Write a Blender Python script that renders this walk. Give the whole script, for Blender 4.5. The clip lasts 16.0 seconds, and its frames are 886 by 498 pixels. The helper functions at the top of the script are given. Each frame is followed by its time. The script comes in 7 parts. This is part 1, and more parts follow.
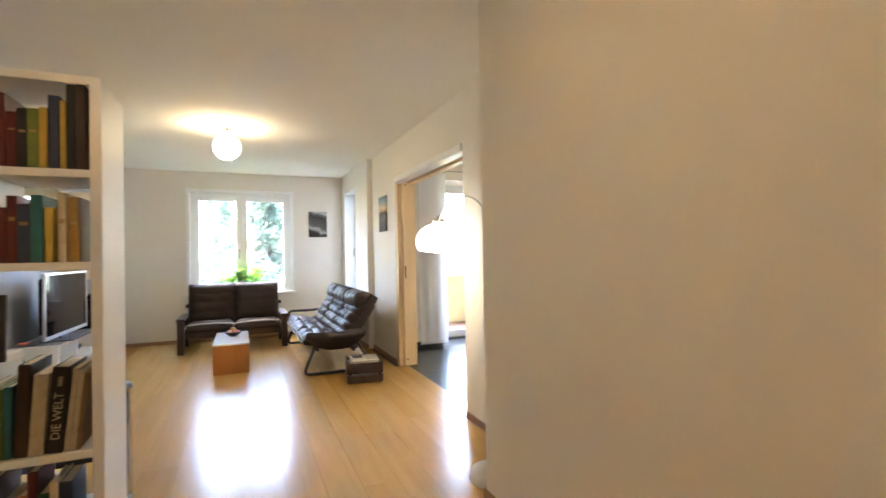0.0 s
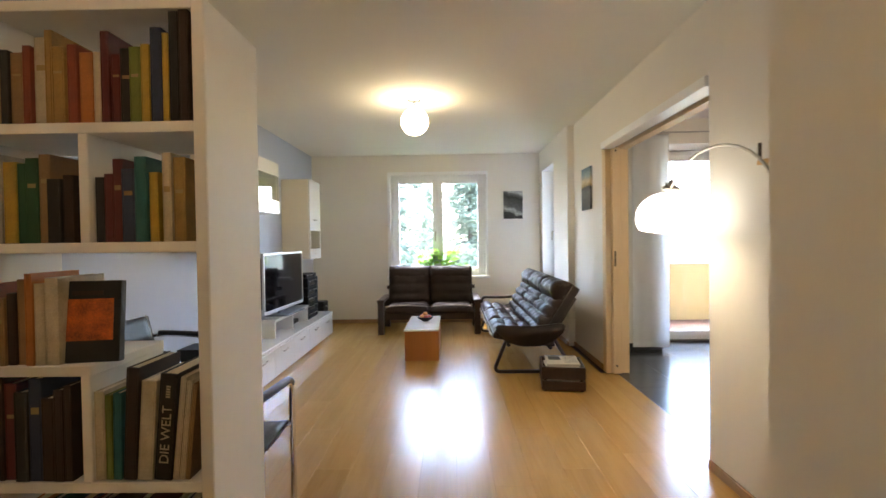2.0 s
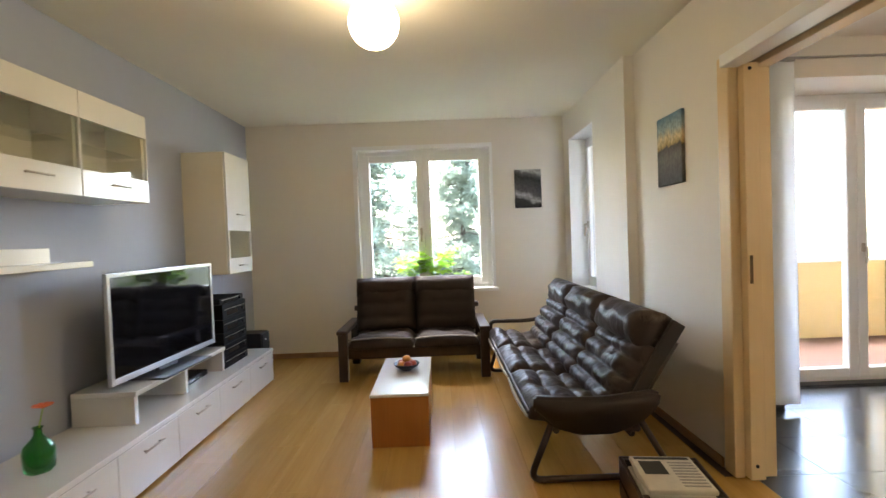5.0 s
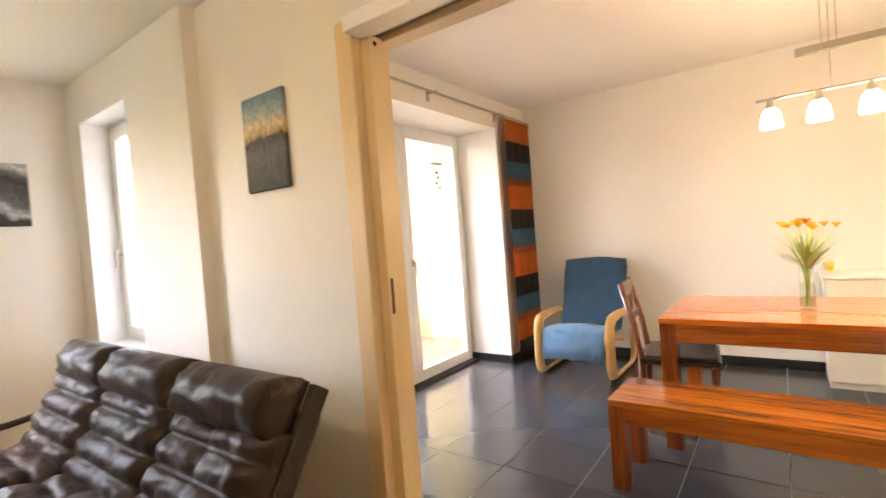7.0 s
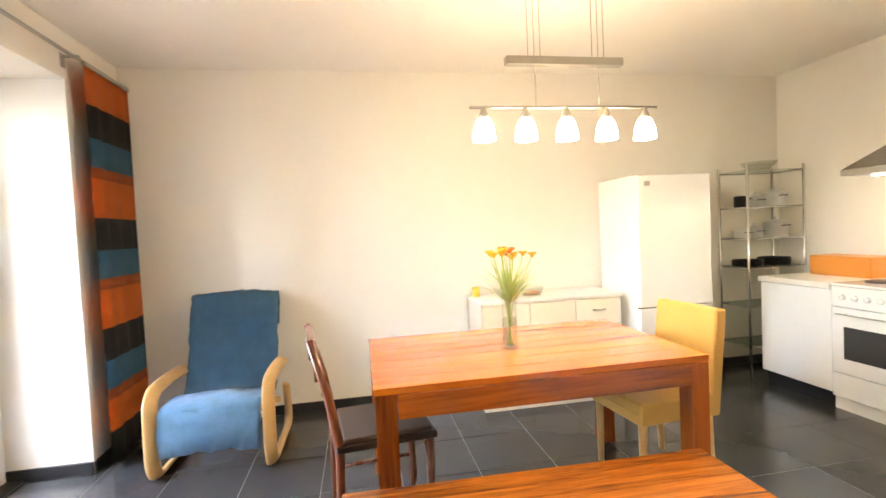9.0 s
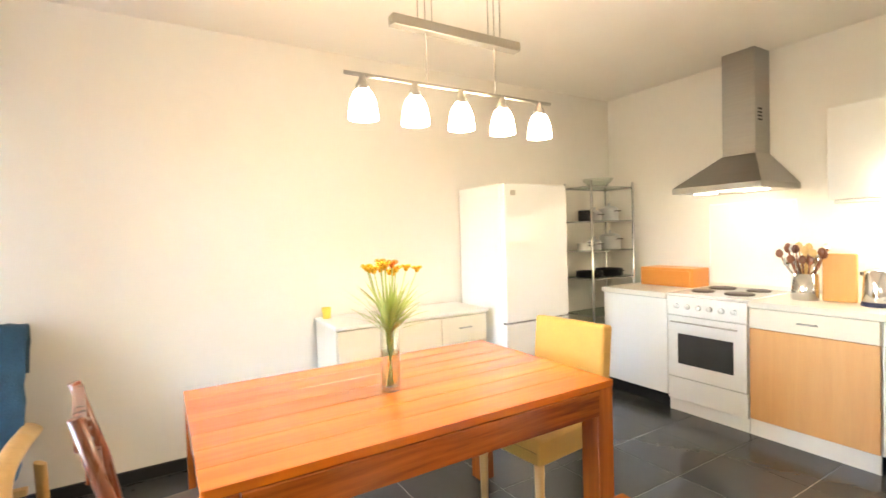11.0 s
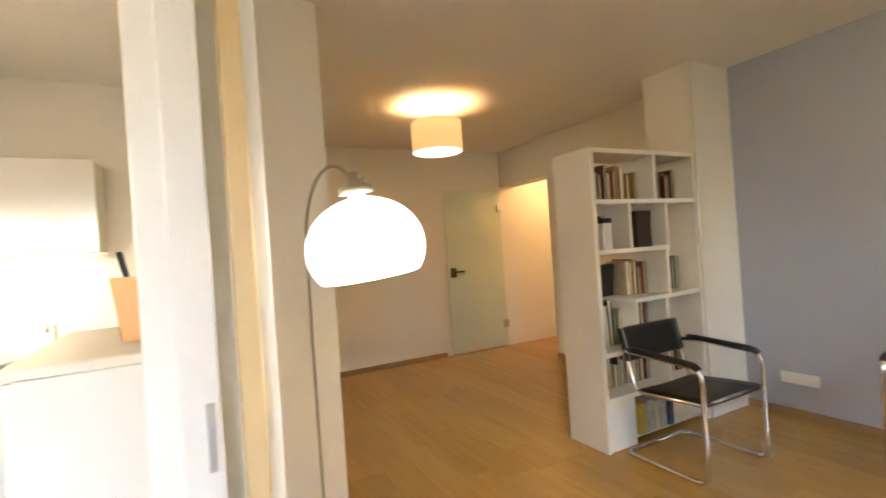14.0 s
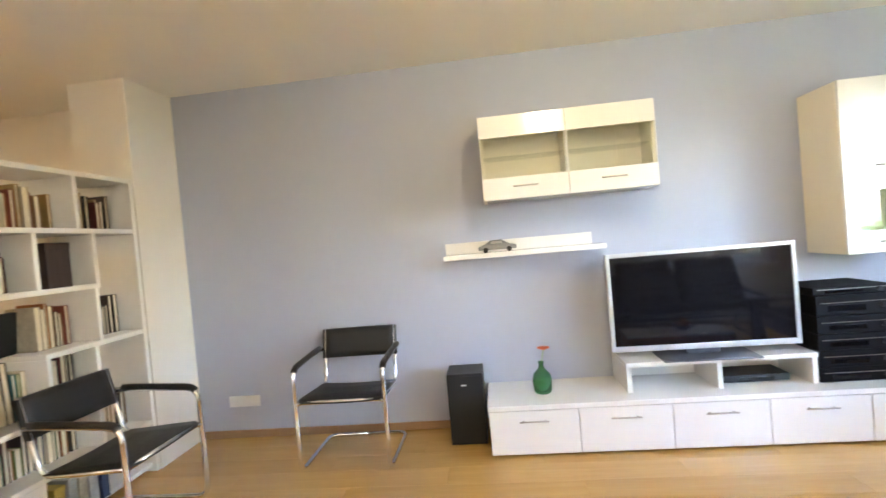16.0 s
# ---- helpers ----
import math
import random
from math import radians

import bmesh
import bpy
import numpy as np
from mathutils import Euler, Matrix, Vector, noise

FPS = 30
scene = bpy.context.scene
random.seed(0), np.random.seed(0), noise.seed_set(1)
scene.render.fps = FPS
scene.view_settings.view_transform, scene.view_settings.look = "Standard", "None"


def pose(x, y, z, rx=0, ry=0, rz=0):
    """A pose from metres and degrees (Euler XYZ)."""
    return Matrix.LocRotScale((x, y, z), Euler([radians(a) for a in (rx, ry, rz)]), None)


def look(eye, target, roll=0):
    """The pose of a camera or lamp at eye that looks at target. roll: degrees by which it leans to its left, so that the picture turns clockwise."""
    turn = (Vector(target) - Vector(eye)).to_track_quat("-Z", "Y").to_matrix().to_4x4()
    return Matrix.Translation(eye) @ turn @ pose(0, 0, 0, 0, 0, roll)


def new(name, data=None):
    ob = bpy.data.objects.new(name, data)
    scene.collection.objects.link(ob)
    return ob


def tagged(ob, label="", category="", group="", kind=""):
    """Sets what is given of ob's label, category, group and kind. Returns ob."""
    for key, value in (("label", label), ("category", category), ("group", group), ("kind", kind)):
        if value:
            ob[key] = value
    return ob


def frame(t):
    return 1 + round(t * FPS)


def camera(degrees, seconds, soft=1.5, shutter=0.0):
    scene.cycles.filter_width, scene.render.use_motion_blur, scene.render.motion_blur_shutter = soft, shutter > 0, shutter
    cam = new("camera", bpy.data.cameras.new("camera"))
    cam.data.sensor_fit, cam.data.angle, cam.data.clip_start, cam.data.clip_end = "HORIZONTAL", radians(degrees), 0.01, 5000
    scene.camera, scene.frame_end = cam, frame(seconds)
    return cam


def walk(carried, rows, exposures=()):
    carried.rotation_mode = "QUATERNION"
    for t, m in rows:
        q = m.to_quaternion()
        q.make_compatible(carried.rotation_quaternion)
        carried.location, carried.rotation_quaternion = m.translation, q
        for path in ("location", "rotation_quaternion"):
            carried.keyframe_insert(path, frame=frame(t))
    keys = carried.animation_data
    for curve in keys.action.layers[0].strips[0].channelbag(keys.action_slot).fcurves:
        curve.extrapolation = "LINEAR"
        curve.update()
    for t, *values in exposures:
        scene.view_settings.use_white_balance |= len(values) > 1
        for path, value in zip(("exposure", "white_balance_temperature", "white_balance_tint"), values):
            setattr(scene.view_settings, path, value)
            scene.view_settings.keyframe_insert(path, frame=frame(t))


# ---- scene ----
cam = camera(86.5, 16.0, 1.5, 0.22)
PATH = [
    (0, (-0.124, -0.041, 1.270), (0.661, 1.799, 1.288), -1.0),
    (0.5, (-0.137, 0.017, 1.270), (0.303, 1.967, 1.235), -1.0),
    (1, (-0.099, 0.190, 1.250), (0.219, 2.163, 1.180), -0.4),
    (1.5, (-0.048, 0.422, 1.269), (0.240, 2.401, 1.217), -1.3),
    (2, (0.067, 0.696, 1.255), (0.035, 2.695, 1.218), -0.8),
    (2.5, (0.104, 1.008, 1.267), (-0.084, 2.999, 1.237), -0.9),
    (3, (0.102, 1.345, 1.258), (-0.094, 3.335, 1.221), -1.1),
    (3.2, (0.112, 1.465, 1.275), (-0.122, 3.451, 1.228), -1.4),
    (5.5, (0.02, 3.028, 1.286), (0.3, 5.007, 1.228), -2.9),
    (6, (0.016, 3.298, 1.298), (0.835, 5.121, 1.206), -2.4),
    (6.5, (0.029, 3.544, 1.312), (1.341, 5.052, 1.259), -3.7),
    (7, (0.202, 3.769, 1.28), (1.821, 4.942, 1.23), -4.4),
    (7.5, (0.407, 3.926, 1.269), (2.256, 4.687, 1.2), -3.0),
    (8, (0.673, 4.119, 1.288), (2.64, 4.473, 1.216), -2.8),
    (10.5, (1.728, 4.495, 1.348), (3.502, 3.575, 1.275), -2.1),
    (11, (1.778, 4.419, 1.322), (3.489, 3.386, 1.261), -1.7),
    (11.5, (1.845, 4.362, 1.318), (3.268, 2.957, 1.284), -1.1),
    (12, (1.898, 4.408, 1.306), (2.873, 2.663, 1.251), -3.8),
    (12.5, (1.88, 4.414, 1.303), (2.357, 2.472, 1.256), -2.1),
    (13, (1.844, 4.385, 1.304), (1.807, 2.386, 1.289), -2.5),
    (13.5, (1.775, 4.379, 1.312), (1.237, 2.453, 1.32), -3.3),
    (14, (1.612, 4.383, 1.338), (0.675, 2.616, 1.338), -3.9),
    (14.5, (1.491, 4.417, 1.318), (0.076, 3.003, 1.326), -3.6),
    (15, (1.397, 4.459, 1.297), (-0.33, 3.451, 1.276), -2.9),
    (15.5, (1.302, 4.516, 1.298), (-0.599, 3.894, 1.312), -4.7),
    (16, (1.25, 4.553, 1.336), (-0.738, 4.341, 1.296), -5.1),
]
walk(cam, [(t, look(eye, target, roll)) for t, eye, target, roll in PATH], exposures=[(0, 6.05, 6300, 10), (0.5, 5.98, 6300, 10), (1, 5.9, 6350, 10), (1.5, 5.76, 6350, 10), (2, 5.6, 6450, 10), (3.2, 5.4, 6600, 10), (5.5, 5.25, 7200, 11), (6, 5.4, 7300, 11), (6.5, 5.79, 7650, 14), (7, 6.0, 8100, 18), (7.5, 6.07, 8450, 21), (8, 6.21, 7950, 17), (10.5, 6.28, 6980, 10), (12, 6.11, 7050, 12), (12.5, 6.24, 7180, 12), (13, 5.97, 7300, 13), (13.5, 5.87, 7350, 14), (14, 5.89, 7300, 13), (14.5, 6.42, 7200, 13), (15, 6.32, 6900, 11), (15.5, 6.48, 6600, 10), (16, 6.5, 6500, 10)])

# ---------------------------------------------------------------- world and sun
world = bpy.data.worlds.new("overcast_sky")
scene.world = world
world.use_nodes = True
wn = world.node_tree.nodes
sky = wn.new("ShaderNodeTexSky")
sky.sky_type = "NISHITA"
sky.sun_disc = False
sky.sun_elevation, sky.sun_rotation = radians(66), radians(-34)
sky.air_density, sky.dust_density, sky.ozone_density = 1.0, 2.0, 1.0
world.node_tree.links.new(sky.outputs[0], wn["Background"].inputs[0])
wn["Background"].inputs[1].default_value = 0.15

sun = new("sun", bpy.data.lights.new("sun", "SUN"))
sun.data.energy, sun.data.angle, sun.data.color = 0.35, radians(35), (1.0, 0.96, 0.9)
sun.matrix_world = look((-4.2, 14.4, 22.8), (1.5, 6, 0))


def point_lamp(name, place, watts, colour, radius):
    ob = new(name, bpy.data.lights.new(name, "POINT"))
    ob.location, ob.data.energy, ob.data.color, ob.data.shadow_soft_size = place, watts, colour, radius
    return ob


WARM = (1.0, 0.76, 0.48)
WARM_WHITE = (1.0, 0.84, 0.62)


# ---------------------------------------------------------------- materials
def mat(name, colour, rough=0.5, metal=0.0, vary=0.06, scale=6.0, bump=0.0, bump_scale=80.0, coat=0.0, emit=0.0,
        spec=0.5, trans=0.0, sheen=0.0, stretch=(1, 1, 1), per_piece=0.0, uneven=0.15):
    """A surface with two scales of noise in its colour, noise in its gloss, and fine relief."""
    m = bpy.data.materials.new(name)
    m.use_nodes = True
    nt = m.node_tree
    b = nt.nodes["Principled BSDF"]
    link = nt.links.new
    tc = nt.nodes.new("ShaderNodeTexCoord")
    mp = nt.nodes.new("ShaderNodeMapping")
    mp.inputs["Scale"].default_value = stretch
    if per_piece:
        oi = nt.nodes.new("ShaderNodeObjectInfo")
        off = nt.nodes.new("ShaderNodeVectorMath")
        off.operation = "MULTIPLY_ADD"
        off.inputs[1].default_value = (71.0, 53.0, 37.0)
        link(oi.outputs["Random"], off.inputs[0])
        link(tc.outputs["Object"], off.inputs[2])
        link(off.outputs[0], mp.inputs[0])
    else:
        link(tc.outputs["Object"], mp.inputs[0])
    n1 = nt.nodes.new("ShaderNodeTexNoise")
    n1.inputs["Scale"].default_value, n1.inputs["Detail"].default_value = scale, 6
    n2 = nt.nodes.new("ShaderNodeTexNoise")
    n2.inputs["Scale"].default_value, n2.inputs["Detail"].default_value = scale * 9, 4
    link(mp.outputs[0], n1.inputs[0])
    link(mp.outputs[0], n2.inputs[0])
    add = nt.nodes.new("ShaderNodeMath")
    add.operation = "MULTIPLY_ADD"
    add.inputs[1].default_value = 0.5
    link(n2.outputs[0], add.inputs[0])
    link(n1.outputs[0], add.inputs[2])
    last = add.outputs[0]
    if per_piece:
        pa = nt.nodes.new("ShaderNodeMath")
        pa.operation = "MULTIPLY_ADD"
        pa.inputs[1].default_value = per_piece
        link(oi.outputs["Random"], pa.inputs[0])
        link(last, pa.inputs[2])
        last = pa.outputs[0]
    hsv = nt.nodes.new("ShaderNodeHueSaturation")
    mr = nt.nodes.new("ShaderNodeMapRange")
    mr.inputs[1].default_value, mr.inputs[2].default_value = 0.35, 1.15 + per_piece
    mr.inputs[3].default_value, mr.inputs[4].default_value = 1 - vary, 1 + vary
    link(last, mr.inputs[0])
    link(mr.outputs[0], hsv.inputs["Value"])
    hsv.inputs["Color"].default_value = (*colour, 1)
    link(hsv.outputs[0], b.inputs["Base Color"])
    b.inputs["Roughness"].default_value = rough
    if uneven:
        rr = nt.nodes.new("ShaderNodeMapRange")
        rr.inputs[3].default_value, rr.inputs[4].default_value = max(0.02, rough * (1 - uneven)), min(1, rough * (1 + uneven))
        link(n1.outputs[0], rr.inputs[0])
        link(rr.outputs[0], b.inputs["Roughness"])
    b.inputs["Metallic"].default_value = metal
    b.inputs["Specular IOR Level"].default_value = spec
    b.inputs["Coat Weight"].default_value = coat
    b.inputs["Coat Roughness"].default_value = 0.15
    b.inputs["Transmission Weight"].default_value = trans
    b.inputs["Sheen Weight"].default_value = sheen
    if emit:
        b.inputs["Emission Color"].default_value = (*colour, 1)
        b.inputs["Emission Strength"].default_value = emit
    if bump:
        nb = nt.nodes.new("ShaderNodeTexNoise")
        nb.inputs["Scale"].default_value, nb.inputs["Detail"].default_value = bump_scale, 5
        link(mp.outputs[0], nb.inputs[0])
        bp = nt.nodes.new("ShaderNodeBump")
        bp.inputs["Strength"].default_value, bp.inputs["Distance"].default_value = bump, 0.004
        link(nb.outputs[0], bp.inputs["Height"])
        link(bp.outputs[0], b.inputs["Normal"])
    return m


def wood(name, dark, light, rough=0.35, axis=1, fine=14.0, coat=0.0, per_piece=0.6, contrast=1.0):
    """Wood with long grain along one axis (0 x, 1 y, 2 z) of the piece, and a tone of its own for each piece."""
    m = bpy.data.materials.new(name)
    m.use_nodes = True
    nt = m.node_tree
    b = nt.nodes["Principled BSDF"]
    link = nt.links.new
    tc = nt.nodes.new("ShaderNodeTexCoord")
    oi = nt.nodes.new("ShaderNodeObjectInfo")
    off = nt.nodes.new("ShaderNodeVectorMath")
    off.operation = "MULTIPLY_ADD"
    off.inputs[1].default_value = (7.3, 5.1, 3.7)
    link(oi.outputs["Random"], off.inputs[0])
    link(tc.outputs["Object"], off.inputs[2])
    mp = nt.nodes.new("ShaderNodeMapping")
    sc = [fine, fine, fine]
    sc[axis] = fine * 0.06
    mp.inputs["Scale"].default_value = sc
    link(off.outputs[0], mp.inputs[0])
    n1 = nt.nodes.new("ShaderNodeTexNoise")
    n1.inputs["Scale"].default_value, n1.inputs["Detail"].default_value = 1.0, 8
    n1.inputs["Roughness"].default_value, n1.inputs["Distortion"].default_value = 0.62, 0.9
    link(mp.outputs[0], n1.inputs[0])
    n2 = nt.nodes.new("ShaderNodeTexNoise")
    n2.inputs["Scale"].default_value, n2.inputs["Detail"].default_value = 7.0, 4
    link(mp.outputs[0], n2.inputs[0])
    a = nt.nodes.new("ShaderNodeMath")
    a.operation = "MULTIPLY_ADD"
    a.inputs[1].default_value = 0.35
    link(n2.outputs[0], a.inputs[0])
    link(n1.outputs[0], a.inputs[2])
    c = nt.nodes.new("ShaderNodeMath")
    c.operation = "MULTIPLY_ADD"
    c.inputs[1].default_value = per_piece * 0.35
    link(oi.outputs["Random"], c.inputs[0])
    link(a.outputs[0], c.inputs[2])
    ramp = nt.nodes.new("ShaderNodeMapRange")
    mid, half = 0.675 + per_piece * 0.175, 0.36 / contrast
    ramp.inputs[1].default_value, ramp.inputs[2].default_value = mid - half, mid + half
    link(c.outputs[0], ramp.inputs[0])
    mix = nt.nodes.new("ShaderNodeMix")
    mix.data_type = "RGBA"
    mix.inputs[6].default_value, mix.inputs[7].default_value = (*dark, 1), (*light, 1)
    link(ramp.outputs[0], mix.inputs[0])
    link(mix.outputs[2], b.inputs["Base Color"])
    rr = nt.nodes.new("ShaderNodeMapRange")
    rr.inputs[3].default_value, rr.inputs[4].default_value = rough * 0.8, rough * 1.2
    link(n1.outputs[0], rr.inputs[0])
    link(rr.outputs[0], b.inputs["Roughness"])
    b.inputs["Coat Weight"].default_value = coat
    b.inputs["Coat Roughness"].default_value = 0.12
    bp = nt.nodes.new("ShaderNodeBump")
    bp.inputs["Strength"].default_value, bp.inputs["Distance"].default_value = 0.12, 0.002
    link(n2.outputs[0], bp.inputs["Height"])
    link(bp.outputs[0], b.inputs["Normal"])
    return m


def glass(name, tint=(1, 1, 1), rough=0.0, clear=0.9, gloss=0.035):
    """A thin pane: mostly clear, with a mirror gloss that grows at grazing angles."""
    m = bpy.data.materials.new(name)
    m.use_nodes = True
    nt = m.node_tree
    nt.nodes.clear()
    out = nt.nodes.new("ShaderNodeOutputMaterial")
    tr = nt.nodes.new("ShaderNodeBsdfTransparent")
    tr.inputs[0].default_value = (*[c * clear for c in tint], 1)
    gl = nt.nodes.new("ShaderNodeBsdfGlossy")
    gl.inputs["Roughness"].default_value = rough
    lw = nt.nodes.new("ShaderNodeLayerWeight")
    lw.inputs[0].default_value = 0.5
    pw = nt.nodes.new("ShaderNodeMath")
    pw.operation = "POWER"
    pw.inputs[1].default_value = 4.0
    nt.links.new(lw.outputs["Facing"], pw.inputs[0])
    fr = nt.nodes.new("ShaderNodeMath")
    fr.operation = "MULTIPLY_ADD"
    fr.inputs[1].default_value, fr.inputs[2].default_value = 0.6, gloss
    nt.links.new(pw.outputs[0], fr.inputs[0])
    mx = nt.nodes.new("ShaderNodeMixShader")
    nt.links.new(fr.outputs[0], mx.inputs[0])
    nt.links.new(tr.outputs[0], mx.inputs[1])
    nt.links.new(gl.outputs[0], mx.inputs[2])
    nt.links.new(mx.outputs[0], out.inputs[0])
    return m


def worn(m, colour, scale, lo, hi):
    """Mixes a paler colour through a surface in uneven streaks, for wear and pale highlights."""
    nt = m.node_tree
    b = nt.nodes["Principled BSDF"]
    old = b.inputs["Base Color"].links[0].from_socket
    tc = nt.nodes.new("ShaderNodeTexCoord")
    ns = nt.nodes.new("ShaderNodeTexNoise")
    ns.inputs["Scale"].default_value, ns.inputs["Detail"].default_value = scale, 9
    ns.inputs["Roughness"].default_value, ns.inputs["Distortion"].default_value = 0.65, 0.8
    nt.links.new(tc.outputs["Object"], ns.inputs[0])
    mr = nt.nodes.new("ShaderNodeMapRange")
    mr.inputs[1].default_value, mr.inputs[2].default_value = lo, hi
    nt.links.new(ns.outputs[0], mr.inputs[0])
    mx = nt.nodes.new("ShaderNodeMix")
    mx.data_type = "RGBA"
    mx.inputs[7].default_value = (*colour, 1)
    nt.links.new(mr.outputs[0], mx.inputs[0])
    nt.links.new(old, mx.inputs[6])
    nt.links.new(mx.outputs[2], b.inputs["Base Color"])
    return m


M_WALL = mat("warm_white_wall_paint", (0.80, 0.765, 0.70), 0.75, vary=0.025, scale=1.5, bump=0.18, bump_scale=160)
M_BLUE = mat("blue_grey_wall_paint", (0.44, 0.475, 0.58), 0.75, vary=0.03, scale=1.5, bump=0.18, bump_scale=160)
M_CEIL = mat("white_ceiling_paint", (0.85, 0.825, 0.77), 0.85, vary=0.02, scale=1.2, bump=0.12, bump_scale=140)
M_YELLOW_WALL = mat("yellow_balcony_render", (0.64, 0.50, 0.26), 0.85, vary=0.05, scale=3, bump=0.3, bump_scale=120)
M_PVC = mat("white_window_plastic", (0.86, 0.87, 0.88), 0.3, vary=0.02, scale=3)
M_WHITE = mat("white_lacquer", (0.80, 0.79, 0.76), 0.16, vary=0.02, scale=3, coat=0.6)
M_WHITE_MATT = mat("white_shelf_board", (0.80, 0.78, 0.74), 0.45, vary=0.03, scale=3)
M_CREAM = mat("cream_front", (0.79, 0.73, 0.60), 0.32, vary=0.03, scale=3, uneven=0)
M_ENAMEL = mat("white_enamel", (0.82, 0.82, 0.80), 0.18, vary=0.015, scale=3, coat=0.5)
M_ORANGE_FRONT = wood("orange_beech_front", (0.62, 0.31, 0.11), (0.75, 0.43, 0.175), 0.4, 2, 20, per_piece=0.1, contrast=0.7)
M_BLACK = mat("black_plastic", (0.012, 0.012, 0.013), 0.42, vary=0.15, scale=8, spec=0.3)
M_BLACK_GLOSS = mat("black_screen_glass", (0.006, 0.006, 0.008), 0.06, vary=0.1, scale=2)
M_BLACK_LEATHER = mat("black_core_leather", (0.011, 0.011, 0.012), 0.45, vary=0.2, scale=10, bump=0.4, bump_scale=220)
M_BROWN_LEATHER = mat("dark_brown_leather", (0.030, 0.016, 0.011), 0.46, vary=0.35, scale=9, bump=1.0, bump_scale=30, spec=0.32)
# Grey streaks paint in both rubbed leather and pale highlights on the creases.
M_BROWN_LEATHER = worn(M_BROWN_LEATHER, (0.13, 0.10, 0.085), 7.0, 0.56, 0.76)
M_BLACK_BROWN = mat("black_brown_leather", (0.022, 0.013, 0.010), 0.5, vary=0.3, scale=9, bump=0.4, bump_scale=120)
M_BROWN_CLOTH = mat("dark_brown_upholstery", (0.026, 0.013, 0.009), 0.7, vary=0.25, scale=14, bump=0.5, bump_scale=260)
M_CHROME = mat("polished_chrome", (0.72, 0.73, 0.75), 0.1, 1.0, vary=0.03, scale=6)
M_STEEL = mat("brushed_steel", (0.42, 0.41, 0.39), 0.34, 1.0, vary=0.08, scale=5, stretch=(1, 1, 18))
M_NICKEL = mat("satin_nickel", (0.48, 0.45, 0.40), 0.35, 1.0, vary=0.06, scale=8)
M_SILVER = mat("silver_plastic", (0.58, 0.59, 0.61), 0.3, 0.4, vary=0.03, scale=6)
M_PEACH = wood("pale_maple_door", (0.68, 0.50, 0.27), (0.80, 0.63, 0.39), 0.42, 2, 12, per_piece=0.1, contrast=0.7)
# Table top boards get a lighter tone than the legs and aprons.
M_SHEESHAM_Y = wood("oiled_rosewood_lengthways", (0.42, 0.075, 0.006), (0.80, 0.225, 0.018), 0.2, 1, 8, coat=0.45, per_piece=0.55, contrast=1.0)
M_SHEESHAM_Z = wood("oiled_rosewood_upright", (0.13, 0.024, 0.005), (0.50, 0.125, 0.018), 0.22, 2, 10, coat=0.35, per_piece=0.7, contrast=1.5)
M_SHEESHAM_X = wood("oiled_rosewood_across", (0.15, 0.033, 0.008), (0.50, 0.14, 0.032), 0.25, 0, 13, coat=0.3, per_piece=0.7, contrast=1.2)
M_DARK_WOOD = wood("dark_stained_wood", (0.018, 0.010, 0.007), (0.055, 0.028, 0.018), 0.35, 2, 12, per_piece=0.3)
M_BIRCH = wood("bent_birch", (0.55, 0.32, 0.11), (0.75, 0.48, 0.20), 0.38, 2, 12, per_piece=0.2)
M_LAMINATE = wood("oak_laminate", (0.41, 0.225, 0.058), (0.57, 0.348, 0.108), 0.25, 1, 11, coat=0.2, per_piece=0.9, contrast=0.9)
M_SKIRT = wood("oak_skirting", (0.26, 0.14, 0.06), (0.40, 0.24, 0.12), 0.4, 1, 11, per_piece=0.2)
M_SUBFLOOR = mat("dark_joint", (0.07, 0.045, 0.03), 0.8)
M_TILE = mat("slate_grey_tile", (0.050, 0.051, 0.055), 0.21, vary=0.12, scale=3.0, per_piece=0.5, uneven=0)
M_TILE_BASE = mat("black_tile_skirting", (0.020, 0.020, 0.022), 0.35, vary=0.2, scale=4)
M_GROUT = mat("pale_grey_grout", (0.27, 0.265, 0.26), 0.9, vary=0.1, scale=12)
M_WORKTOP = mat("pale_speckled_worktop", (0.72, 0.68, 0.60), 0.35, vary=0.05, scale=30)
M_GLASS = glass("window_glass")
M_CAB_GLASS = glass("cabinet_glass", (0.98, 1.0, 0.98), 0.0, 0.97, 0.10)
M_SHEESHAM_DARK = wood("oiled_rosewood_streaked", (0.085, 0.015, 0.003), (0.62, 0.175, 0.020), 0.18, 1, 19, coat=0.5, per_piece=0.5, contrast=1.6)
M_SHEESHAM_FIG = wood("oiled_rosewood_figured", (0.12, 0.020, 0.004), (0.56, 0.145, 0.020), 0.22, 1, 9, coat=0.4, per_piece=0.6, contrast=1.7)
M_CHAIR_WOOD = wood("dark_red_chair_wood", (0.07, 0.018, 0.008), (0.26, 0.075, 0.025), 0.28, 2, 14, coat=0.3, per_piece=0.4)
M_BRONZE = mat("dark_bronze", (0.11, 0.075, 0.045), 0.42, 0.7, vary=0.1, scale=20)
M_DOOR_GLASS = mat("green_frosted_glass", (0.60, 0.66, 0.55), 0.35, vary=0.03, scale=2, spec=0.6)


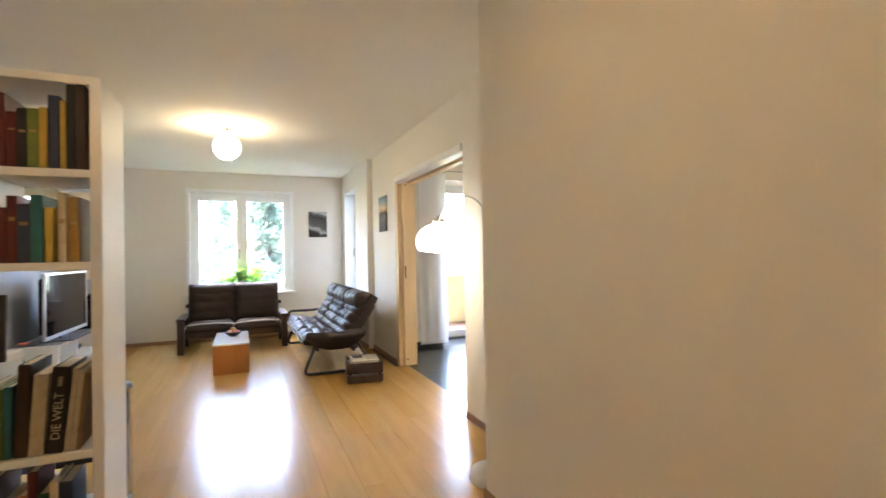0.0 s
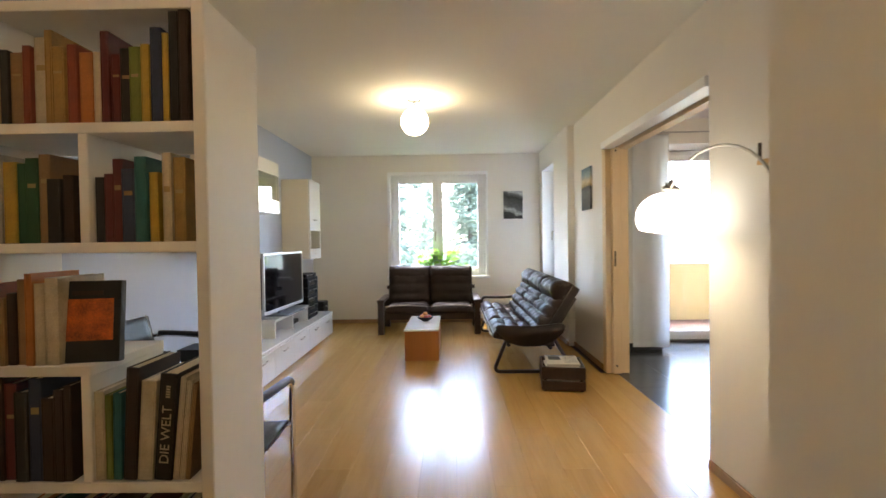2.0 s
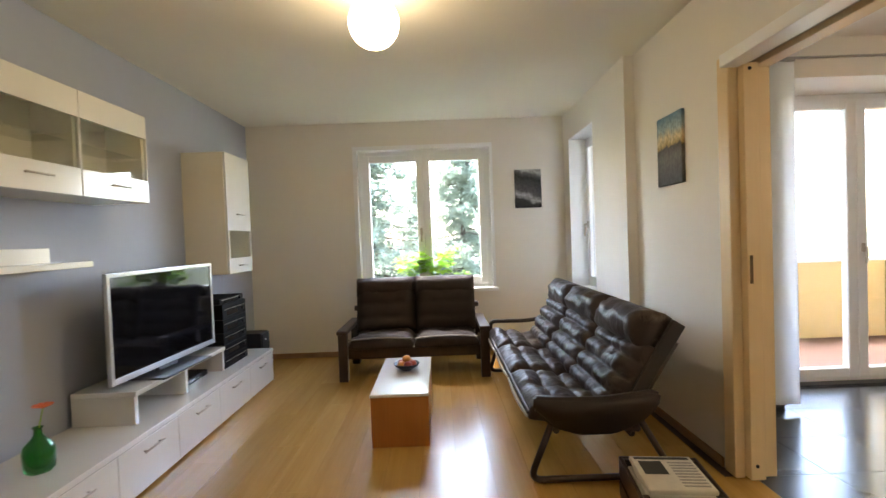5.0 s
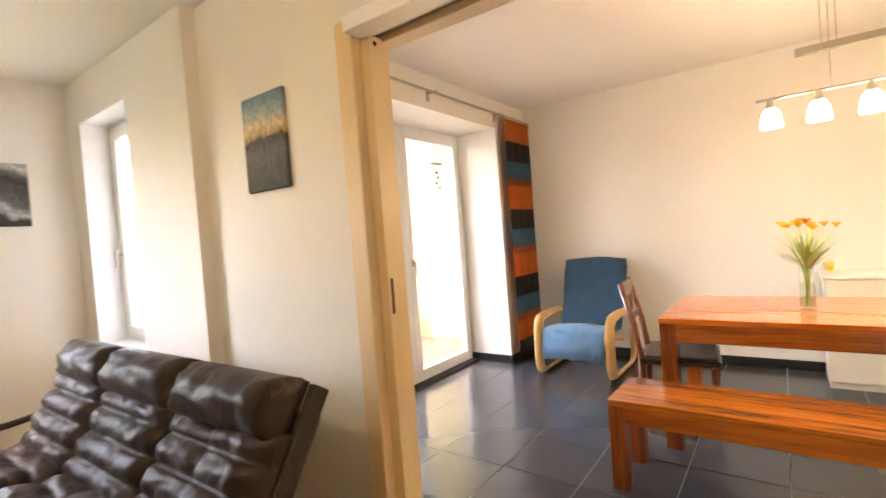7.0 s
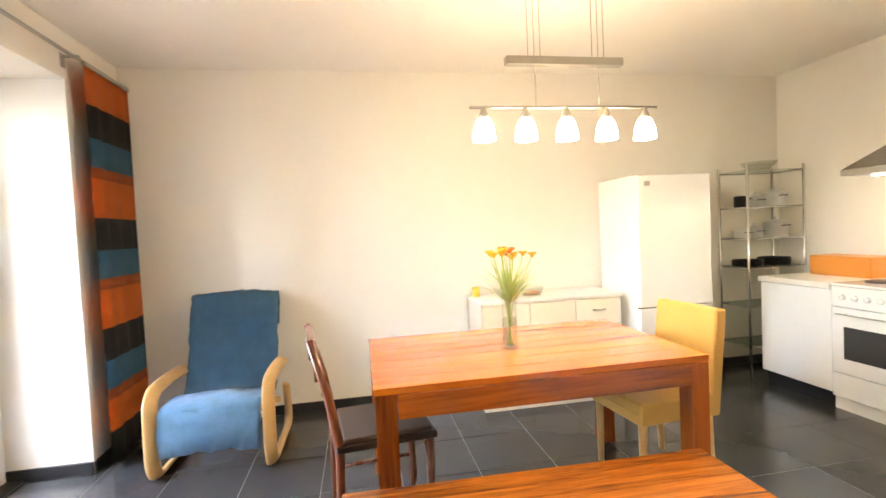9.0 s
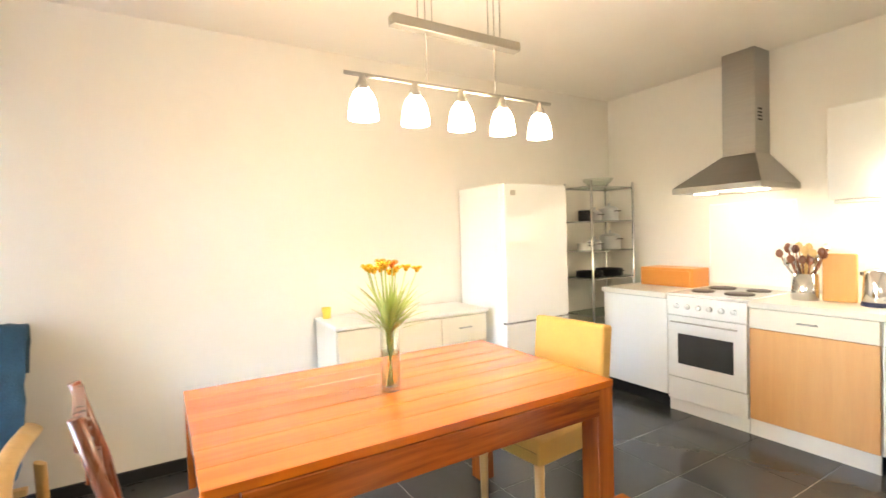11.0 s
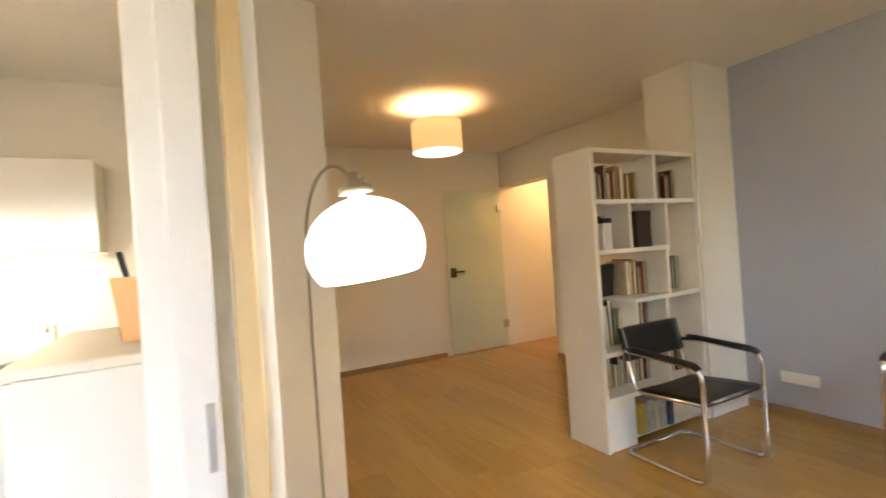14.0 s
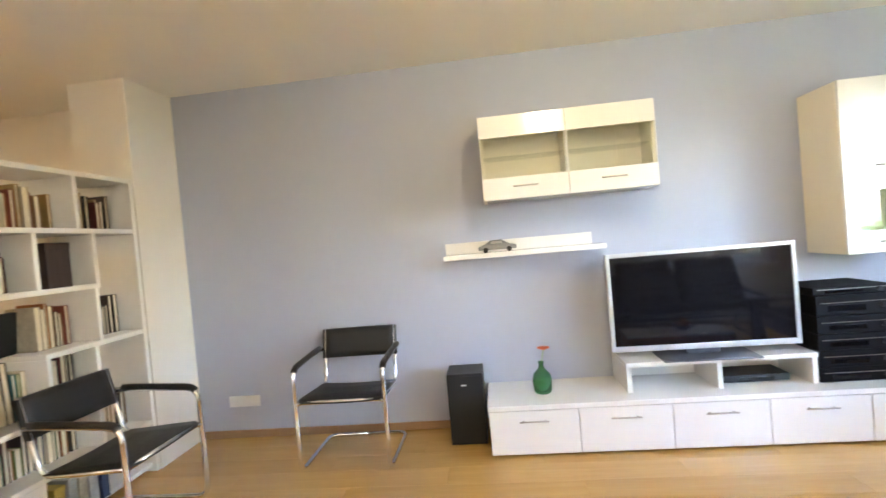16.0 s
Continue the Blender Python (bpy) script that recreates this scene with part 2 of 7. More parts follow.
# ---------------------------------------------------------------- shapes
def bx(x0, x1, y0, y1, z0, z1, bev=0.0, seg=2):
    bm = bmesh.new()
    bmesh.ops.create_cube(bm, size=1)
    for v in bm.verts:
        v.co = ((x0 + x1) / 2 + v.co.x * (x1 - x0), (y0 + y1) / 2 + v.co.y * (y1 - y0), (z0 + z1) / 2 + v.co.z * (z1 - z0))
    if bev:
        bmesh.ops.bevel(bm, geom=bm.edges[:], offset=bev, segments=seg, profile=0.6, affect="EDGES", clamp_overlap=True)
    return bm


def join(*bms):
    out = bmesh.new()
    for bm in bms:
        me = bpy.data.meshes.new("t")
        bm.to_mesh(me)
        out.from_mesh(me)
        bpy.data.meshes.remove(me)
        bm.free()
    return out


def moved(bm, m):
    bm.transform(m)
    return bm


def smooth(bm):
    for f in bm.faces:
        f.smooth = True
    return bm


def tube(points, r, n=10, closed=False, flat=1.0):
    """A round bar along points; r is one radius or one for each point; flat squeezes it in the second cross direction."""
    pts = [Vector(p) for p in points]
    rs = r if isinstance(r, (list, tuple)) else [r] * len(pts)
    bm = bmesh.new()
    rings = []
    up = None
    for i, p in enumerate(pts):
        a = pts[i - 1] if (i > 0 or closed) else p
        b = pts[(i + 1) % len(pts)] if (i < len(pts) - 1 or closed) else p
        d = (b - a).normalized()
        if up is None:
            up = d.orthogonal().normalized()
            if abs(d.z) < 0.9:
                up = (Vector((0, 0, 1)) - d * d.z).normalized()
        up = (up - d * up.dot(d)).normalized()
        side = d.cross(up)
        rings.append([bm.verts.new(p + (up * math.cos(k * math.tau / n) * rs[i] * flat + side * math.sin(k * math.tau / n) * rs[i])) for k in range(n)])
    m = len(rings)
    for i in range(m if closed else m - 1):
        for k in range(n):
            f = bm.faces.new((rings[i][k], rings[i][(k + 1) % n], rings[(i + 1) % m][(k + 1) % n], rings[(i + 1) % m][k]))
            f.smooth = True
    if not closed:
        bm.faces.new(rings[0])
        bm.faces.new(rings[-1])
    bmesh.ops.recalc_face_normals(bm, faces=bm.faces[:])
    return bm


def cyl(p0, p1, r0, r1=None, n=20):
    return tube([p0, p1], [r0, r0 if r1 is None else r1], n)


def lathe(profile, n=28, place=(0, 0, 0)):
    """Turns (radius, height) pairs round an upright axis."""
    bm = bmesh.new()
    c = Vector(place)
    rings = []
    for r, z in profile:
        if r < 1e-5:
            rings.append([bm.verts.new(c + Vector((0, 0, z)))])
        else:
            rings.append([bm.verts.new(c + Vector((r * math.cos(k * math.tau / n), r * math.sin(k * math.tau / n), z))) for k in range(n)])
    for a, b in zip(rings, rings[1:]):
        for k in range(n):
            q = [a[k % len(a)], a[(k + 1) % len(a)], b[(k + 1) % len(b)], b[k % len(b)]]
            q = list(dict.fromkeys(q))
            if len(q) > 2:
                bm.faces.new(q).smooth = True
    bmesh.ops.recalc_face_normals(bm, faces=bm.faces[:])
    return bm


def bend(points, r=0.06, k=5):
    """Rounds the corners of a line of points."""
    pts = [Vector(p) for p in points]
    out = [pts[0]]
    for a, b, c in zip(pts, pts[1:], pts[2:]):
        ra = min(r, (a - b).length * 0.45)
        rc = min(r, (c - b).length * 0.45)
        p, q = b + (a - b).normalized() * ra, b + (c - b).normalized() * rc
        for i in range(k + 1):
            t = i / k
            out.append(p * (1 - t) ** 2 + b * 2 * t * (1 - t) + q * t * t)
    out.append(pts[-1])
    return out


def pad(width, length, thick, rows=1, cols=1, puff=0.5, nu=14, nv=24, crease=0.35, seed=0, across=0.22):
    """A stuffed pad in the plane x (width), y (length), with creases between its rows and columns; its underside lies at z 0."""
    bm = bmesh.new()
    top, bot = [], []
    for j in range(nv + 1):
        for i in range(nu + 1):
            u, v = i / nu, j / nv
            eu, ev = min(u, 1 - u) * width, min(v, 1 - v) * length
            e = min(1, min(eu, ev) / (thick * 0.8))
            edge = math.sqrt(max(0, 1 - (1 - e) ** 2))
            wave = 1 - crease * (1 - abs(math.sin(math.pi * v * rows)) ** 0.6) * (rows > 1)
            wave *= 1 - across * (1 - abs(math.sin(math.pi * u * cols)) ** 0.6) * (cols > 1)
            wob = 1 + 0.14 * noise.noise((u * width * 9 + seed, v * length * 9, seed * 1.7)) + 0.09 * noise.noise((u * width * 26, v * length * 26 + seed, 2.0))
            z = thick * (1 - puff + puff * wave) * wob * (0.35 + 0.65 * edge)
            top.append(bm.verts.new((u * width, v * length, z)))
            bot.append(bm.verts.new((u * width * 0.98 + 0.01 * width, v * length * 0.98 + 0.01 * length, 0.12 * thick * (1 - edge))))
    w = nu + 1
    for j in range(nv):
        for i in range(nu):
            a = j * w + i
            bm.faces.new((top[a], top[a + 1], top[a + w + 1], top[a + w])).smooth = True
            bm.faces.new((bot[a + w], bot[a + w + 1], bot[a + 1], bot[a])).smooth = True
    for i in range(nu):
        for o in (0, nv * w):
            bm.faces.new((top[o + i], bot[o + i], bot[o + i + 1], top[o + i + 1])).smooth = True
    for j in range(nv):
        for o in (0, nu):
            a = j * w + o
            bm.faces.new((top[a], bot[a], bot[a + w], top[a + w])).smooth = True
    bmesh.ops.recalc_face_normals(bm, faces=bm.faces[:])
    return bm


def mesh_object(name, bm, material, parent=None):
    me = bpy.data.meshes.new(name)
    bm.to_mesh(me)
    bm.free()
    me.materials.append(material)
    ob = new(name, me)
    if parent:
        ob.parent = parent
    return ob


def part(name, bm, material, parent, label=""):
    """One mesh object under a thing or under a part."""
    return tagged(mesh_object(name, bm, material, parent), label)


def thing(name, place, label, category, group="", rz=0, rx=0, ry=0):
    """An Empty at the base of a thing, whose parts are built round it."""
    ob = new(name)
    ob.empty_display_size = 0.1
    ob.matrix_world = pose(*place, rx, ry, rz)
    return tagged(ob, label, category, group)


def solid(name, bm, material, label, category, place=(0, 0, 0), rz=0, group="", rx=0, ry=0):
    """A thing of one mesh."""
    ob = mesh_object(name, bm, material)
    ob.matrix_world = pose(*place, rx, ry, rz)
    return tagged(ob, label, category, group)


def structure(name, bm, material, label=""):
    return tagged(mesh_object(name, bm, material), label, kind="structure")


def slab_with_holes(axis, w0, w1, a0, a1, z0, z1, holes):
    """A wall between w0 and w1 on its axis, from a0 to a1 along it, with holes (a0, a1, z0, z1) right through it."""
    cuts = sorted({a0, a1, *[h[0] for h in holes], *[h[1] for h in holes]})
    bms = []
    for p, q in zip(cuts, cuts[1:]):
        mid = (p + q) / 2
        spans = sorted([(h[2], h[3]) for h in holes if h[0] < mid < h[1]])
        z = z0
        for lo, hi in spans + [(z1, z1)]:
            if lo > z + 1e-4:
                bms.append(bx(w0, w1, p, q, z, lo) if axis == "x" else bx(p, q, w0, w1, z, lo))
            z = max(z, hi)
    bm = join(*bms)
    bmesh.ops.remove_doubles(bm, verts=bm.verts[:], dist=1e-4)
    inner = {}
    for f in bm.faces:
        inner.setdefault(tuple(sorted(v.index for v in f.verts)), []).append(f)
    twins = [f for fs in inner.values() if len(fs) > 1 for f in fs]
    bmesh.ops.delete(bm, geom=twins, context="FACES_ONLY")
    return bm


# ---------------------------------------------------------------- the shell of the flat
H = 2.565            # ceiling
WX, WY = -2.05, 7.92   # blue wall, window wall
EX = 1.51            # wall with the sliding door, living side
KX = 1.70            # the same wall, kitchen side
FX, SY, NY = 4.88, 0.63, 5.98   # kitchen: far wall, cooking wall, balcony wall
OY0, OY1, OZ = 3.268, 5.085, 2.10  # sliding-door opening
WIN = (-0.845, 0.618, 0.705, 2.26)
GAP_W, GAP_E, GAP_T = WIN[0] - 0.045, WIN[1] + 0.03, WIN[3] + 0.045   # plastered surround of the window
BAL = (2.42, 4.26, 0.0, 2.29)

structure("wall_west", bx(WX - 0.2, WX, 2.27, WY + 0.3, 0, H), M_BLUE, "blue-grey painted living-room wall")
structure("wall_window", slab_with_holes("y", WY, WY + 0.3, WX, EX + 0.2, 0, H, [(GAP_W, GAP_E, WIN[2], GAP_T)]), M_WALL, "warm white plastered wall round the window")
structure("wall_east_pocket", bx(EX, KX, OY1, 6.2, 0, H), M_WALL, "warm white wall that hides the sliding door")
structure("wall_east_step", slab_with_holes("x", 1.435, 1.70, 6.2, WY, 0, H, [(6.93, 7.70, 0.705, 2.26)]), M_WALL, "warm white projecting wall with a side window")
structure("wall_lintel", bx(EX, KX, OY0 - 0.03, OY1, OZ + 0.03, H), M_WALL)
structure("wall_nook", bx(1.455, KX, 2.12, OY0 - 0.03, 0, H), M_WALL, "warm white wall beside the sliding door")
structure("wall_hall_east", bx(1.02, 1.455, -0.8, 2.12, 0, H), M_WALL, "warm white hallway wall")
structure("wall_kitchen_west", bx(1.455, KX, SY - 0.2, 2.12, 0, H), M_WALL)
structure("wall_kitchen_south", bx(KX, FX, SY - 0.2, SY, 0, H), M_WALL, "white kitchen wall")
structure("wall_kitchen_east", bx(FX, FX + 0.2, SY - 0.2, NY + 0.53, 0, H), M_WALL, "warm white kitchen wall")
structure("wall_kitchen_north", slab_with_holes("y", NY, NY + 0.53, KX, FX, 0, H, [BAL]), M_WALL, "warm white wall round the balcony door")
structure("wall_hall_south", bx(-3.4, 1.455, -1.0, -0.8, 0, H), M_WALL, "warm white hallway wall behind the glass door")
structure("wall_hall_west", slab_with_holes("x", -2.25, -2.05, -0.8, 1.87, 0, H, [(-0.8, 0.15, 0, 2.1)]), M_WALL, "warm white hallway wall with an opening")
structure("wall_corridor_west", bx(-3.6, -3.4, -1.0, 0.6, 0, H), M_WALL)
structure("wall_corridor_north", bx(-3.4, -2.25, 0.4, 0.6, 0, H), M_WALL)
structure("wall_stub", bx(-2.25, -1.60, 1.87, 2.27, 0, H), M_WALL, "warm white wall stub at the end of the bookcase")
structure("ceiling", join(bx(-3.6, 1.455, -1.0, 2.12, H, H + 0.2), bx(WX - 0.2, KX, 2.12, WY + 0.3, H, H + 0.2), bx(KX, FX + 0.2, SY - 0.2, NY + 0.53, H, H + 0.2),
                          bx(1.455, KX, SY - 0.2, 2.12, H, H + 0.2)), M_CEIL, "white painted ceiling")
floor = structure("floor", bx(-3.6, 1.60, -1.0, WY + 0.3, -0.2, -0.010), M_SUBFLOOR, "oak laminate floor")
tile_floor = structure("floor_kitchen", bx(1.60, FX + 0.2, SY - 0.2, NY + 0.53, -0.2, -0.002), M_GROUT, "slate-grey tiled kitchen floor")


def skirting(name, x0, x1, y0, y1, h, m):
    structure(name, bx(x0, x1, y0, y1, 0, h, 0.004, 1), m)


skirting("baseboard_1", WX, WX + 0.014, 2.27, WY, 0.055, M_SKIRT)
skirting("baseboard_2", WX + 0.014, 1.435, WY - 0.014, WY, 0.055, M_SKIRT)
skirting("baseboard_3", EX - 0.014, EX, OY1 + 0.09, 6.2, 0.055, M_SKIRT)
skirting("baseboard_4", 1.421, 1.435, 6.2, WY - 0.014, 0.055, M_SKIRT)
skirting("baseboard_5", 1.441, 1.455, 2.134, OY0 - 0.03, 0.055, M_SKIRT)
skirting("baseboard_6", 1.006, 1.02, -0.786, 2.12, 0.055, M_SKIRT)
skirting("baseboard_7", -1.10, 1.006, -0.8, -0.786, 0.055, M_SKIRT)
skirting("baseboard_8", -2.05, -2.036, 0.15, 1.87, 0.055, M_SKIRT)
skirting("baseboard_9", 1.006, 1.441, 2.12, 2.134, 0.055, M_SKIRT)
skirting("baseboard_10", FX - 0.012, FX, SY, NY, 0.075, M_TILE_BASE)
skirting("baseboard_11", BAL[1], FX - 0.012, NY - 0.012, NY, 0.075, M_TILE_BASE)
skirting("baseboard_12", KX, BAL[0], NY - 0.012, NY, 0.075, M_TILE_BASE)
skirting("baseboard_13", KX, KX + 0.012, SY, OY0, 0.075, M_TILE_BASE)
skirting("baseboard_14", BAL[1] - 0.012, BAL[1], NY, NY + 0.45, 0.075, M_TILE_BASE)


def framed_window(name, axis, at, a0, a1, z0, z1, leaves, label, handle=0):
    """A plastic window in the plane axis = at: a fixed frame and leaves, each with a pane."""
    ob = tagged(new(name), label, kind="structure")
    ob.empty_display_size = 0.1

    def b(p0, p1, q0, q1, d0, d1, bev=0.006):
        return bx(p0, p1, at + d0, at + d1, q0, q1, bev, 2) if axis == "y" else bx(at + d0, at + d1, p0, p1, q0, q1, bev, 2)
    f = 0.055 if axis == "x" else 0.072
    posts = [b(m - 0.03, m + 0.03, z0 + f, z1 - f, 0.046, 0.07, 0.004) for m in leaves[1:-1]]
    part("window_frame", join(*posts, b(a0, a0 + f, z0, z1, 0, 0.07), b(a1 - f, a1, z0, z1, 0, 0.07), b(a0 + f, a1 - f, z1 - f, z1, 0, 0.07), b(a0 + f, a1 - f, z0, z0 + f, 0, 0.07)), M_PVC, ob)
    s = 0.07 if axis == "x" else 0.078
    n = len(leaves) - 1
    for i in range(n):
        p, q = leaves[i] + (0.045 if i == 0 else 0.0006), leaves[i + 1] - (0.045 if i == n - 1 else 0.0006)
        lo, hi = z0 + 0.045, z1 - 0.045
        leaf = part("sash", join(b(p, p + s, lo, hi, -0.02, 0.045, 0.01), b(q - s, q, lo, hi, -0.02, 0.045, 0.01), b(p + s, q - s, hi - s, hi, -0.02, 0.045, 0.01), b(p + s, q - s, lo, lo + s, -0.02, 0.045, 0.01)), M_PVC, ob)
        pane = part("pane", b(p + s - 0.01, q - s + 0.01, lo + s - 0.01, hi - s + 0.01, 0.012, 0.02, 0), M_GLASS, leaf)
        pane.visible_shadow = False
        if i == handle:
            hp = q - s * 0.5 if handle == 0 else p + s * 0.5
            hz = z0 + (z1 - z0) * (0.42 if z0 > 0.2 else 0.47)
            part("handle", join(b(hp - 0.014, hp + 0.014, hz - 0.035, hz + 0.035, -0.032, -0.02), b(hp - 0.01, hp + 0.01, hz - 0.12, hz + 0.01, -0.065, -0.048), b(hp - 0.009, hp + 0.009, hz - 0.009, hz + 0.009, -0.05, -0.03, 0)), M_NICKEL, leaf)
    return ob


framed_window("window_1", "y", WY + 0.11, WIN[0], WIN[1], WIN[2], WIN[3], (WIN[0], -0.125, WIN[1]), "white plastic two-leaf window, closed")
framed_window("window_2", "x", 1.615, 6.93, 7.70, 0.705, 2.26, (6.93, 7.70), "white plastic side window to the balcony")
framed_window("window_3", "y", NY + 0.45, BAL[0], BAL[1], 0.0, BAL[3], (BAL[0], 3.34, BAL[1]), "white plastic two-leaf balcony door, closed", 1)
structure("window_reveal_1", join(bx(GAP_W, WIN[0], WY - 0.003, WY + 0.18, WIN[2] + 0.004, GAP_T), bx(WIN[1], GAP_E, WY - 0.003, WY + 0.18, WIN[2] + 0.004, GAP_T), bx(WIN[0], WIN[1], WY - 0.003, WY + 0.18, WIN[3], GAP_T)), M_PVC, "white window surround")
structure("window_reveal_2", join(bx(1.432, 1.615, 6.93, 6.936, 0.711, 2.254), bx(1.432, 1.615, 7.694, 7.70, 0.711, 2.254), bx(1.432, 1.615, 6.93, 7.70, 2.254, 2.26), bx(1.425, 1.615, 6.93, 7.70, 0.705, 0.711)), M_PVC, "white side window reveal")
structure("window_sill", bx(GAP_W - 0.02, GAP_E + 0.02, WY - 0.05, WY + 0.11, WIN[2] - 0.035, WIN[2] + 0.004, 0.006), M_PVC, "white window sill")
structure("door_sill", bx(BAL[0], BAL[1], NY + 0.36, NY + 0.53, -0.01, 0.016, 0.004, 1), M_TILE_BASE)

# sliding door in its pocket, with frame and rail
door_frame = tagged(new("door_1"), "pale maple frame and rail of the sliding door", kind="structure")
part("casing", join(bx(EX - 0.012, EX + 0.04, OY1 - 0.02, OY1 + 0.07, 0, OZ + 0.04, 0.004, 1)), M_PEACH, door_frame)
part("casing", join(bx(EX + 0.115, KX + 0.012, OY1 - 0.02, OY1 + 0.07, 0, OZ + 0.04, 0.004, 1)), M_PEACH, door_frame)
part("casing", join(bx(1.492, EX + 0.03, OY0 - 0.0295, OY0 + 0.02, 0, OZ + 0.04, 0.004, 1)), M_PEACH, door_frame)
part("casing", join(bx(1.458, 1.4915, OY0 - 0.0295, OY0 - 0.015, 0, OZ + 0.04, 0.003, 1)), M_PVC, door_frame, "white painted edge strip")
part("casing", join(bx(EX + 0.115, KX + 0.012, OY0 - 0.0295, OY0 + 0.02, 0, OZ + 0.04, 0.004, 1)), M_PVC, door_frame)
part("head", join(bx(1.458, EX + 0.055, OY0 + 0.02, OY1 - 0.02, OZ - 0.03, OZ + 0.03, 0.003, 1)), M_PVC, door_frame)
part("head", join(bx(EX + 0.12, KX + 0.012, OY0 + 0.02, OY1 - 0.02, OZ - 0.03, OZ + 0.03, 0.003, 1)), M_PEACH, door_frame)
part("rail", join(bx(EX + 0.06, EX + 0.115, OY0 + 0.02, OY1 - 0.02, OZ - 0.005, OZ + 0.03, 0.003, 1)), M_STEEL, door_frame)


def sliding_leaf(name, y0, y1, edge, out, face, words, dx, pz):
    leaf = thing(name, (0, 0, 0), words, "door")
    part("panel", bx(EX + dx + 0.07, EX + dx + 0.145, y0, y1, 0.008, OZ - 0.02, 0.003, 1), face, leaf)
    e = edge
    part("pull", join(bx(EX + dx + 0.082, EX + dx + 0.098, min(e, e + 0.003 * out), max(e, e + 0.003 * out), pz, pz + 0.14, 0.001, 1)), M_BRONZE if dx < 0 else M_SILVER, leaf)
    for z in (0.08, OZ - 0.05):
        part("screw", cyl((EX + dx + 0.1, e, z), (EX + dx + 0.1, e + 0.003 * out, z), 0.009, n=12), M_BLACK, leaf)
    part("roller", join(cyl((EX + 0.09, e - 0.06 * out, OZ - 0.01), (EX + 0.09, e - 0.02 * out, OZ + 0.005), 0.012, n=12)), M_BLACK, leaf)


sliding_leaf("sliding_door", 5.02, OY1 + 0.85, 5.02, -1, M_PEACH, "pale maple sliding door leaf pushed into its wall pocket", -0.03, 0.995)
sliding_leaf("sliding_door", OY0 - 0.86, OY0 + 0.045, OY0 + 0.045, 1, M_PVC, "white sliding door leaf pushed into its wall pocket", 0.0, 0.92)

# hallway glass door and its opening
door_glass = tagged(new("door_2"), "green frosted glass door, closed", kind="structure")
part("leaf", bx(-2.02, -1.18, -0.79, -0.775, 0.008, 2.06, 0.004, 1), M_DOOR_GLASS, door_glass)
part("handle", join(cyl((-1.25, -0.775, 1.04), (-1.25, -0.72, 1.04), 0.011), cyl((-1.25, -0.725, 1.04), (-1.38, -0.725, 1.04), 0.01), bx(-1.29, -1.21, -0.776, -0.765, 0.97, 1.09, 0.004)), M_BRONZE, door_glass)
for z in (0.25, 1.78):
    part("hinge", bx(-2.03, -1.96, -0.78, -0.755, z, z + 0.10, 0.006), M_NICKEL, door_glass)

# balcony outside
structure("balcony_floor", bx(1.70, 5.42, NY + 0.53, 8.2, -0.25, -0.02), mat("red_brown_balcony_floor", (0.13, 0.075, 0.062), 0.8, vary=0.2, scale=8, bump=0.3), "red-brown balcony floor")
structure("balcony_wall_east", bx(5.06, 5.42, NY + 0.53, 8.2, -0.02, 2.7), M_YELLOW_WALL, "yellow rendered balcony side wall")
structure("balcony_parapet", bx(1.70, 5.06, 8.0, 8.14, -0.02, 0.84), M_YELLOW_WALL, "yellow rendered balcony parapet")
structure("parapet_cap", bx(1.70, 5.06, 7.97, 8.17, 0.84, 0.865, 0.004, 1), M_PVC)
# Unseen slab, added to cut the daylight on the balcony and through its door.
structure("unseen_balcony_ceiling", bx(1.70, 5.42, NY + 0.53, 8.2, 2.7, 2.85), M_CEIL)
structure("facade", bx(-6.0, WX - 0.2, WY + 0.1, WY + 0.3, -5, 4.0), M_YELLOW_WALL)
structure("facade_foot", bx(-6.0, 6, WY + 0.1, WY + 0.25, -6, -0.25), M_YELLOW_WALL)
ground = structure("ground", bx(-300, 300, -300, 300, -6.2, -6), mat("lawn", (0.085, 0.095, 0.06), 0.95, vary=0.4, scale=2), "green lawn below the flat")


# ---------------------------------------------------------------- lamps
M_GLOBE = mat("glowing_opal_glass", (1.0, 0.80, 0.50), 0.25, emit=0.75, vary=0.01)
M_SHADE = mat("glowing_cream_fabric", (1.0, 0.69, 0.31), 0.8, emit=0.0115, vary=0.04, scale=60)
M_DIFFUSER = mat("glowing_lamp_diffuser", (1.0, 0.88, 0.66), 0.5, emit=0.06, vary=0.01)
M_DOME = mat("glowing_acrylic_dome", (1.0, 0.93, 0.80), 0.25, emit=0.12, vary=0.01)
M_OPAL = mat("glowing_opal_shade", (1.0, 0.88, 0.66), 0.25, emit=0.65, vary=0.01)


def globe_lamp():
    ob = thing("ceiling_lamp", (-0.25, 5.09, H), "round opal glass globe ceiling lamp, lit, on a chrome rose", "ceiling lamp")
    part("rose", lathe([(0, 0), (0.068, 0), (0.066, -0.012), (0.045, -0.02), (0.018, -0.026), (0.014, -0.05), (0.042, -0.062), (0.046, -0.085), (0, -0.085)]), M_CHROME, ob)
    prof = [(0.045, -0.082)] + [(0.126 * math.sin(a), -0.205 + 0.126 * math.cos(a)) for a in [0.38 + i * (math.pi - 0.38) / 18 for i in range(19)]]
    prof[-1] = (0, prof[-1][1])
    part("globe", lathe(prof, 36), M_GLOBE, ob)


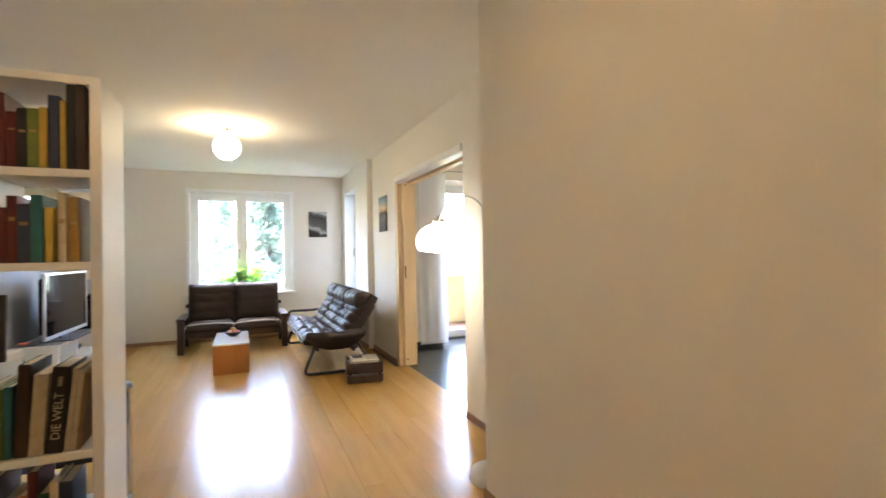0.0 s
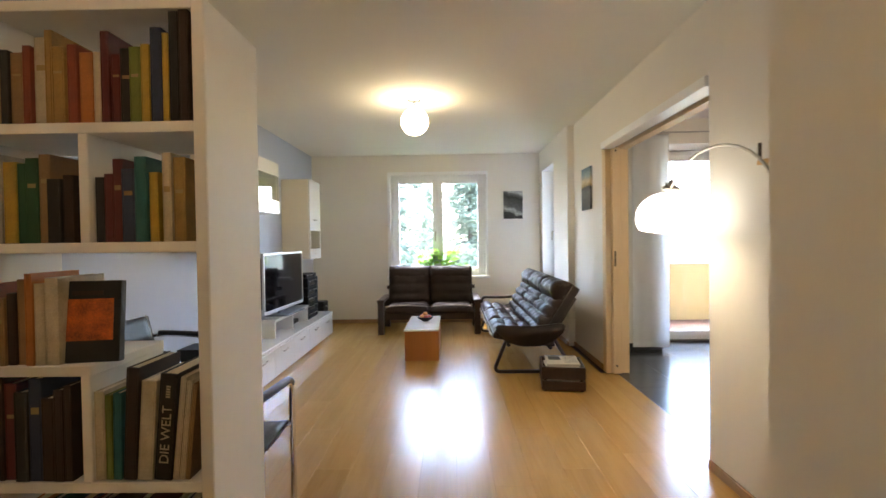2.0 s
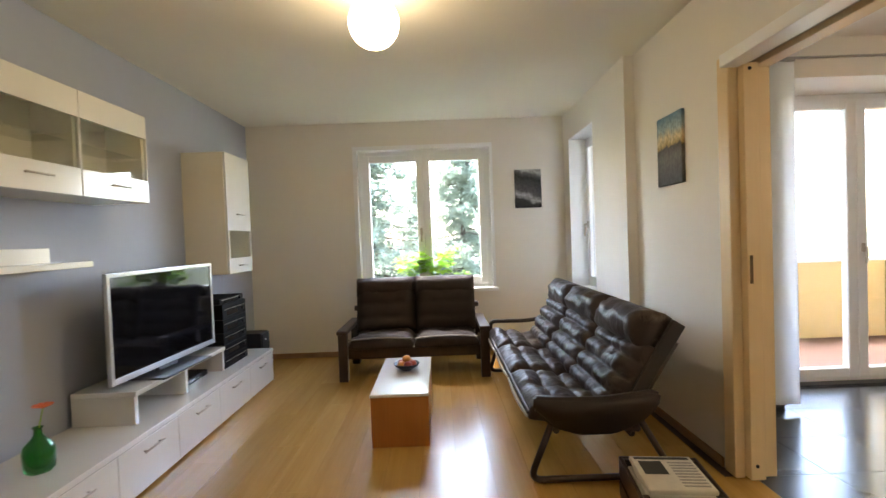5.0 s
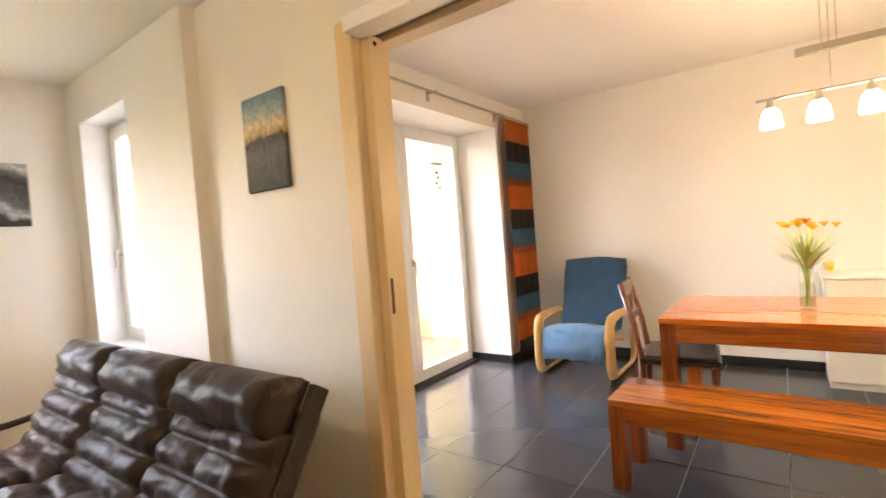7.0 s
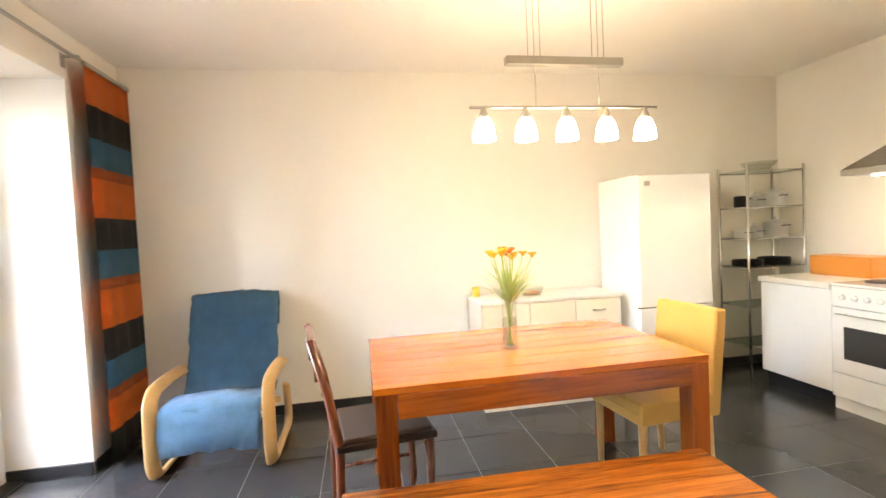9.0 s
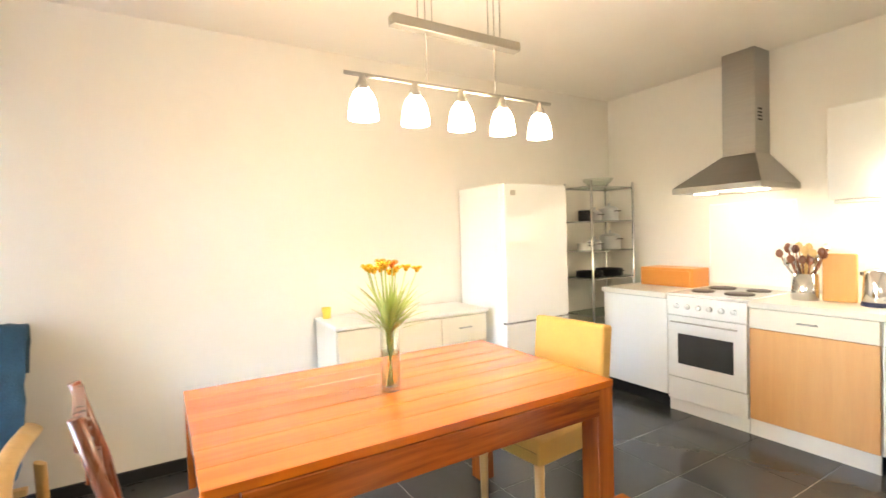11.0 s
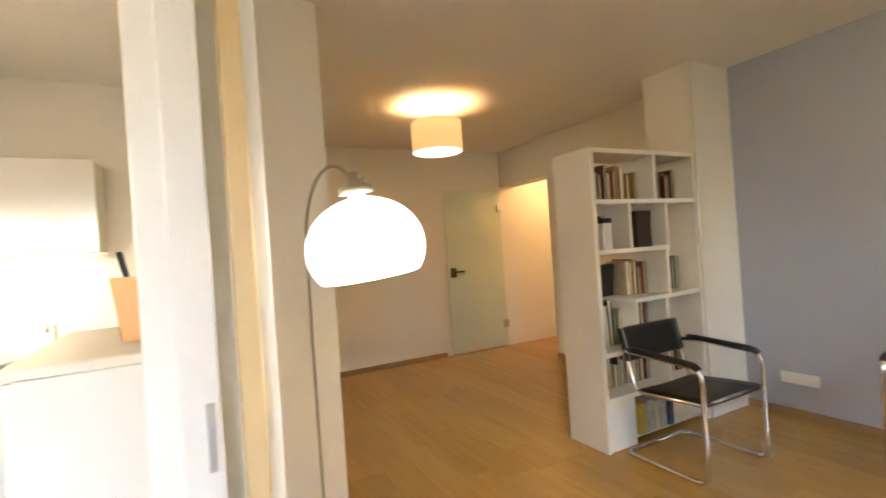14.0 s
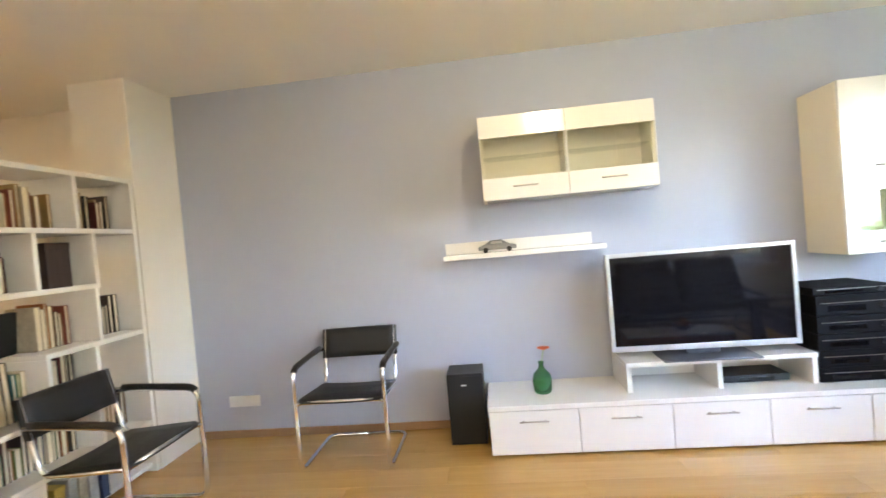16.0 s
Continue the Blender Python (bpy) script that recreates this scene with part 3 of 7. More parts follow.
def drum_lamp():
    ob = thing("ceiling_lamp", (-0.28, 0.84, H), "cream fabric drum ceiling lamp, lit, in the hallway", "ceiling lamp")
    r, z0, z1 = 0.215, -0.40, -0.15
    part("shade", lathe([(r, z1), (r, z0), (r - 0.004, z0), (r - 0.004, z1), (r, z1)], 40), M_SHADE, ob)
    part("diffuser", lathe([(0, z0 - 0.006), (r - 0.010, z0 - 0.006), (r - 0.006, z0 - 0.002), (r - 0.006, z0 + 0.006), (0, z0 + 0.006)], 40), M_DIFFUSER, ob)
    part("stem", join(cyl((0, 0, 0), (0, 0, z1 - 0.08), 0.008), cyl((-r, 0, z1 - 0.02), (r, 0, z1 - 0.02), 0.003, n=6), cyl((0, -r, z1 - 0.02), (0, r, z1 - 0.02), 0.003, n=6)), M_CHROME, ob)
    part("rose", lathe([(0, 0), (0.05, 0), (0.045, -0.02), (0, -0.022)]), M_CHROME, ob)
    point_lamp("hall_bulb", (-0.28, 0.84, H - 0.355), 0.50, WARM, 0.12)
    down = new("hall_diffuser_lamp", bpy.data.lights.new("hall_diffuser_lamp", "AREA"))
    down.data.shape, down.data.size, down.data.energy, down.data.color = "DISK", 0.40, 0.05, WARM
    down.location = (-0.28, 0.84, H - 0.404)


def arc_lamp():
    base, head = Vector((1.175, 2.30, 0)), Vector((1.205, 3.19, 1.334))
    ob = thing("arc_floor_lamp", base, "chrome arc floor lamp with a white acrylic dome shade, lit", "floor lamp", rz=0)
    part("base", lathe([(0, 0), (0.15, 0), (0.15, 0.012), (0.142, 0.045), (0.05, 0.05), (0.03, 0.058), (0, 0.058)], 40), mat("pale_marble", (0.62, 0.58, 0.52), 0.3, vary=0.2, scale=12), ob, "pale round marble base")
    top = head - base + Vector((0, 0, 0.205))
    pts = [Vector((0, 0, 0.05)), Vector((0, -0.005, 0.7))]
    for i in range(15):
        a = math.pi * (1 - i / 14 * 0.80)
        pts.append(Vector((top.x * (i / 14), top.y * 0.52 + top.y * 0.52 * math.cos(a), 1.33 + 0.31 * math.sin(a))))
    pts.append(top)
    part("arc", tube(pts, 0.006, 10), M_NICKEL, ob)
    tilt = pose(*(head - base), 0, 7, 0)
    prof = [(0.02, 0.162)] + [(0.156 * math.sin(a), 0.02 + 0.136 * math.cos(a)) for a in [0.15 + i * 2.0 / 20 for i in range(21)]]
    prof += [(r - 0.004, z + 0.001) for r, z in reversed(prof)]
    part("shade", moved(lathe(prof, 40), tilt), M_DOME, ob, "white acrylic dome shade")
    part("cap", moved(lathe([(0, 0.225), (0.012, 0.222), (0.016, 0.2), (0.045, 0.182), (0.047, 0.165), (0, 0.165)]), tilt), M_NICKEL, ob)
    point_lamp("arc_bulb", head + Vector((0, 0, 0.05)), 0.085, WARM_WHITE, 0.06)


def pendant_bar():
    y0, y1, x, z = 2.92, 3.86, 3.315, 1.88
    ob = thing("pendant_lamp", (x, (y0 + y1) / 2, H), "satin nickel pendant bar with five lit opal glass shades", "pendant lamp")
    h = (y1 - y0) / 2
    part("bar", tube([(0, -h, z - H), (0, h, z - H)], 0.0075, 10), M_NICKEL, ob)
    part("ballast", bx(-0.022, 0.022, -0.29, 0.29, 2.072 - H, 2.11 - H, 0.004), M_NICKEL, ob)
    for y in (-0.17, 0.15):
        for dy in (-0.03, 0, 0.03):
            part("wire", cyl((0, y + dy, 2.11 - H), (0, y + dy, 0), 0.0022, n=6), M_NICKEL, ob)
        part("wire", cyl((0, y, z - H), (0, y, 2.075 - H), 0.0028, n=6), M_NICKEL, ob)
    part("rose", bx(-0.035, 0.035, -0.24, 0.24, -0.022, 0, 0.004), M_NICKEL, ob)
    for i in range(5):
        y = -h + 0.065 + i * (2 * h - 0.13) / 4
        lamp = part("socket", lathe([(0, 0.0), (0.010, 0.0), (0.014, -0.02), (0.024, -0.035), (0.024, -0.058), (0, -0.058)], 20, (0, y, z - H)), M_NICKEL, ob)
        part("shade", lathe([(0.022, -0.05), (0.032, -0.06), (0.044, -0.088), (0.051, -0.13), (0.052, -0.152), (0.049, -0.152), (0.045, -0.125), (0.026, -0.068), (0.0, -0.064)], 24, (0, y, z - H)), M_OPAL, lamp)
    point_lamp("pendant_bulbs", (x, (y0 + y1) / 2, z - 0.2), 0.40, WARM_WHITE, 0.2)


globe_lamp()
drum_lamp()
arc_lamp()
pendant_bar()
point_lamp("corridor_lamp", (-2.85, -0.2, 2.3), 0.36, (1.0, 0.60, 0.27), 0.1)


# ---------------------------------------------------------------- bookcase and books
BZ = (0.335, 0.617, 0.932, 1.262, 1.580, 1.903)   # tops of the boards


def bookcase():
    x0, x1, y0, y1, t = -1.595, -0.570, 1.928, 2.263, 0.028
    ob = thing("bookcase", (0, 0, 0), "white open bookcase used as a room divider, full of books", "bookcase")
    part("end_panel", bx(x1 - 0.035, x1, y0, y1, 0, BZ[-1], 0.003, 1), M_WHITE_MATT, ob)
    part("end_panel", bx(x0, x0 + 0.03, y0, y1, 0, BZ[-1], 0.003, 1), M_WHITE_MATT, ob)
    for z, a, b in zip(BZ, (x0 + 0.03, -1.225, x0 + 0.03, -1.275, x0 + 0.03, x0 + 0.03), (x1 - 0.035,) * 2 + (-0.90,) + (x1 - 0.035,) * 3):
        part("shelf_board", bx(a, b, y0 + 0.004, y1 - 0.004, z - t, z, 0.002, 1), M_WHITE_MATT, ob)
    part("base_panel", bx(-0.84, x1 - 0.035, y1 - 0.03, y1 - 0.012, 0.0, BZ[0] - t, 0.002, 1), M_WHITE_MATT, ob)
    part("bottom_board", bx(x0 + 0.03, x1 - 0.035, y0 + 0.01, y1 - 0.03, 0.03, 0.055, 0.002, 1), M_WHITE_MATT, ob)
    for lo, hi, x in ((4, 5, -1.17), (3, 4, -0.905), (2, 3, -1.25), (1, 2, -0.915), (0, 1, -1.2), (1, 2, -1.212), (3, 4, -1.262)):
        part("divider", bx(x - 0.013, x + 0.013, y0 + 0.006, y1 - 0.006, BZ[lo], BZ[hi] - t, 0.002, 1), M_WHITE_MATT, ob)


bookcase()

BOOK_TONES = {
    "dark brown": (0.045, 0.022, 0.014), "tan": (0.34, 0.20, 0.09), "cream": (0.62, 0.53, 0.38), "rust red": (0.28, 0.06, 0.03),
    "orange": (0.52, 0.19, 0.05), "olive green": (0.20, 0.25, 0.05), "mustard yellow": (0.55, 0.37, 0.06), "dark blue": (0.03, 0.045, 0.10),
    "black": (0.018, 0.016, 0.015), "dark green": (0.02, 0.10, 0.04), "maroon": (0.13, 0.018, 0.018), "pale grey": (0.48, 0.46, 0.43),
    "ochre": (0.40, 0.24, 0.07), "teal": (0.03, 0.16, 0.17)}
BOOK_MATS = {k: mat("cloth_" + k.replace(" ", "_"), [v * 0.78 for v in c], 0.55, vary=0.35, scale=22, bump=0.25, bump_scale=200) for k, c in BOOK_TONES.items()}
M_PAGES = mat("book_pages", (0.66, 0.57, 0.42), 0.85, per_piece=0.6, vary=0.28, scale=40, stretch=(40, 1, 1))
M_GILT = mat("printed_spine_band", (0.34, 0.25, 0.11), 0.5, vary=0.1)
brng = random.Random(11)


def book(x, z, w, h, d, tone, lean=0.0, y=1.94, title=True):
    """A closed book standing with its spine to the hallway."""
    ob = thing("book", (x, y, z), tone + " hardback book standing upright on a bookcase shelf", "book", "books in the bookcase", ry=lean)
    m = BOOK_MATS[tone]
    part("cover", join(bx(0, 0.0035, 0, d, 0, h, 0.001, 1), bx(w - 0.0035, w, 0, d, 0, h, 0.001, 1), bx(0.0035, w - 0.0035, 0, 0.006, 0, h, 0.0015, 1)), m, ob)
    part("page_block", bx(0.0036, w - 0.0036, 0.0061, d - 0.006, 0.003, h - 0.004), M_PAGES, ob, "cream page block")
    if title and w > 0.024 and brng.random() < 0.4:
        lo = h * brng.uniform(0.55, 0.72)
        part("spine_label", bx(w * 0.18, w * 0.82, -0.0006, 0.0, lo, lo + h * brng.uniform(0.02, 0.07)), M_GILT if brng.random() < 0.75 else BOOK_MATS["tan"], ob)


def row(x0, x1, level, tones, hmin, hmax, lean_last=False):
    x = x0
    top = BZ[level + 1] - BZ[level] - 0.035
    i = 0
    while True:
        w = brng.uniform(0.018, 0.038)
        if x + w > x1:
            break
        h = min(top, brng.uniform(hmin - 0.025, hmax + 0.005))
        book(x, BZ[level], w, h, brng.uniform(0.14, 0.175), tones[i % len(tones)], y=1.935 + brng.uniform(0, 0.02))
        x += w + 0.0015
        i += 1


row(-1.55, -1.20, 4, ["dark brown", "black", "tan", "maroon"], 0.20, 0.26)
row(-1.145, -0.724, 4, ["ochre", "black", "tan", "rust red", "cream", "ochre", "ochre", "rust red", "orange", "cream", "maroon", "maroon", "black", "olive green", "mustard yellow", "mustard yellow"], 0.205, 0.245)
for tone, bx0, bw, bh in (("dark blue", -0.722, 0.030, 0.25), ("mustard yellow", -0.690, 0.016, 0.235), ("black", -0.672, 0.024, 0.292), ("dark brown", -0.646, 0.026, 0.298)):
    book(bx0, BZ[4], bw, bh, 0.17, tone)
row(-1.235, -0.93, 3, ["cream", "teal", "pale grey", "mustard yellow", "dark green", "dark green", "tan", "black", "dark brown", "maroon", "black"], 0.19, 0.235)
row(-0.885, -0.70, 3, ["black", "maroon", "maroon", "dark blue", "teal", "mustard yellow", "black"], 0.20, 0.225)
row(-0.70, -0.622, 3, ["cream", "ochre"], 0.225, 0.24)
row(-1.22, -0.975, 2, ["cream", "rust red", "tan", "dark brown", "tan", "orange", "cream"], 0.19, 0.25)
row(-1.55, -1.27, 2, ["black", "dark brown", "black"], 0.20, 0.25)
row(-1.195, -0.935, 1, ["dark brown", "dark brown", "maroon", "black", "dark blue", "dark brown"], 0.25, 0.29)
row(-1.55, -1.225, 0, ["tan", "dark brown", "black", "dark brown"], 0.20, 0.245)
row(-1.16, -0.66, 0, ["dark brown", "olive green", "orange", "maroon", "dark green", "cream", "dark blue", "rust red", "black"], 0.17, 0.225)
for i, (tone, w) in enumerate((("cream", 0.028), ("olive green", 0.018), ("teal", 0.022), ("dark brown", 0.034), ("cream", 0.040), ("black", 0.046), ("cream", 0.016), ("cream", 0.014), ("tan", 0.012))):
    xs = (-0.898, -0.869, -0.850, -0.823, -0.785, -0.740, -0.689, -0.671, -0.655)[i]
    book(xs, BZ[1] + 0.004, w, (0.24, 0.23, 0.235, 0.305, 0.27, 0.29, 0.28, 0.27, 0.26)[i], 0.195, tone, lean=(0, 0, 1, 3, 4, 5, 6, 6, 6)[i], title=False)


def lettering(name, text, size, m, material, parent, depth=0.0004):
    cu = bpy.data.curves.new(name, "FONT")
    cu.body, cu.size, cu.extrude = text, size, depth
    tmp = new(name, cu)
    me = bpy.data.meshes.new_from_object(tmp.evaluated_get(bpy.context.evaluated_depsgraph_get()))
    bpy.data.objects.remove(tmp)
    bpy.data.curves.remove(cu)
    me.materials.append(material)
    me.transform(m)
    ob = new(name, me)
    ob.parent = parent
    return ob


welt = [o for o in scene.objects if o.name.startswith("book") and o.parent is None and o.get("label", "").startswith("black hardback") and abs(o.location.x + 0.740) < 0.002][0]
lettering("title", "DIE WELT", 0.036, pose(0.036, -0.001, 0.045, 90, -90, 0), BOOK_MATS["cream"], welt)
for k in range(5):
    part("title_bar", bx(0.018, 0.03, -0.001, -0.0004, 0.225 + k * 0.007, 0.229 + k * 0.007), BOOK_MATS["cream"], welt)


def facing_book():
    ob = thing("book", (-1.03, 1.955, BZ[2]), "black paperback with a glowing orange cover picture, set face out", "book", "books in the bookcase", rz=9, rx=-6)
    part("cover", bx(0, 0.175, 0, 0.03, 0, 0.225, 0.002, 1), BOOK_MATS["black"], ob)
    part("cover_picture", bx(0.02, 0.158, -0.0012, 0.0, 0.06, 0.175), mat("orange_cover_print", (0.42, 0.085, 0.012), 0.4, vary=1.0, scale=22), ob)
    part("cover_bar", bx(0.05, 0.13, -0.0012, 0.0, 0.185, 0.197), BOOK_MATS["dark brown"], ob)


facing_book()


def storage_box(x, z, w, h, body, lid, words):
    ob = thing("storage_box", (x, 2.135, z), words, "box")
    part("body", bx(0, w, 0.015, 0.13, 0, h * 0.86, 0.002, 1), body, ob)
    part("lid", bx(-0.002, w + 0.002, 0.013, 0.132, h * 0.84, h, 0.002, 1), lid, ob)


storage_box(-0.72, BZ[3], 0.07, 0.20, M_WHITE_MATT, M_BLACK, "white upright storage box with a black lid on the bookcase")
storage_box(-1.09, BZ[3], 0.14, 0.24, M_DARK_WOOD, M_DARK_WOOD, "dark brown storage box on the bookcase")


for bx0, bw, bh, tone in ((-0.92, 0.06, 0.20, "mustard yellow"), (-0.99, 0.05, 0.21, "pale grey"), (-1.05, 0.05, 0.19, "cream"), (-1.12, 0.06, 0.21, "pale grey"), (-1.19, 0.05, 0.20, "dark blue")):
    storage_box(bx0, 0.055, bw, bh, BOOK_MATS[tone], BOOK_MATS[tone], tone + " upright box file in the foot of the bookcase")


# ---------------------------------------------------------------- wall units and television
def handle_bar(p, q, parent, off):
    """A satin bar handle between two points, standing off its front."""
    p, q, off = Vector(p), Vector(q), Vector(off)
    d = (q - p) * 0.12
    part("handle", join(tube([p + off, q + off], 0.005, 8), cyl(p + d, p + d + off, 0.004, n=8), cyl(q - d, q - d + off, 0.004, n=8)), M_NICKEL, parent)


def tv_unit():
    x0, x1, y0, y1, h = WX + 0.016, -1.555, 4.44, 7.08, 0.31
    ob = thing("tv_unit", (0, 0, 0), "long low white TV unit with five drawers along the blue wall", "cabinet")
    part("carcass", join(bx(x0, x1 - 0.022, y0, y1, 0.012, h - 0.03, 0.002, 1)), M_WHITE_MATT, ob)
    part("plinth", bx(x0 + 0.02, x1 - 0.05, y0 + 0.03, y1 - 0.03, 0, 0.013), M_BLACK, ob)
    part("top", bx(x0, x1 + 0.004, y0 - 0.004, y1 + 0.004, h - 0.03, h, 0.003, 1), M_WHITE, ob)
    n = 5
    for i in range(n):
        a, b = y0 + (y1 - y0) * i / n + 0.0012, y0 + (y1 - y0) * (i + 1) / n - 0.0012
        d = part("drawer", bx(x1 - 0.02, x1, a, b, 0.015, h - 0.034, 0.003, 1), M_WHITE, ob)
        m = (a + b) / 2
        handle_bar((x1, m - 0.085, h * 0.70), (x1, m + 0.085, h * 0.70), d, (0.022, 0, 0))


def tv_riser():
    ob = thing("tv_riser", (0, 0, 0.31), "low white open riser shelf on the TV unit", "shelf")
    x0, x1, y0, y1, h = WX + 0.03, -1.66, 5.285, 6.36, 0.185
    part("top", bx(x0, x1, y0, y1, h - 0.028, h, 0.002, 1), M_WHITE, ob)
    part("side", bx(x0, x1 - 0.01, y0, y0 + 0.03, 0, h - 0.028, 0.002, 1), M_WHITE, ob)
    part("side", bx(x0, x1 - 0.01, y1 - 0.03, y1, 0, h - 0.028, 0.002, 1), M_WHITE, ob)
    part("divider", bx(x0, x1 - 0.01, 5.805, 5.835, 0, h - 0.028, 0.002, 1), M_WHITE, ob)
    part("back", bx(x0, x0 + 0.008, y0 + 0.03, y1 - 0.03, 0, h - 0.028), M_WHITE, ob)
    p = thing("media_player", (-1.85, 6.06, 0.31), "flat black media player in the TV riser", "media player")
    part("case", bx(-0.1, 0.1, -0.19, 0.19, 0.004, 0.045, 0.004), M_BLACK, p)
    part("display", bx(0.1, 0.101, -0.1, 0.1, 0.014, 0.03), M_BLACK_GLOSS, p)


def television():
    z = 0.495
    ob = thing("television", (-1.74, 5.77, z), "large flat television with a silver frame and dark screen", "television", rz=-2)
    w, b, t, f = 0.54, 0.045, 0.655, 0.024
    part("frame", join(bx(-0.012, 0.012, -w, -w + f, b, t, 0.004), bx(-0.012, 0.012, w - f, w, b, t, 0.004), bx(-0.012, 0.012, -w + f, w - f, t - f, t, 0.004), bx(-0.012, 0.012, -w + f, w - f, b, b + f + 0.01, 0.004)), M_SILVER, ob)
    part("screen", bx(-0.006, 0.006, -w + f, w - f, b + f + 0.01, t - f), M_BLACK_GLOSS, ob)
    part("back", bx(-0.06, -0.012, -w + 0.05, w - 0.05, b + 0.05, t - 0.05, 0.02), M_BLACK, ob)
    part("stand", join(bx(-0.13, 0.13, -0.27, 0.27, 0, 0.012, 0.005), bx(-0.04, -0.015, -0.1, 0.1, 0.01, 0.09, 0.004)), mat("dark_grey_stand_metal", (0.10, 0.10, 0.11), 0.35, metal=0.6, vary=0.08), ob)


def wall_cabinet():
    x0, x1, y0, y1, z0, z1 = WX, -1.71, 4.52, 5.58, 1.55, 2.07
    ob = thing("wall_cabinet", (0, 0, 0), "white wall cabinet with two glazed flap doors", "cabinet")
    t = 0.022
    part("side", bx(x0, x1 - 0.02, y0, y0 + t, z0, z1, 0.002, 1), M_CREAM, ob)
    part("side", bx(x0, x1 - 0.02, y1 - t, y1, z0, z1, 0.002, 1), M_CREAM, ob)
    part("bottom", bx(x0, x1 - 0.02, y0 + t, y1 - t, z0, z0 + t), M_WHITE, ob)
    part("top", bx(x0, x1 - 0.02, y0 + t, y1 - t, z1 - t, z1), M_CREAM, ob)
    part("back", bx(x0 + 0.10, x0 + 0.108, y0 + t, y1 - t, z0 + t, z1 - t), M_CREAM, ob)
    part("divider", bx(x0 + 0.11, x1 - 0.03, 5.04, 5.06, z0 + t, z1 - t), M_CREAM, ob)
    part("glass_shelf", bx(x0 + 0.11, x1 - 0.06, y0 + t, 5.04, 1.82, 1.826), M_CAB_GLASS, ob).visible_shadow = False
    part("glass_shelf", bx(x0 + 0.11, x1 - 0.06, 5.06, y1 - t, 1.82, 1.826), M_CAB_GLASS, ob).visible_shadow = False
    for a, b in ((y0, 5.048), (5.052, y1)):
        d = part("door", join(bx(x1 - 0.018, x1, a, b, z1 - 0.135, z1, 0.002, 1), bx(x1 - 0.018, x1, a, b, z0, z0 + 0.135, 0.002, 1),
                              bx(x1 - 0.018, x1, a, a + 0.006, z0 + 0.135, z1 - 0.135, 0.001, 1), bx(x1 - 0.018, x1, b - 0.006, b, z0 + 0.135, z1 - 0.135, 0.001, 1)), M_WHITE, ob)
        part("pane", bx(x1 - 0.012, x1 - 0.007, a + 0.006, b - 0.006, z0 + 0.135, z1 - 0.135), M_CAB_GLASS, d).visible_shadow = False
        m = (a + b) / 2
        handle_bar((x1, m - 0.075, z0 + 0.075), (x1, m + 0.075, z0 + 0.075), d, (0.02, 0, 0))


def tall_cabinet():
    x0, x1, y0, y1, z0, z1 = WX, -1.69, 6.58, 7.05, 1.04, 2.045
    ob = thing("wall_cabinet", (0, 0, 0), "tall white wall cabinet with a partly glazed door", "cabinet")
    t = 0.022
    part("side", bx(x0, x1 - 0.02, y0, y0 + t, z0, z1, 0.002, 1), M_CREAM, ob)
    part("side", bx(x0, x1 - 0.02, y1 - t, y1, z0, z1, 0.002, 1), M_CREAM, ob)
    part("bottom", bx(x0, x1 - 0.02, y0 + t, y1 - t, z0, z0 + t), M_WHITE, ob)
    part("top", bx(x0, x1 - 0.02, y0 + t, y1 - t, z1 - t, z1), M_CREAM, ob)
    part("back", bx(x0 + 0.10, x0 + 0.108, y0 + t, y1 - t, z0 + t, z1 - t), M_WHITE, ob)
    for z in (1.36, 1.68):
        part("glass_shelf", bx(x0 + 0.11, x1 - 0.06, y0 + t, y1 - t, z, z + 0.006), M_CAB_GLASS, ob).visible_shadow = False
    d = part("door", join(bx(x1 - 0.018, x1, y0, y1, 1.40, z1, 0.002, 1), bx(x1 - 0.018, x1, y0, y0 + 0.03, 1.17, 1.40, 0.001, 1), bx(x1 - 0.018, x1, y1 - 0.03, y1, 1.17, 1.40, 0.001, 1), bx(x1 - 0.018, x1, y0, y1, z0, 1.17, 0.002, 1)), M_WHITE, ob)
    part("pane", bx(x1 - 0.012, x1 - 0.007, y0 + 0.03, y1 - 0.03, 1.17, 1.40), M_CAB_GLASS, d).visible_shadow = False
    handle_bar((x1, 6.74, 1.54), (x1, 6.89, 1.54), d, (0.02, 0, 0))
    handle_bar((x1, 6.74, 1.105), (x1, 6.89, 1.105), d, (0.02, 0, 0))


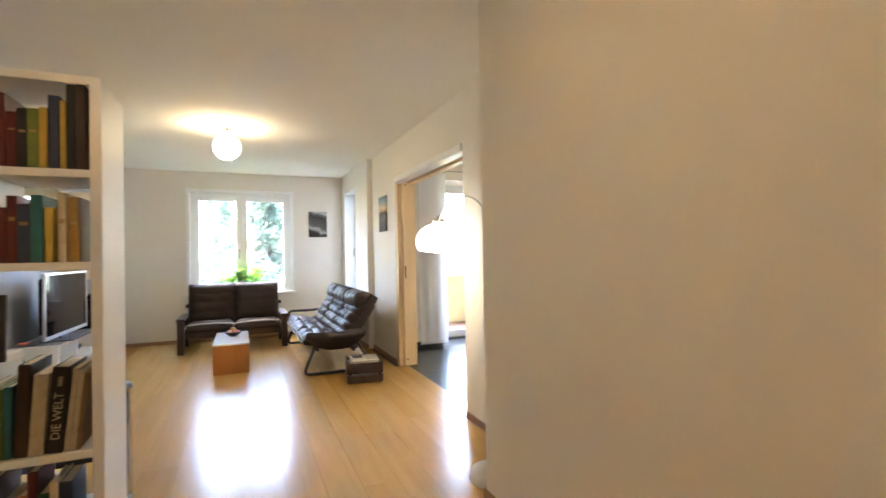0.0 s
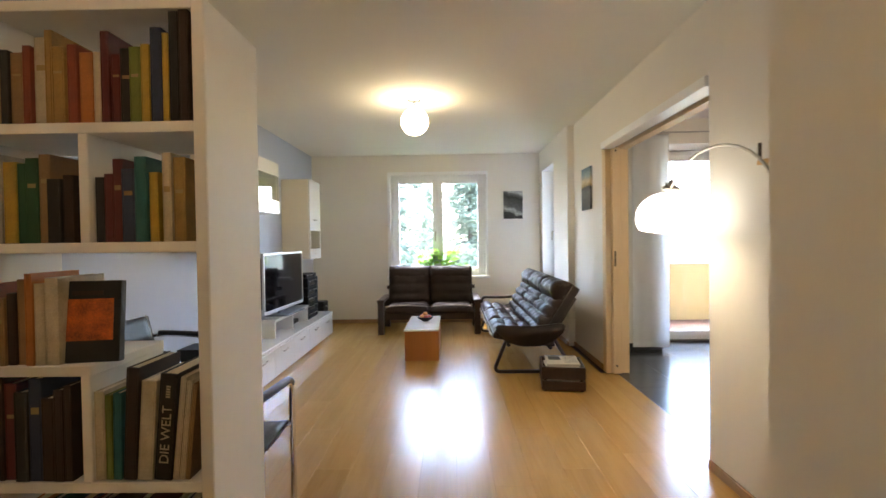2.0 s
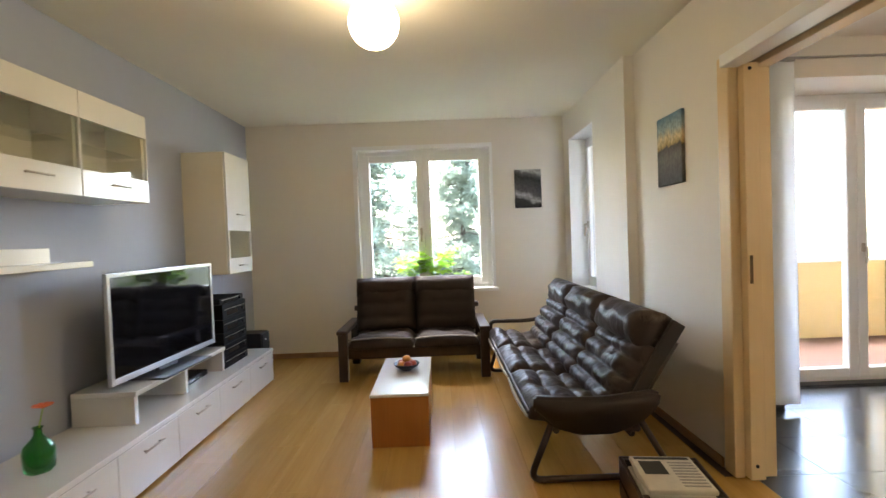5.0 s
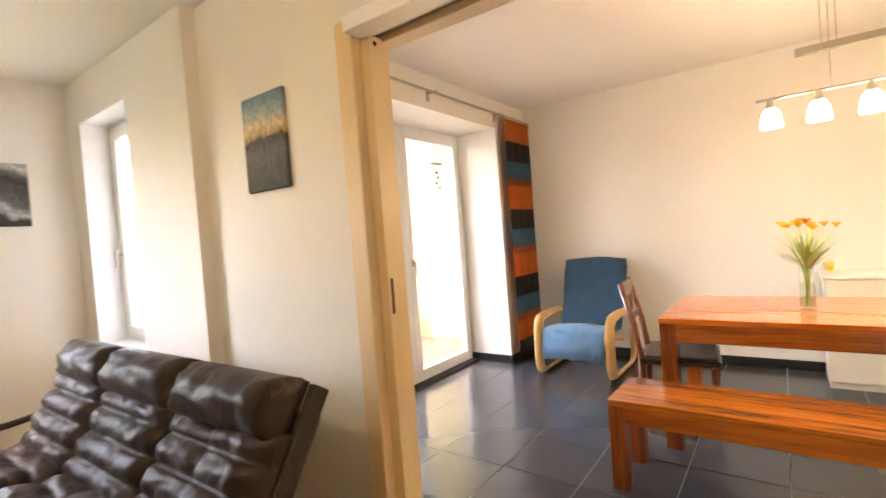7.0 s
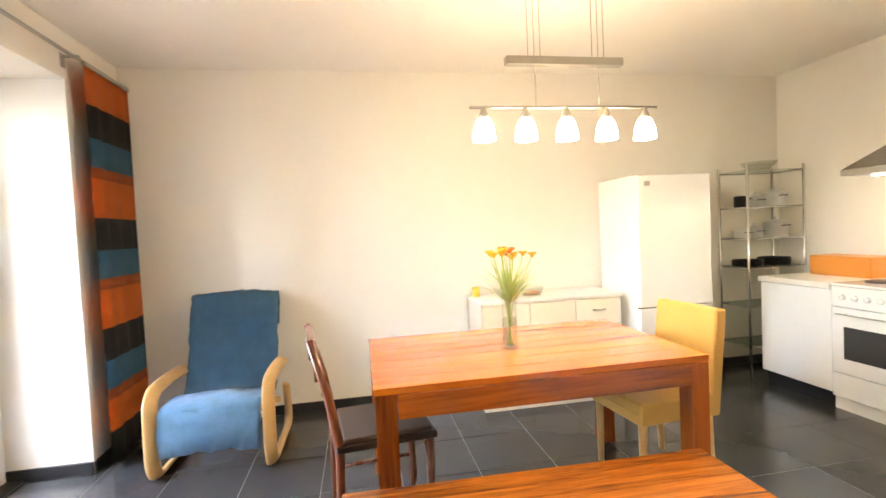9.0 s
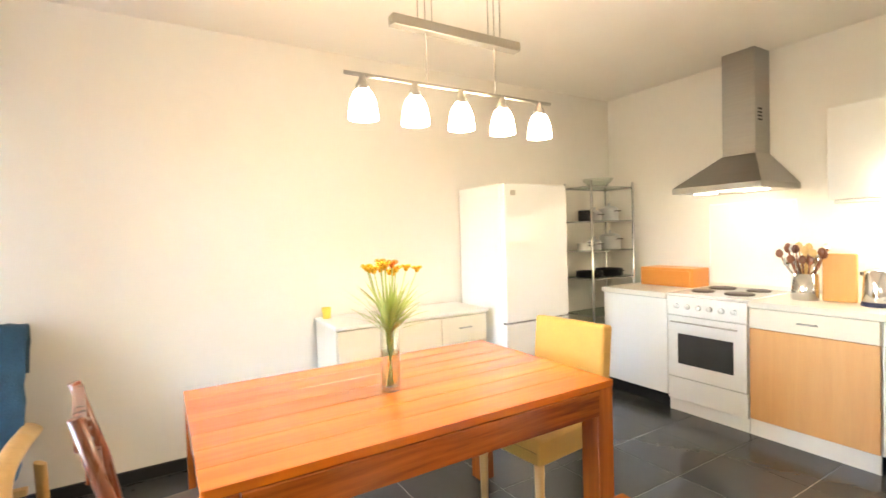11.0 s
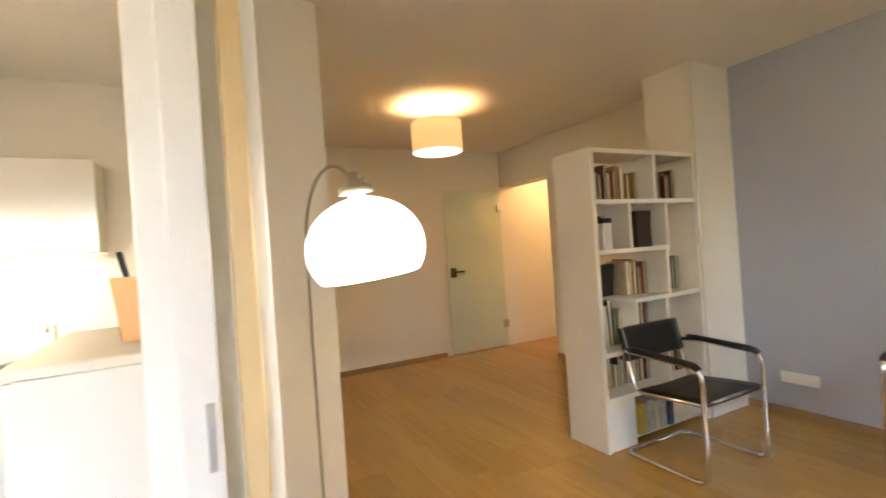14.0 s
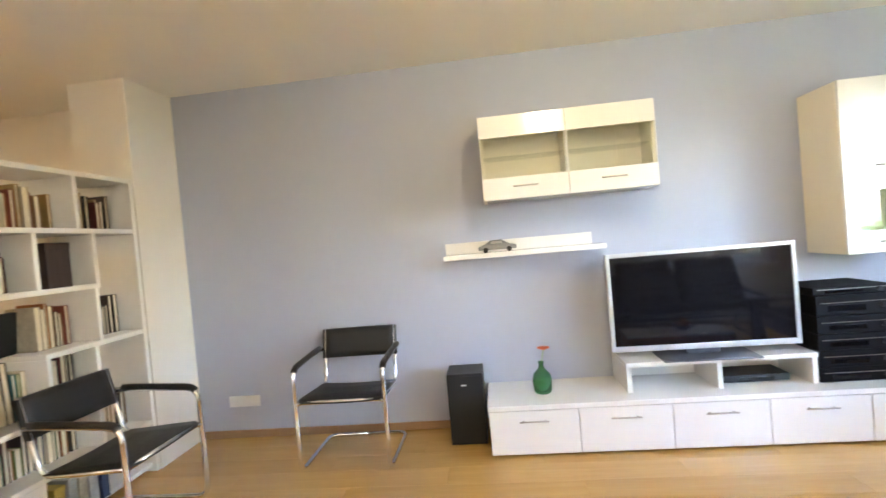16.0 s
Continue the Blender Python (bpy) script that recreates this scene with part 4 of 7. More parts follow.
def wall_shelf():
    ob = thing("wall_shelf", (0, 0, 0), "white wall shelf with a raised back rail", "shelf")
    part("board", bx(WX, -1.84, 4.22, 5.27, 1.19, 1.222, 0.002, 1), M_WHITE, ob)
    part("back_rail", bx(WX, WX + 0.02, 4.22, 5.22, 1.222, 1.30, 0.002, 1), M_WHITE, ob)
    car = thing("model_car", (-1.92, 4.58, 1.222), "dark metal model car standing on the wall shelf", "model car", rz=90)
    prof = [(-0.125, 0.016), (-0.128, 0.040), (-0.085, 0.050), (-0.045, 0.080), (0.030, 0.082), (0.075, 0.050), (0.125, 0.042), (0.128, 0.016)]
    bm = bmesh.new()
    a = [bm.verts.new((x, -0.036 if z < 0.05 else -0.028, z)) for x, z in prof]
    b = [bm.verts.new((x, 0.036 if z < 0.05 else 0.028, z)) for x, z in prof]
    bm.faces.new(a)
    bm.faces.new(list(reversed(b)))
    for i in range(len(prof)):
        j = (i + 1) % len(prof)
        bm.faces.new((a[j], a[i], b[i], b[j]))
    bmesh.ops.bevel(bm, geom=bm.edges[:], offset=0.004, segments=2, affect="EDGES")
    part("body", bm, mat("dark_silver_car_paint", (0.20, 0.21, 0.22), 0.3, metal=0.7, vary=0.1), car)
    part("glazing", bx(-0.042, 0.034, -0.0335, 0.0335, 0.056, 0.073, 0.002, 1), M_STEEL, car)
    for x in (-0.078, 0.078):
        for y in (-0.037, 0.027):
            part("wheel", cyl((x, y, 0.017), (x, y + 0.01, 0.017), 0.017, n=16), M_BLACK, car)


M_HIFI = mat("black_hifi_metal", (0.006, 0.006, 0.007), 0.6, vary=0.2, scale=8, spec=0.1)


def stereo():
    ob = thing("stereo_tower", (-1.86, 6.585, 0.31), "stack of black hi-fi components on the TV unit", "stereo")
    z = 0.004
    for i, h in enumerate((0.085, 0.10, 0.095, 0.105, 0.12, 0.045)):
        d = 0.19 if i < 5 else 0.17
        u = part("component", bx(-0.18, d, -0.215, 0.215, z, z + h - 0.004, 0.004), M_HIFI, ob)
        part("trim", bx(d, d + 0.002, -0.19, 0.19, z + h * 0.60, z + h * 0.60 + 0.003), M_NICKEL, u)
        part("display", bx(d, d + 0.0015, -0.15, 0.05, z + h * 0.2, z + h * 0.48), M_BLACK_GLOSS, u)
        part("knob", cyl((d, 0.14, z + h * 0.4), (d + 0.015, 0.14, z + h * 0.4), 0.014, n=16), M_BLACK, u)
        z += h


def speaker(x, y, h, w, d, words):
    ob = thing("loudspeaker", (x, y, 0), words, "loudspeaker")
    part("cabinet", bx(-d / 2, d / 2 - 0.012, -w / 2, w / 2, 0, h, 0.006), M_BLACK, ob)
    part("grille", bx(d / 2 - 0.011, d / 2, -w / 2 + 0.008, w / 2 - 0.008, 0.012, h - 0.012, 0.006), mat("black_speaker_cloth", (0.012, 0.012, 0.013), 0.9, vary=0.2, scale=120), ob)
    part("badge", bx(d / 2, d / 2 + 0.001, -0.025, 0.01, h - 0.075, h - 0.065), M_SILVER, ob)


tv_unit()
tv_riser()
television()
wall_cabinet()
tall_cabinet()
wall_shelf()
stereo()
speaker(-1.87, 4.295, 0.46, 0.235, 0.25, "black floor loudspeaker beside the TV unit")
speaker(-1.84, 7.315, 0.42, 0.20, 0.28, "black floor loudspeaker at the far end of the TV unit")


def bottle_vase():
    ob = thing("bottle_vase", (-1.775, 4.79, 0.31), "squat green glass bottle with one orange flower", "vase")
    g = mat("green_bottle_glass", (0.08, 0.50, 0.15), 0.03, trans=0.9, vary=0.05)
    part("bottle", lathe([(0, 0), (0.048, 0), (0.058, 0.014), (0.061, 0.085), (0.054, 0.118), (0.026, 0.148), (0.016, 0.165), (0.016, 0.19), (0.021, 0.197), (0.013, 0.194), (0.012, 0.155), (0.047, 0.115), (0.054, 0.085), (0.050, 0.018), (0, 0.01)], 28), g, ob)
    part("stem", tube([(0, 0, 0.02), (0.004, 0.004, 0.2), (0.012, 0.02, 0.275)], 0.0022, 6), M_LEAF, ob)
    part("flower", join(*[moved(bx(0.0, 0.042, -0.009, 0.009, -0.002, 0.002, 0.0015, 1), pose(0.012, 0.02, 0.275, 0, -20, k * 36)) for k in range(10)]), mat("orange_petals", (0.75, 0.16, 0.06), 0.6, vary=0.1), ob, "orange gerbera bloom")


M_LEAF = mat("bright_green_leaf", (0.24, 0.46, 0.05), 0.45, vary=0.3, scale=9)
leaf_nodes = M_LEAF.node_tree
leaf_light = leaf_nodes.nodes.new("ShaderNodeBsdfTranslucent")
leaf_light.inputs[0].default_value = (0.40, 0.62, 0.06, 1)
leaf_mix = leaf_nodes.nodes.new("ShaderNodeMixShader")
leaf_mix.inputs[0].default_value = 0.5
leaf_nodes.links.new(leaf_nodes.nodes["Principled BSDF"].outputs[0], leaf_mix.inputs[1])
leaf_nodes.links.new(leaf_light.outputs[0], leaf_mix.inputs[2])
leaf_nodes.links.new(leaf_mix.outputs[0], leaf_nodes.nodes["Material Output"].inputs[0])
bottle_vase()


def sockets():
    ob = thing("wall_sockets", (WX, 2.625, 0.27), "white triple wall socket plate on the blue wall", "socket")
    part("plate", bx(0, 0.009, -0.12, 0.12, -0.04, 0.04, 0.003), M_PVC, ob)
    for i in range(3):
        y = -0.078 + i * 0.078
        part("insert", join(lathe([(0.026, 0.0), (0.029, 0.003), (0.026, 0.004), (0.022, -0.004), (0, -0.004)], 20)), M_PVC, ob).matrix_local = pose(0.009, y, 0, 0, 90, 0)


sockets()


# ---------------------------------------------------------------- chrome cantilever armchairs
def cantilever_chair(place, rz, words):
    """Faces local +y; the front legs stand at y 0.28."""
    ob = thing("cantilever_chair", place, words, "chair", "chrome armchairs in the living room", rz=rz)
    r, w = 0.0135, 0.275
    for s in (-1, 1):
        part("side_tube", tube(bend([(0, -0.25, r), (s * w, -0.25, r), (s * w, 0.28, r), (s * w, 0.275, 0.625), (s * w, -0.12, 0.645), (s * w * 0.985, -0.215, 0.640)], 0.07), r, 12), M_CHROME, ob)
        part("back_tube", tube(bend([(s * (w - 0.028), 0.265, 0.425), (s * (w - 0.028), -0.17, 0.40), (s * (w - 0.028), -0.259, 0.778)], 0.06), r * 0.95, 12), M_CHROME, ob)
        part("arm_pad", tube(bend([(s * w, 0.262, 0.615), (s * w, 0.235, 0.637), (s * w, -0.10, 0.655), (s * w, -0.18, 0.655)], 0.04), 0.0185, 10), M_BLACK_LEATHER, ob)
        part("joint", cyl((s * w, 0.277, 0.42), (s * (w - 0.03), 0.262, 0.424), 0.012, n=12), M_CHROME, ob)
    part("front_tube", tube([(-w + 0.03, 0.262, 0.425), (w - 0.03, 0.262, 0.425)], r * 0.9, 10), M_CHROME, ob)

    def sling(pts, t):
        bm = bmesh.new()
        rows = []
        for i, (y, z) in enumerate(pts):
            rows.append([[bm.verts.new((x, y, z + dz - 0.012 * (1 - (x / w) ** 2))) for x in np.linspace(-w + 0.016, w - 0.016, 9)] for dz in (0, t)])
        for a, b in zip(rows, rows[1:]):
            for lay in (0, 1):
                for k in range(8):
                    bm.faces.new((a[lay][k], a[lay][k + 1], b[lay][k + 1], b[lay][k])).smooth = True
            for k in (0, 8):
                bm.faces.new((a[0][k], a[1][k], b[1][k], b[0][k]))
        for e in (rows[0], rows[-1]):
            for k in range(8):
                bm.faces.new((e[0][k], e[0][k + 1], e[1][k + 1], e[1][k]))
        bmesh.ops.recalc_face_normals(bm, faces=bm.faces[:])
        return bm
    part("seat", sling([(0.275, 0.428), (0.255, 0.440), (0.1, 0.43), (-0.05, 0.418), (-0.16, 0.412)], 0.008), M_BLACK_LEATHER, ob)
    back = bmesh.new()
    rows = []
    for i, z in enumerate(np.linspace(0.580, 0.772, 6)):
        y = -0.17 - 0.095 * (z - 0.40) / 0.40
        rows.append([[back.verts.new((x, y + d - 0.006 * (1 - (x / w) ** 2), z)) for x in np.linspace(-w + 0.012, w - 0.012, 9)] for d in (-0.014, 0.014)])
    for a, b in zip(rows, rows[1:]):
        for lay in (0, 1):
            for k in range(8):
                back.faces.new((a[lay][k], a[lay][k + 1], b[lay][k + 1], b[lay][k])).smooth = True
        for k in (0, 8):
            back.faces.new((a[0][k], a[1][k], b[1][k], b[0][k]))
    for e in (rows[0], rows[-1]):
        for k in range(8):
            back.faces.new((e[0][k], e[0][k + 1], e[1][k + 1], e[1][k]))
    bmesh.ops.recalc_face_normals(back, faces=back.faces[:])
    part("backrest", back, M_BLACK_LEATHER, ob)
    return ob


cantilever_chair((-1.73, 3.565, 0), -90, "chrome cantilever armchair with black leather seat, against the blue wall")
cantilever_chair((-0.945, 2.56, 0), 0, "chrome cantilever armchair with black leather seat, beside the bookcase")


# ---------------------------------------------------------------- sofas and coffee table
M_PIPING = mat("pale_piping", (0.42, 0.38, 0.33), 0.6)


def two_seat_sofa():
    ob = thing("two_seat_sofa", (-0.23, 7.34, 0), "dark brown two-seat sofa with a dark wooden frame, under the window", "sofa")
    w = 0.645
    for s in (-1, 1):
        for y in (-0.36, 0.27):
            part("leg", bx(s * w - 0.04, s * w + 0.04, y - 0.04, y + 0.04, 0, 0.43, 0.006), M_DARK_WOOD, ob)
        part("armrest", bx(s * w - 0.048, s * w + 0.048, -0.42, 0.33, 0.43, 0.468, 0.01), M_DARK_WOOD, ob)
        part("side_rail", bx(s * w - 0.02, s * w + 0.02, -0.32, 0.23, 0.20, 0.28, 0.004), M_DARK_WOOD, ob)
    part("front_rail", bx(-w, w, -0.33, -0.30, 0.19, 0.28, 0.004), M_DARK_WOOD, ob)
    part("back_rail", bx(-w, w, 0.24, 0.27, 0.19, 0.28, 0.004), M_DARK_WOOD, ob)
    part("stretcher", bx(-w, w, 0.255, 0.285, 0.55, 0.60, 0.004), M_DARK_WOOD, ob)
    part("back_board", moved(bx(-0.585, 0.585, -0.01, 0.01, 0, 0.56, 0.006), pose(0, 0.175, 0.30, -16, 0, 0)), M_DARK_WOOD, ob)
    for i, s in enumerate((-1, 1)):
        x0 = -0.60 if s < 0 else 0.0
        part("seat_cushion", moved(pad(0.595, 0.60, 0.135, 2, 1, 0.4, seed=i + 3), pose(x0, -0.37, 0.27, -3, 0, 0)), M_BROWN_CLOTH, ob)
        part("piping", tube([(x0 + 0.01 + 0.575 * k / 12, -0.372 - 0.006 * math.sin(k * math.pi / 12), 0.372 + 0.018 * math.sin(k * math.pi / 12)) for k in range(13)], 0.006, 6), M_PIPING, ob, "pale worn seat edge")
        part("back_cushion", moved(pad(0.60, 0.56, 0.13, 4, 1, 0.45, crease=0.3, seed=i + 7), pose(x0, 0.135, 0.335, 74, 0, 0)), M_BROWN_CLOTH, ob)
        part("headrest", moved(pad(0.60, 0.17, 0.10, 1, 1, 0.3, nv=10, seed=i), pose(x0, 0.20, 0.70, 76, 0, 0)), M_BROWN_CLOTH, ob)


def side_panel(y0, y1):
    """A leather side: a deep sling between the front edge and the back, boat-shaped seen from the end."""
    prof = [(-0.375, 0.395), (-0.37, 0.465), (-0.20, 0.452), (0.0, 0.448), (0.22, 0.475), (0.27, 0.46), (0.255, 0.39), (0.17, 0.315), (0.03, 0.262), (-0.14, 0.262), (-0.28, 0.305)]
    bm = bmesh.new()
    a = [bm.verts.new((x, y0, z)) for x, z in prof]
    b = [bm.verts.new((x, y1, z)) for x, z in prof]
    bm.faces.new(a)
    bm.faces.new(list(reversed(b)))
    for i in range(len(prof)):
        j = (i + 1) % len(prof)
        bm.faces.new((a[j], a[i], b[i], b[j]))
    bmesh.ops.recalc_face_normals(bm, faces=bm.faces[:])
    bmesh.ops.bevel(bm, geom=bm.edges[:], offset=0.014, segments=3, affect="EDGES")
    return smooth(bm)


def three_seat_sofa():
    """Seats face -x; runs along y."""
    y0, y1 = 5.075, 7.10
    ob = thing("three_seat_sofa", (0.85, (y0 + y1) / 2, 0), "dark brown quilted leather three-seat sofa on bent dark wood runners", "sofa")
    L = (y1 - y0) / 2
    wood_m = M_DARK_WOOD
    part("side", side_panel(-L - 0.045, -L + 0.012), M_BLACK_BROWN, ob, "dark leather side sling")
    part("arm_strap", tube(bend([(-0.36, L + 0.01, 0.34), (-0.37, L + 0.01, 0.475), (-0.05, L + 0.01, 0.468), (0.24, L + 0.01, 0.50), (0.32, L + 0.01, 0.56)], 0.06), 0.019, 8), M_BLACK_BROWN, ob)
    for s in (-1, 1):
        y = s * (L - 0.02)
        part("runner", tube(bend([(-0.27, y, 0.32), (-0.395, y, 0.018), (0.35, y, 0.018), (0.15, y, 0.36)], 0.07), 0.0175, 8), wood_m, ob)
        part("back_post", tube([(0.12, y * 0.985, 0.24), (0.23, y * 0.99, 0.47), (0.375, y * 0.99, 0.70)], 0.019, 8), wood_m, ob)
        part("back_side", moved(bx(-0.06, 0.012, -0.016, 0.016, 0.0, 0.58, 0.01, 3), pose(0.092, s * (L - 0.006), 0.30, 0, 32.5, 0)), M_BLACK_BROWN, ob)
    part("seat_shell", moved(bx(-0.40, 0.16, -L + 0.02, L - 0.02, -0.03, 0.0, 0.012, 2), pose(0.0, 0, 0.325, 0, 8, 0)), M_BLACK_BROWN, ob)
    part("back_shell", moved(bx(-0.012, 0.012, -L + 0.02, L - 0.02, 0, 0.50, 0.008, 2), pose(0.10, 0, 0.28, 0, 32.5, 0)), M_BLACK_BROWN, ob)
    for x, z in ((-0.25, 0.265), (0.14, 0.235)):
        part("cross_rail", tube([(x, -L + 0.03, z), (x, L - 0.03, z)], 0.018, 8), wood_m, ob)
    n = 3
    w = 2 * L / n
    for i in range(n):
        y = L - i * w
        tur = pose(-0.40, y - 0.003, 0.325, 0, 9, 0) @ pose(0, 0, 0, 0, 0, -90)
        part("seat_cushion", moved(pad(w - 0.006, 0.58, 0.125, 4, 2, 0.62, 36, 52, 0.36, seed=i * 3.1 + 1), tur), M_BROWN_LEATHER, ob)
        tb = pose(0.055, y - 0.003, 0.30, 0, -57, 0) @ pose(0, 0, 0, 0, 0, -90)
        part("back_cushion", moved(pad(w - 0.006, 0.43, 0.13, 4, 2, 0.6, 36, 48, 0.42, seed=i * 2.3 + 9), tb), M_BROWN_LEATHER, ob)
        th = pose(0.262, y - 0.003, 0.62, 0, -57, 0) @ pose(0, 0, 0, 0, 0, -90)
        part("headrest", moved(pad(w - 0.03, 0.225, 0.19, 1, 1, 0.3, 20, 16, seed=i + 20), th), M_BROWN_LEATHER, ob)
        part("piping", tube([(-0.398 - 0.008 * math.sin(k * math.pi / 10), y - 0.02 - (w - 0.04) * k / 10, 0.352 - 0.012 * math.sin(k * math.pi / 10)) for k in range(11)], 0.008, 6), M_PIPING, ob, "pale worn seat edge")


def coffee_table():
    x0, x1, y0, y1, h = -0.425, -0.068, 5.575, 6.45, 0.33
    ob = thing("coffee_table", (0, 0, 0), "orange-brown box coffee table with a white top", "coffee table")
    m = wood("orange_veneer", (0.36, 0.13, 0.03), (0.50, 0.21, 0.06), 0.35, 2, 14, per_piece=0.05, contrast=0.7)
    t = 0.02
    part("side_panel", bx(x0, x0 + t, y0 + t, y1 - t, 0, h - 0.02, 0.001, 1), m, ob)
    part("side_panel", bx(x1 - t, x1, y0 + t, y1 - t, 0, h - 0.02, 0.001, 1), m, ob)
    part("end_panel", bx(x0, x1, y0, y0 + t, 0, h - 0.02, 0.002, 1), m, ob)
    part("end_panel", bx(x0, x1, y1 - t, y1, 0, h - 0.02, 0.002, 1), m, ob)
    part("top", bx(x0 - 0.003, x1 + 0.003, y0 - 0.003, y1 + 0.003, h - 0.02, h, 0.003, 1), M_WHITE, ob)
    bowl = thing("fruit_bowl", (-0.235, 6.10, h), "dark shallow bowl on the coffee table", "bowl")
    part("bowl", lathe([(0, 0.004), (0.035, 0.0), (0.04, 0.006), (0.08, 0.03), (0.095, 0.05), (0.091, 0.052), (0.07, 0.032), (0.035, 0.014), (0, 0.012)], 28), M_BLACK, bowl)
    rng = random.Random(3)
    reds = [mat("red_apple", (0.42, 0.06, 0.02), 0.3, vary=0.4, scale=14), mat("orange_fruit", (0.62, 0.22, 0.03), 0.45, vary=0.15, scale=30)]
    for i in range(6):
        a = i * math.tau / 5
        p = (0.043 * math.cos(a), 0.043 * math.sin(a), 0.053) if i < 5 else (0, 0, 0.088)
        fruit = solid("fruit", lathe([(0, -0.022), (0.016, -0.026), (0.028, -0.012), (0.03, 0.004), (0.022, 0.022), (0.008, 0.026), (0, 0.021)], 16), reds[i % 2], "small red and orange fruit lying in the bowl", "fruit",
                      (-0.235 + p[0], 6.10 + p[1], h + p[2] - 0.008), group="fruit in the bowl")


def newspaper_crate():
    ob = thing("newspaper_crate", (1.005, 4.73, 0), "dark stained wooden crate full of newspapers, on the floor", "crate", rz=-8)
    w, d, h = 0.175, 0.19, 0.20
    for z0, z1 in ((0.012, 0.085), (0.10, 0.20)):
        part("slat", bx(-w, w, -d, -d + 0.016, z0, z1, 0.003, 1), M_DARK_WOOD, ob)
        part("slat", bx(-w, w, d - 0.016, d, z0, z1, 0.003, 1), M_DARK_WOOD, ob)
        part("slat", bx(-w, -w + 0.016, -d + 0.016, d - 0.016, z0, z1, 0.003, 1), M_DARK_WOOD, ob)
        part("slat", bx(w - 0.016, w, -d + 0.016, d - 0.016, z0, z1, 0.003, 1), M_DARK_WOOD, ob)
    for x in (-w + 0.03, w - 0.03):
        for y in (-d + 0.03, d - 0.03):
            part("post", bx(x - 0.012, x + 0.012, y - 0.012, y + 0.012, 0, 0.198), M_DARK_WOOD, ob)
    part("bottom", bx(-w + 0.016, w - 0.016, -d + 0.016, d - 0.016, 0.012, 0.024), M_DARK_WOOD, ob)
    paper = mat("newsprint", (0.60, 0.56, 0.49), 0.85, vary=0.12, scale=20)
    ink = mat("printer_ink", (0.05, 0.05, 0.05), 0.8, vary=0.3, scale=60)
    rng = random.Random(8)
    z = 0.024
    for i in range(9):
        h = 0.022
        n = thing("newspaper", (1.005, 4.73, z), "folded newspaper lying in the wooden crate", "newspaper", "newspapers in the crate", rz=-8 + rng.uniform(-5, 5))
        part("folded_sheet", bx(-0.135, 0.135, -0.15, 0.15, 0, h - 0.001, 0.004, 1), paper, n)
        if i == 8:
            part("photo", bx(-0.11, -0.01, -0.02, 0.10, h - 0.001, h - 0.0004), ink, n)
            for k in range(9):
                part("text_line", bx(0.015, 0.12, -0.12 + k * 0.025, -0.108 + k * 0.025, h - 0.001, h - 0.0005), M_GREY_PRINT, n)
            part("headline", bx(-0.12, 0.12, 0.115, 0.138, h - 0.001, h - 0.0004), ink, n)
        z += h


M_GREY_PRINT = mat("grey_print", (0.30, 0.29, 0.27), 0.85, vary=0.2, scale=80)
two_seat_sofa()
three_seat_sofa()
coffee_table()
newspaper_crate()


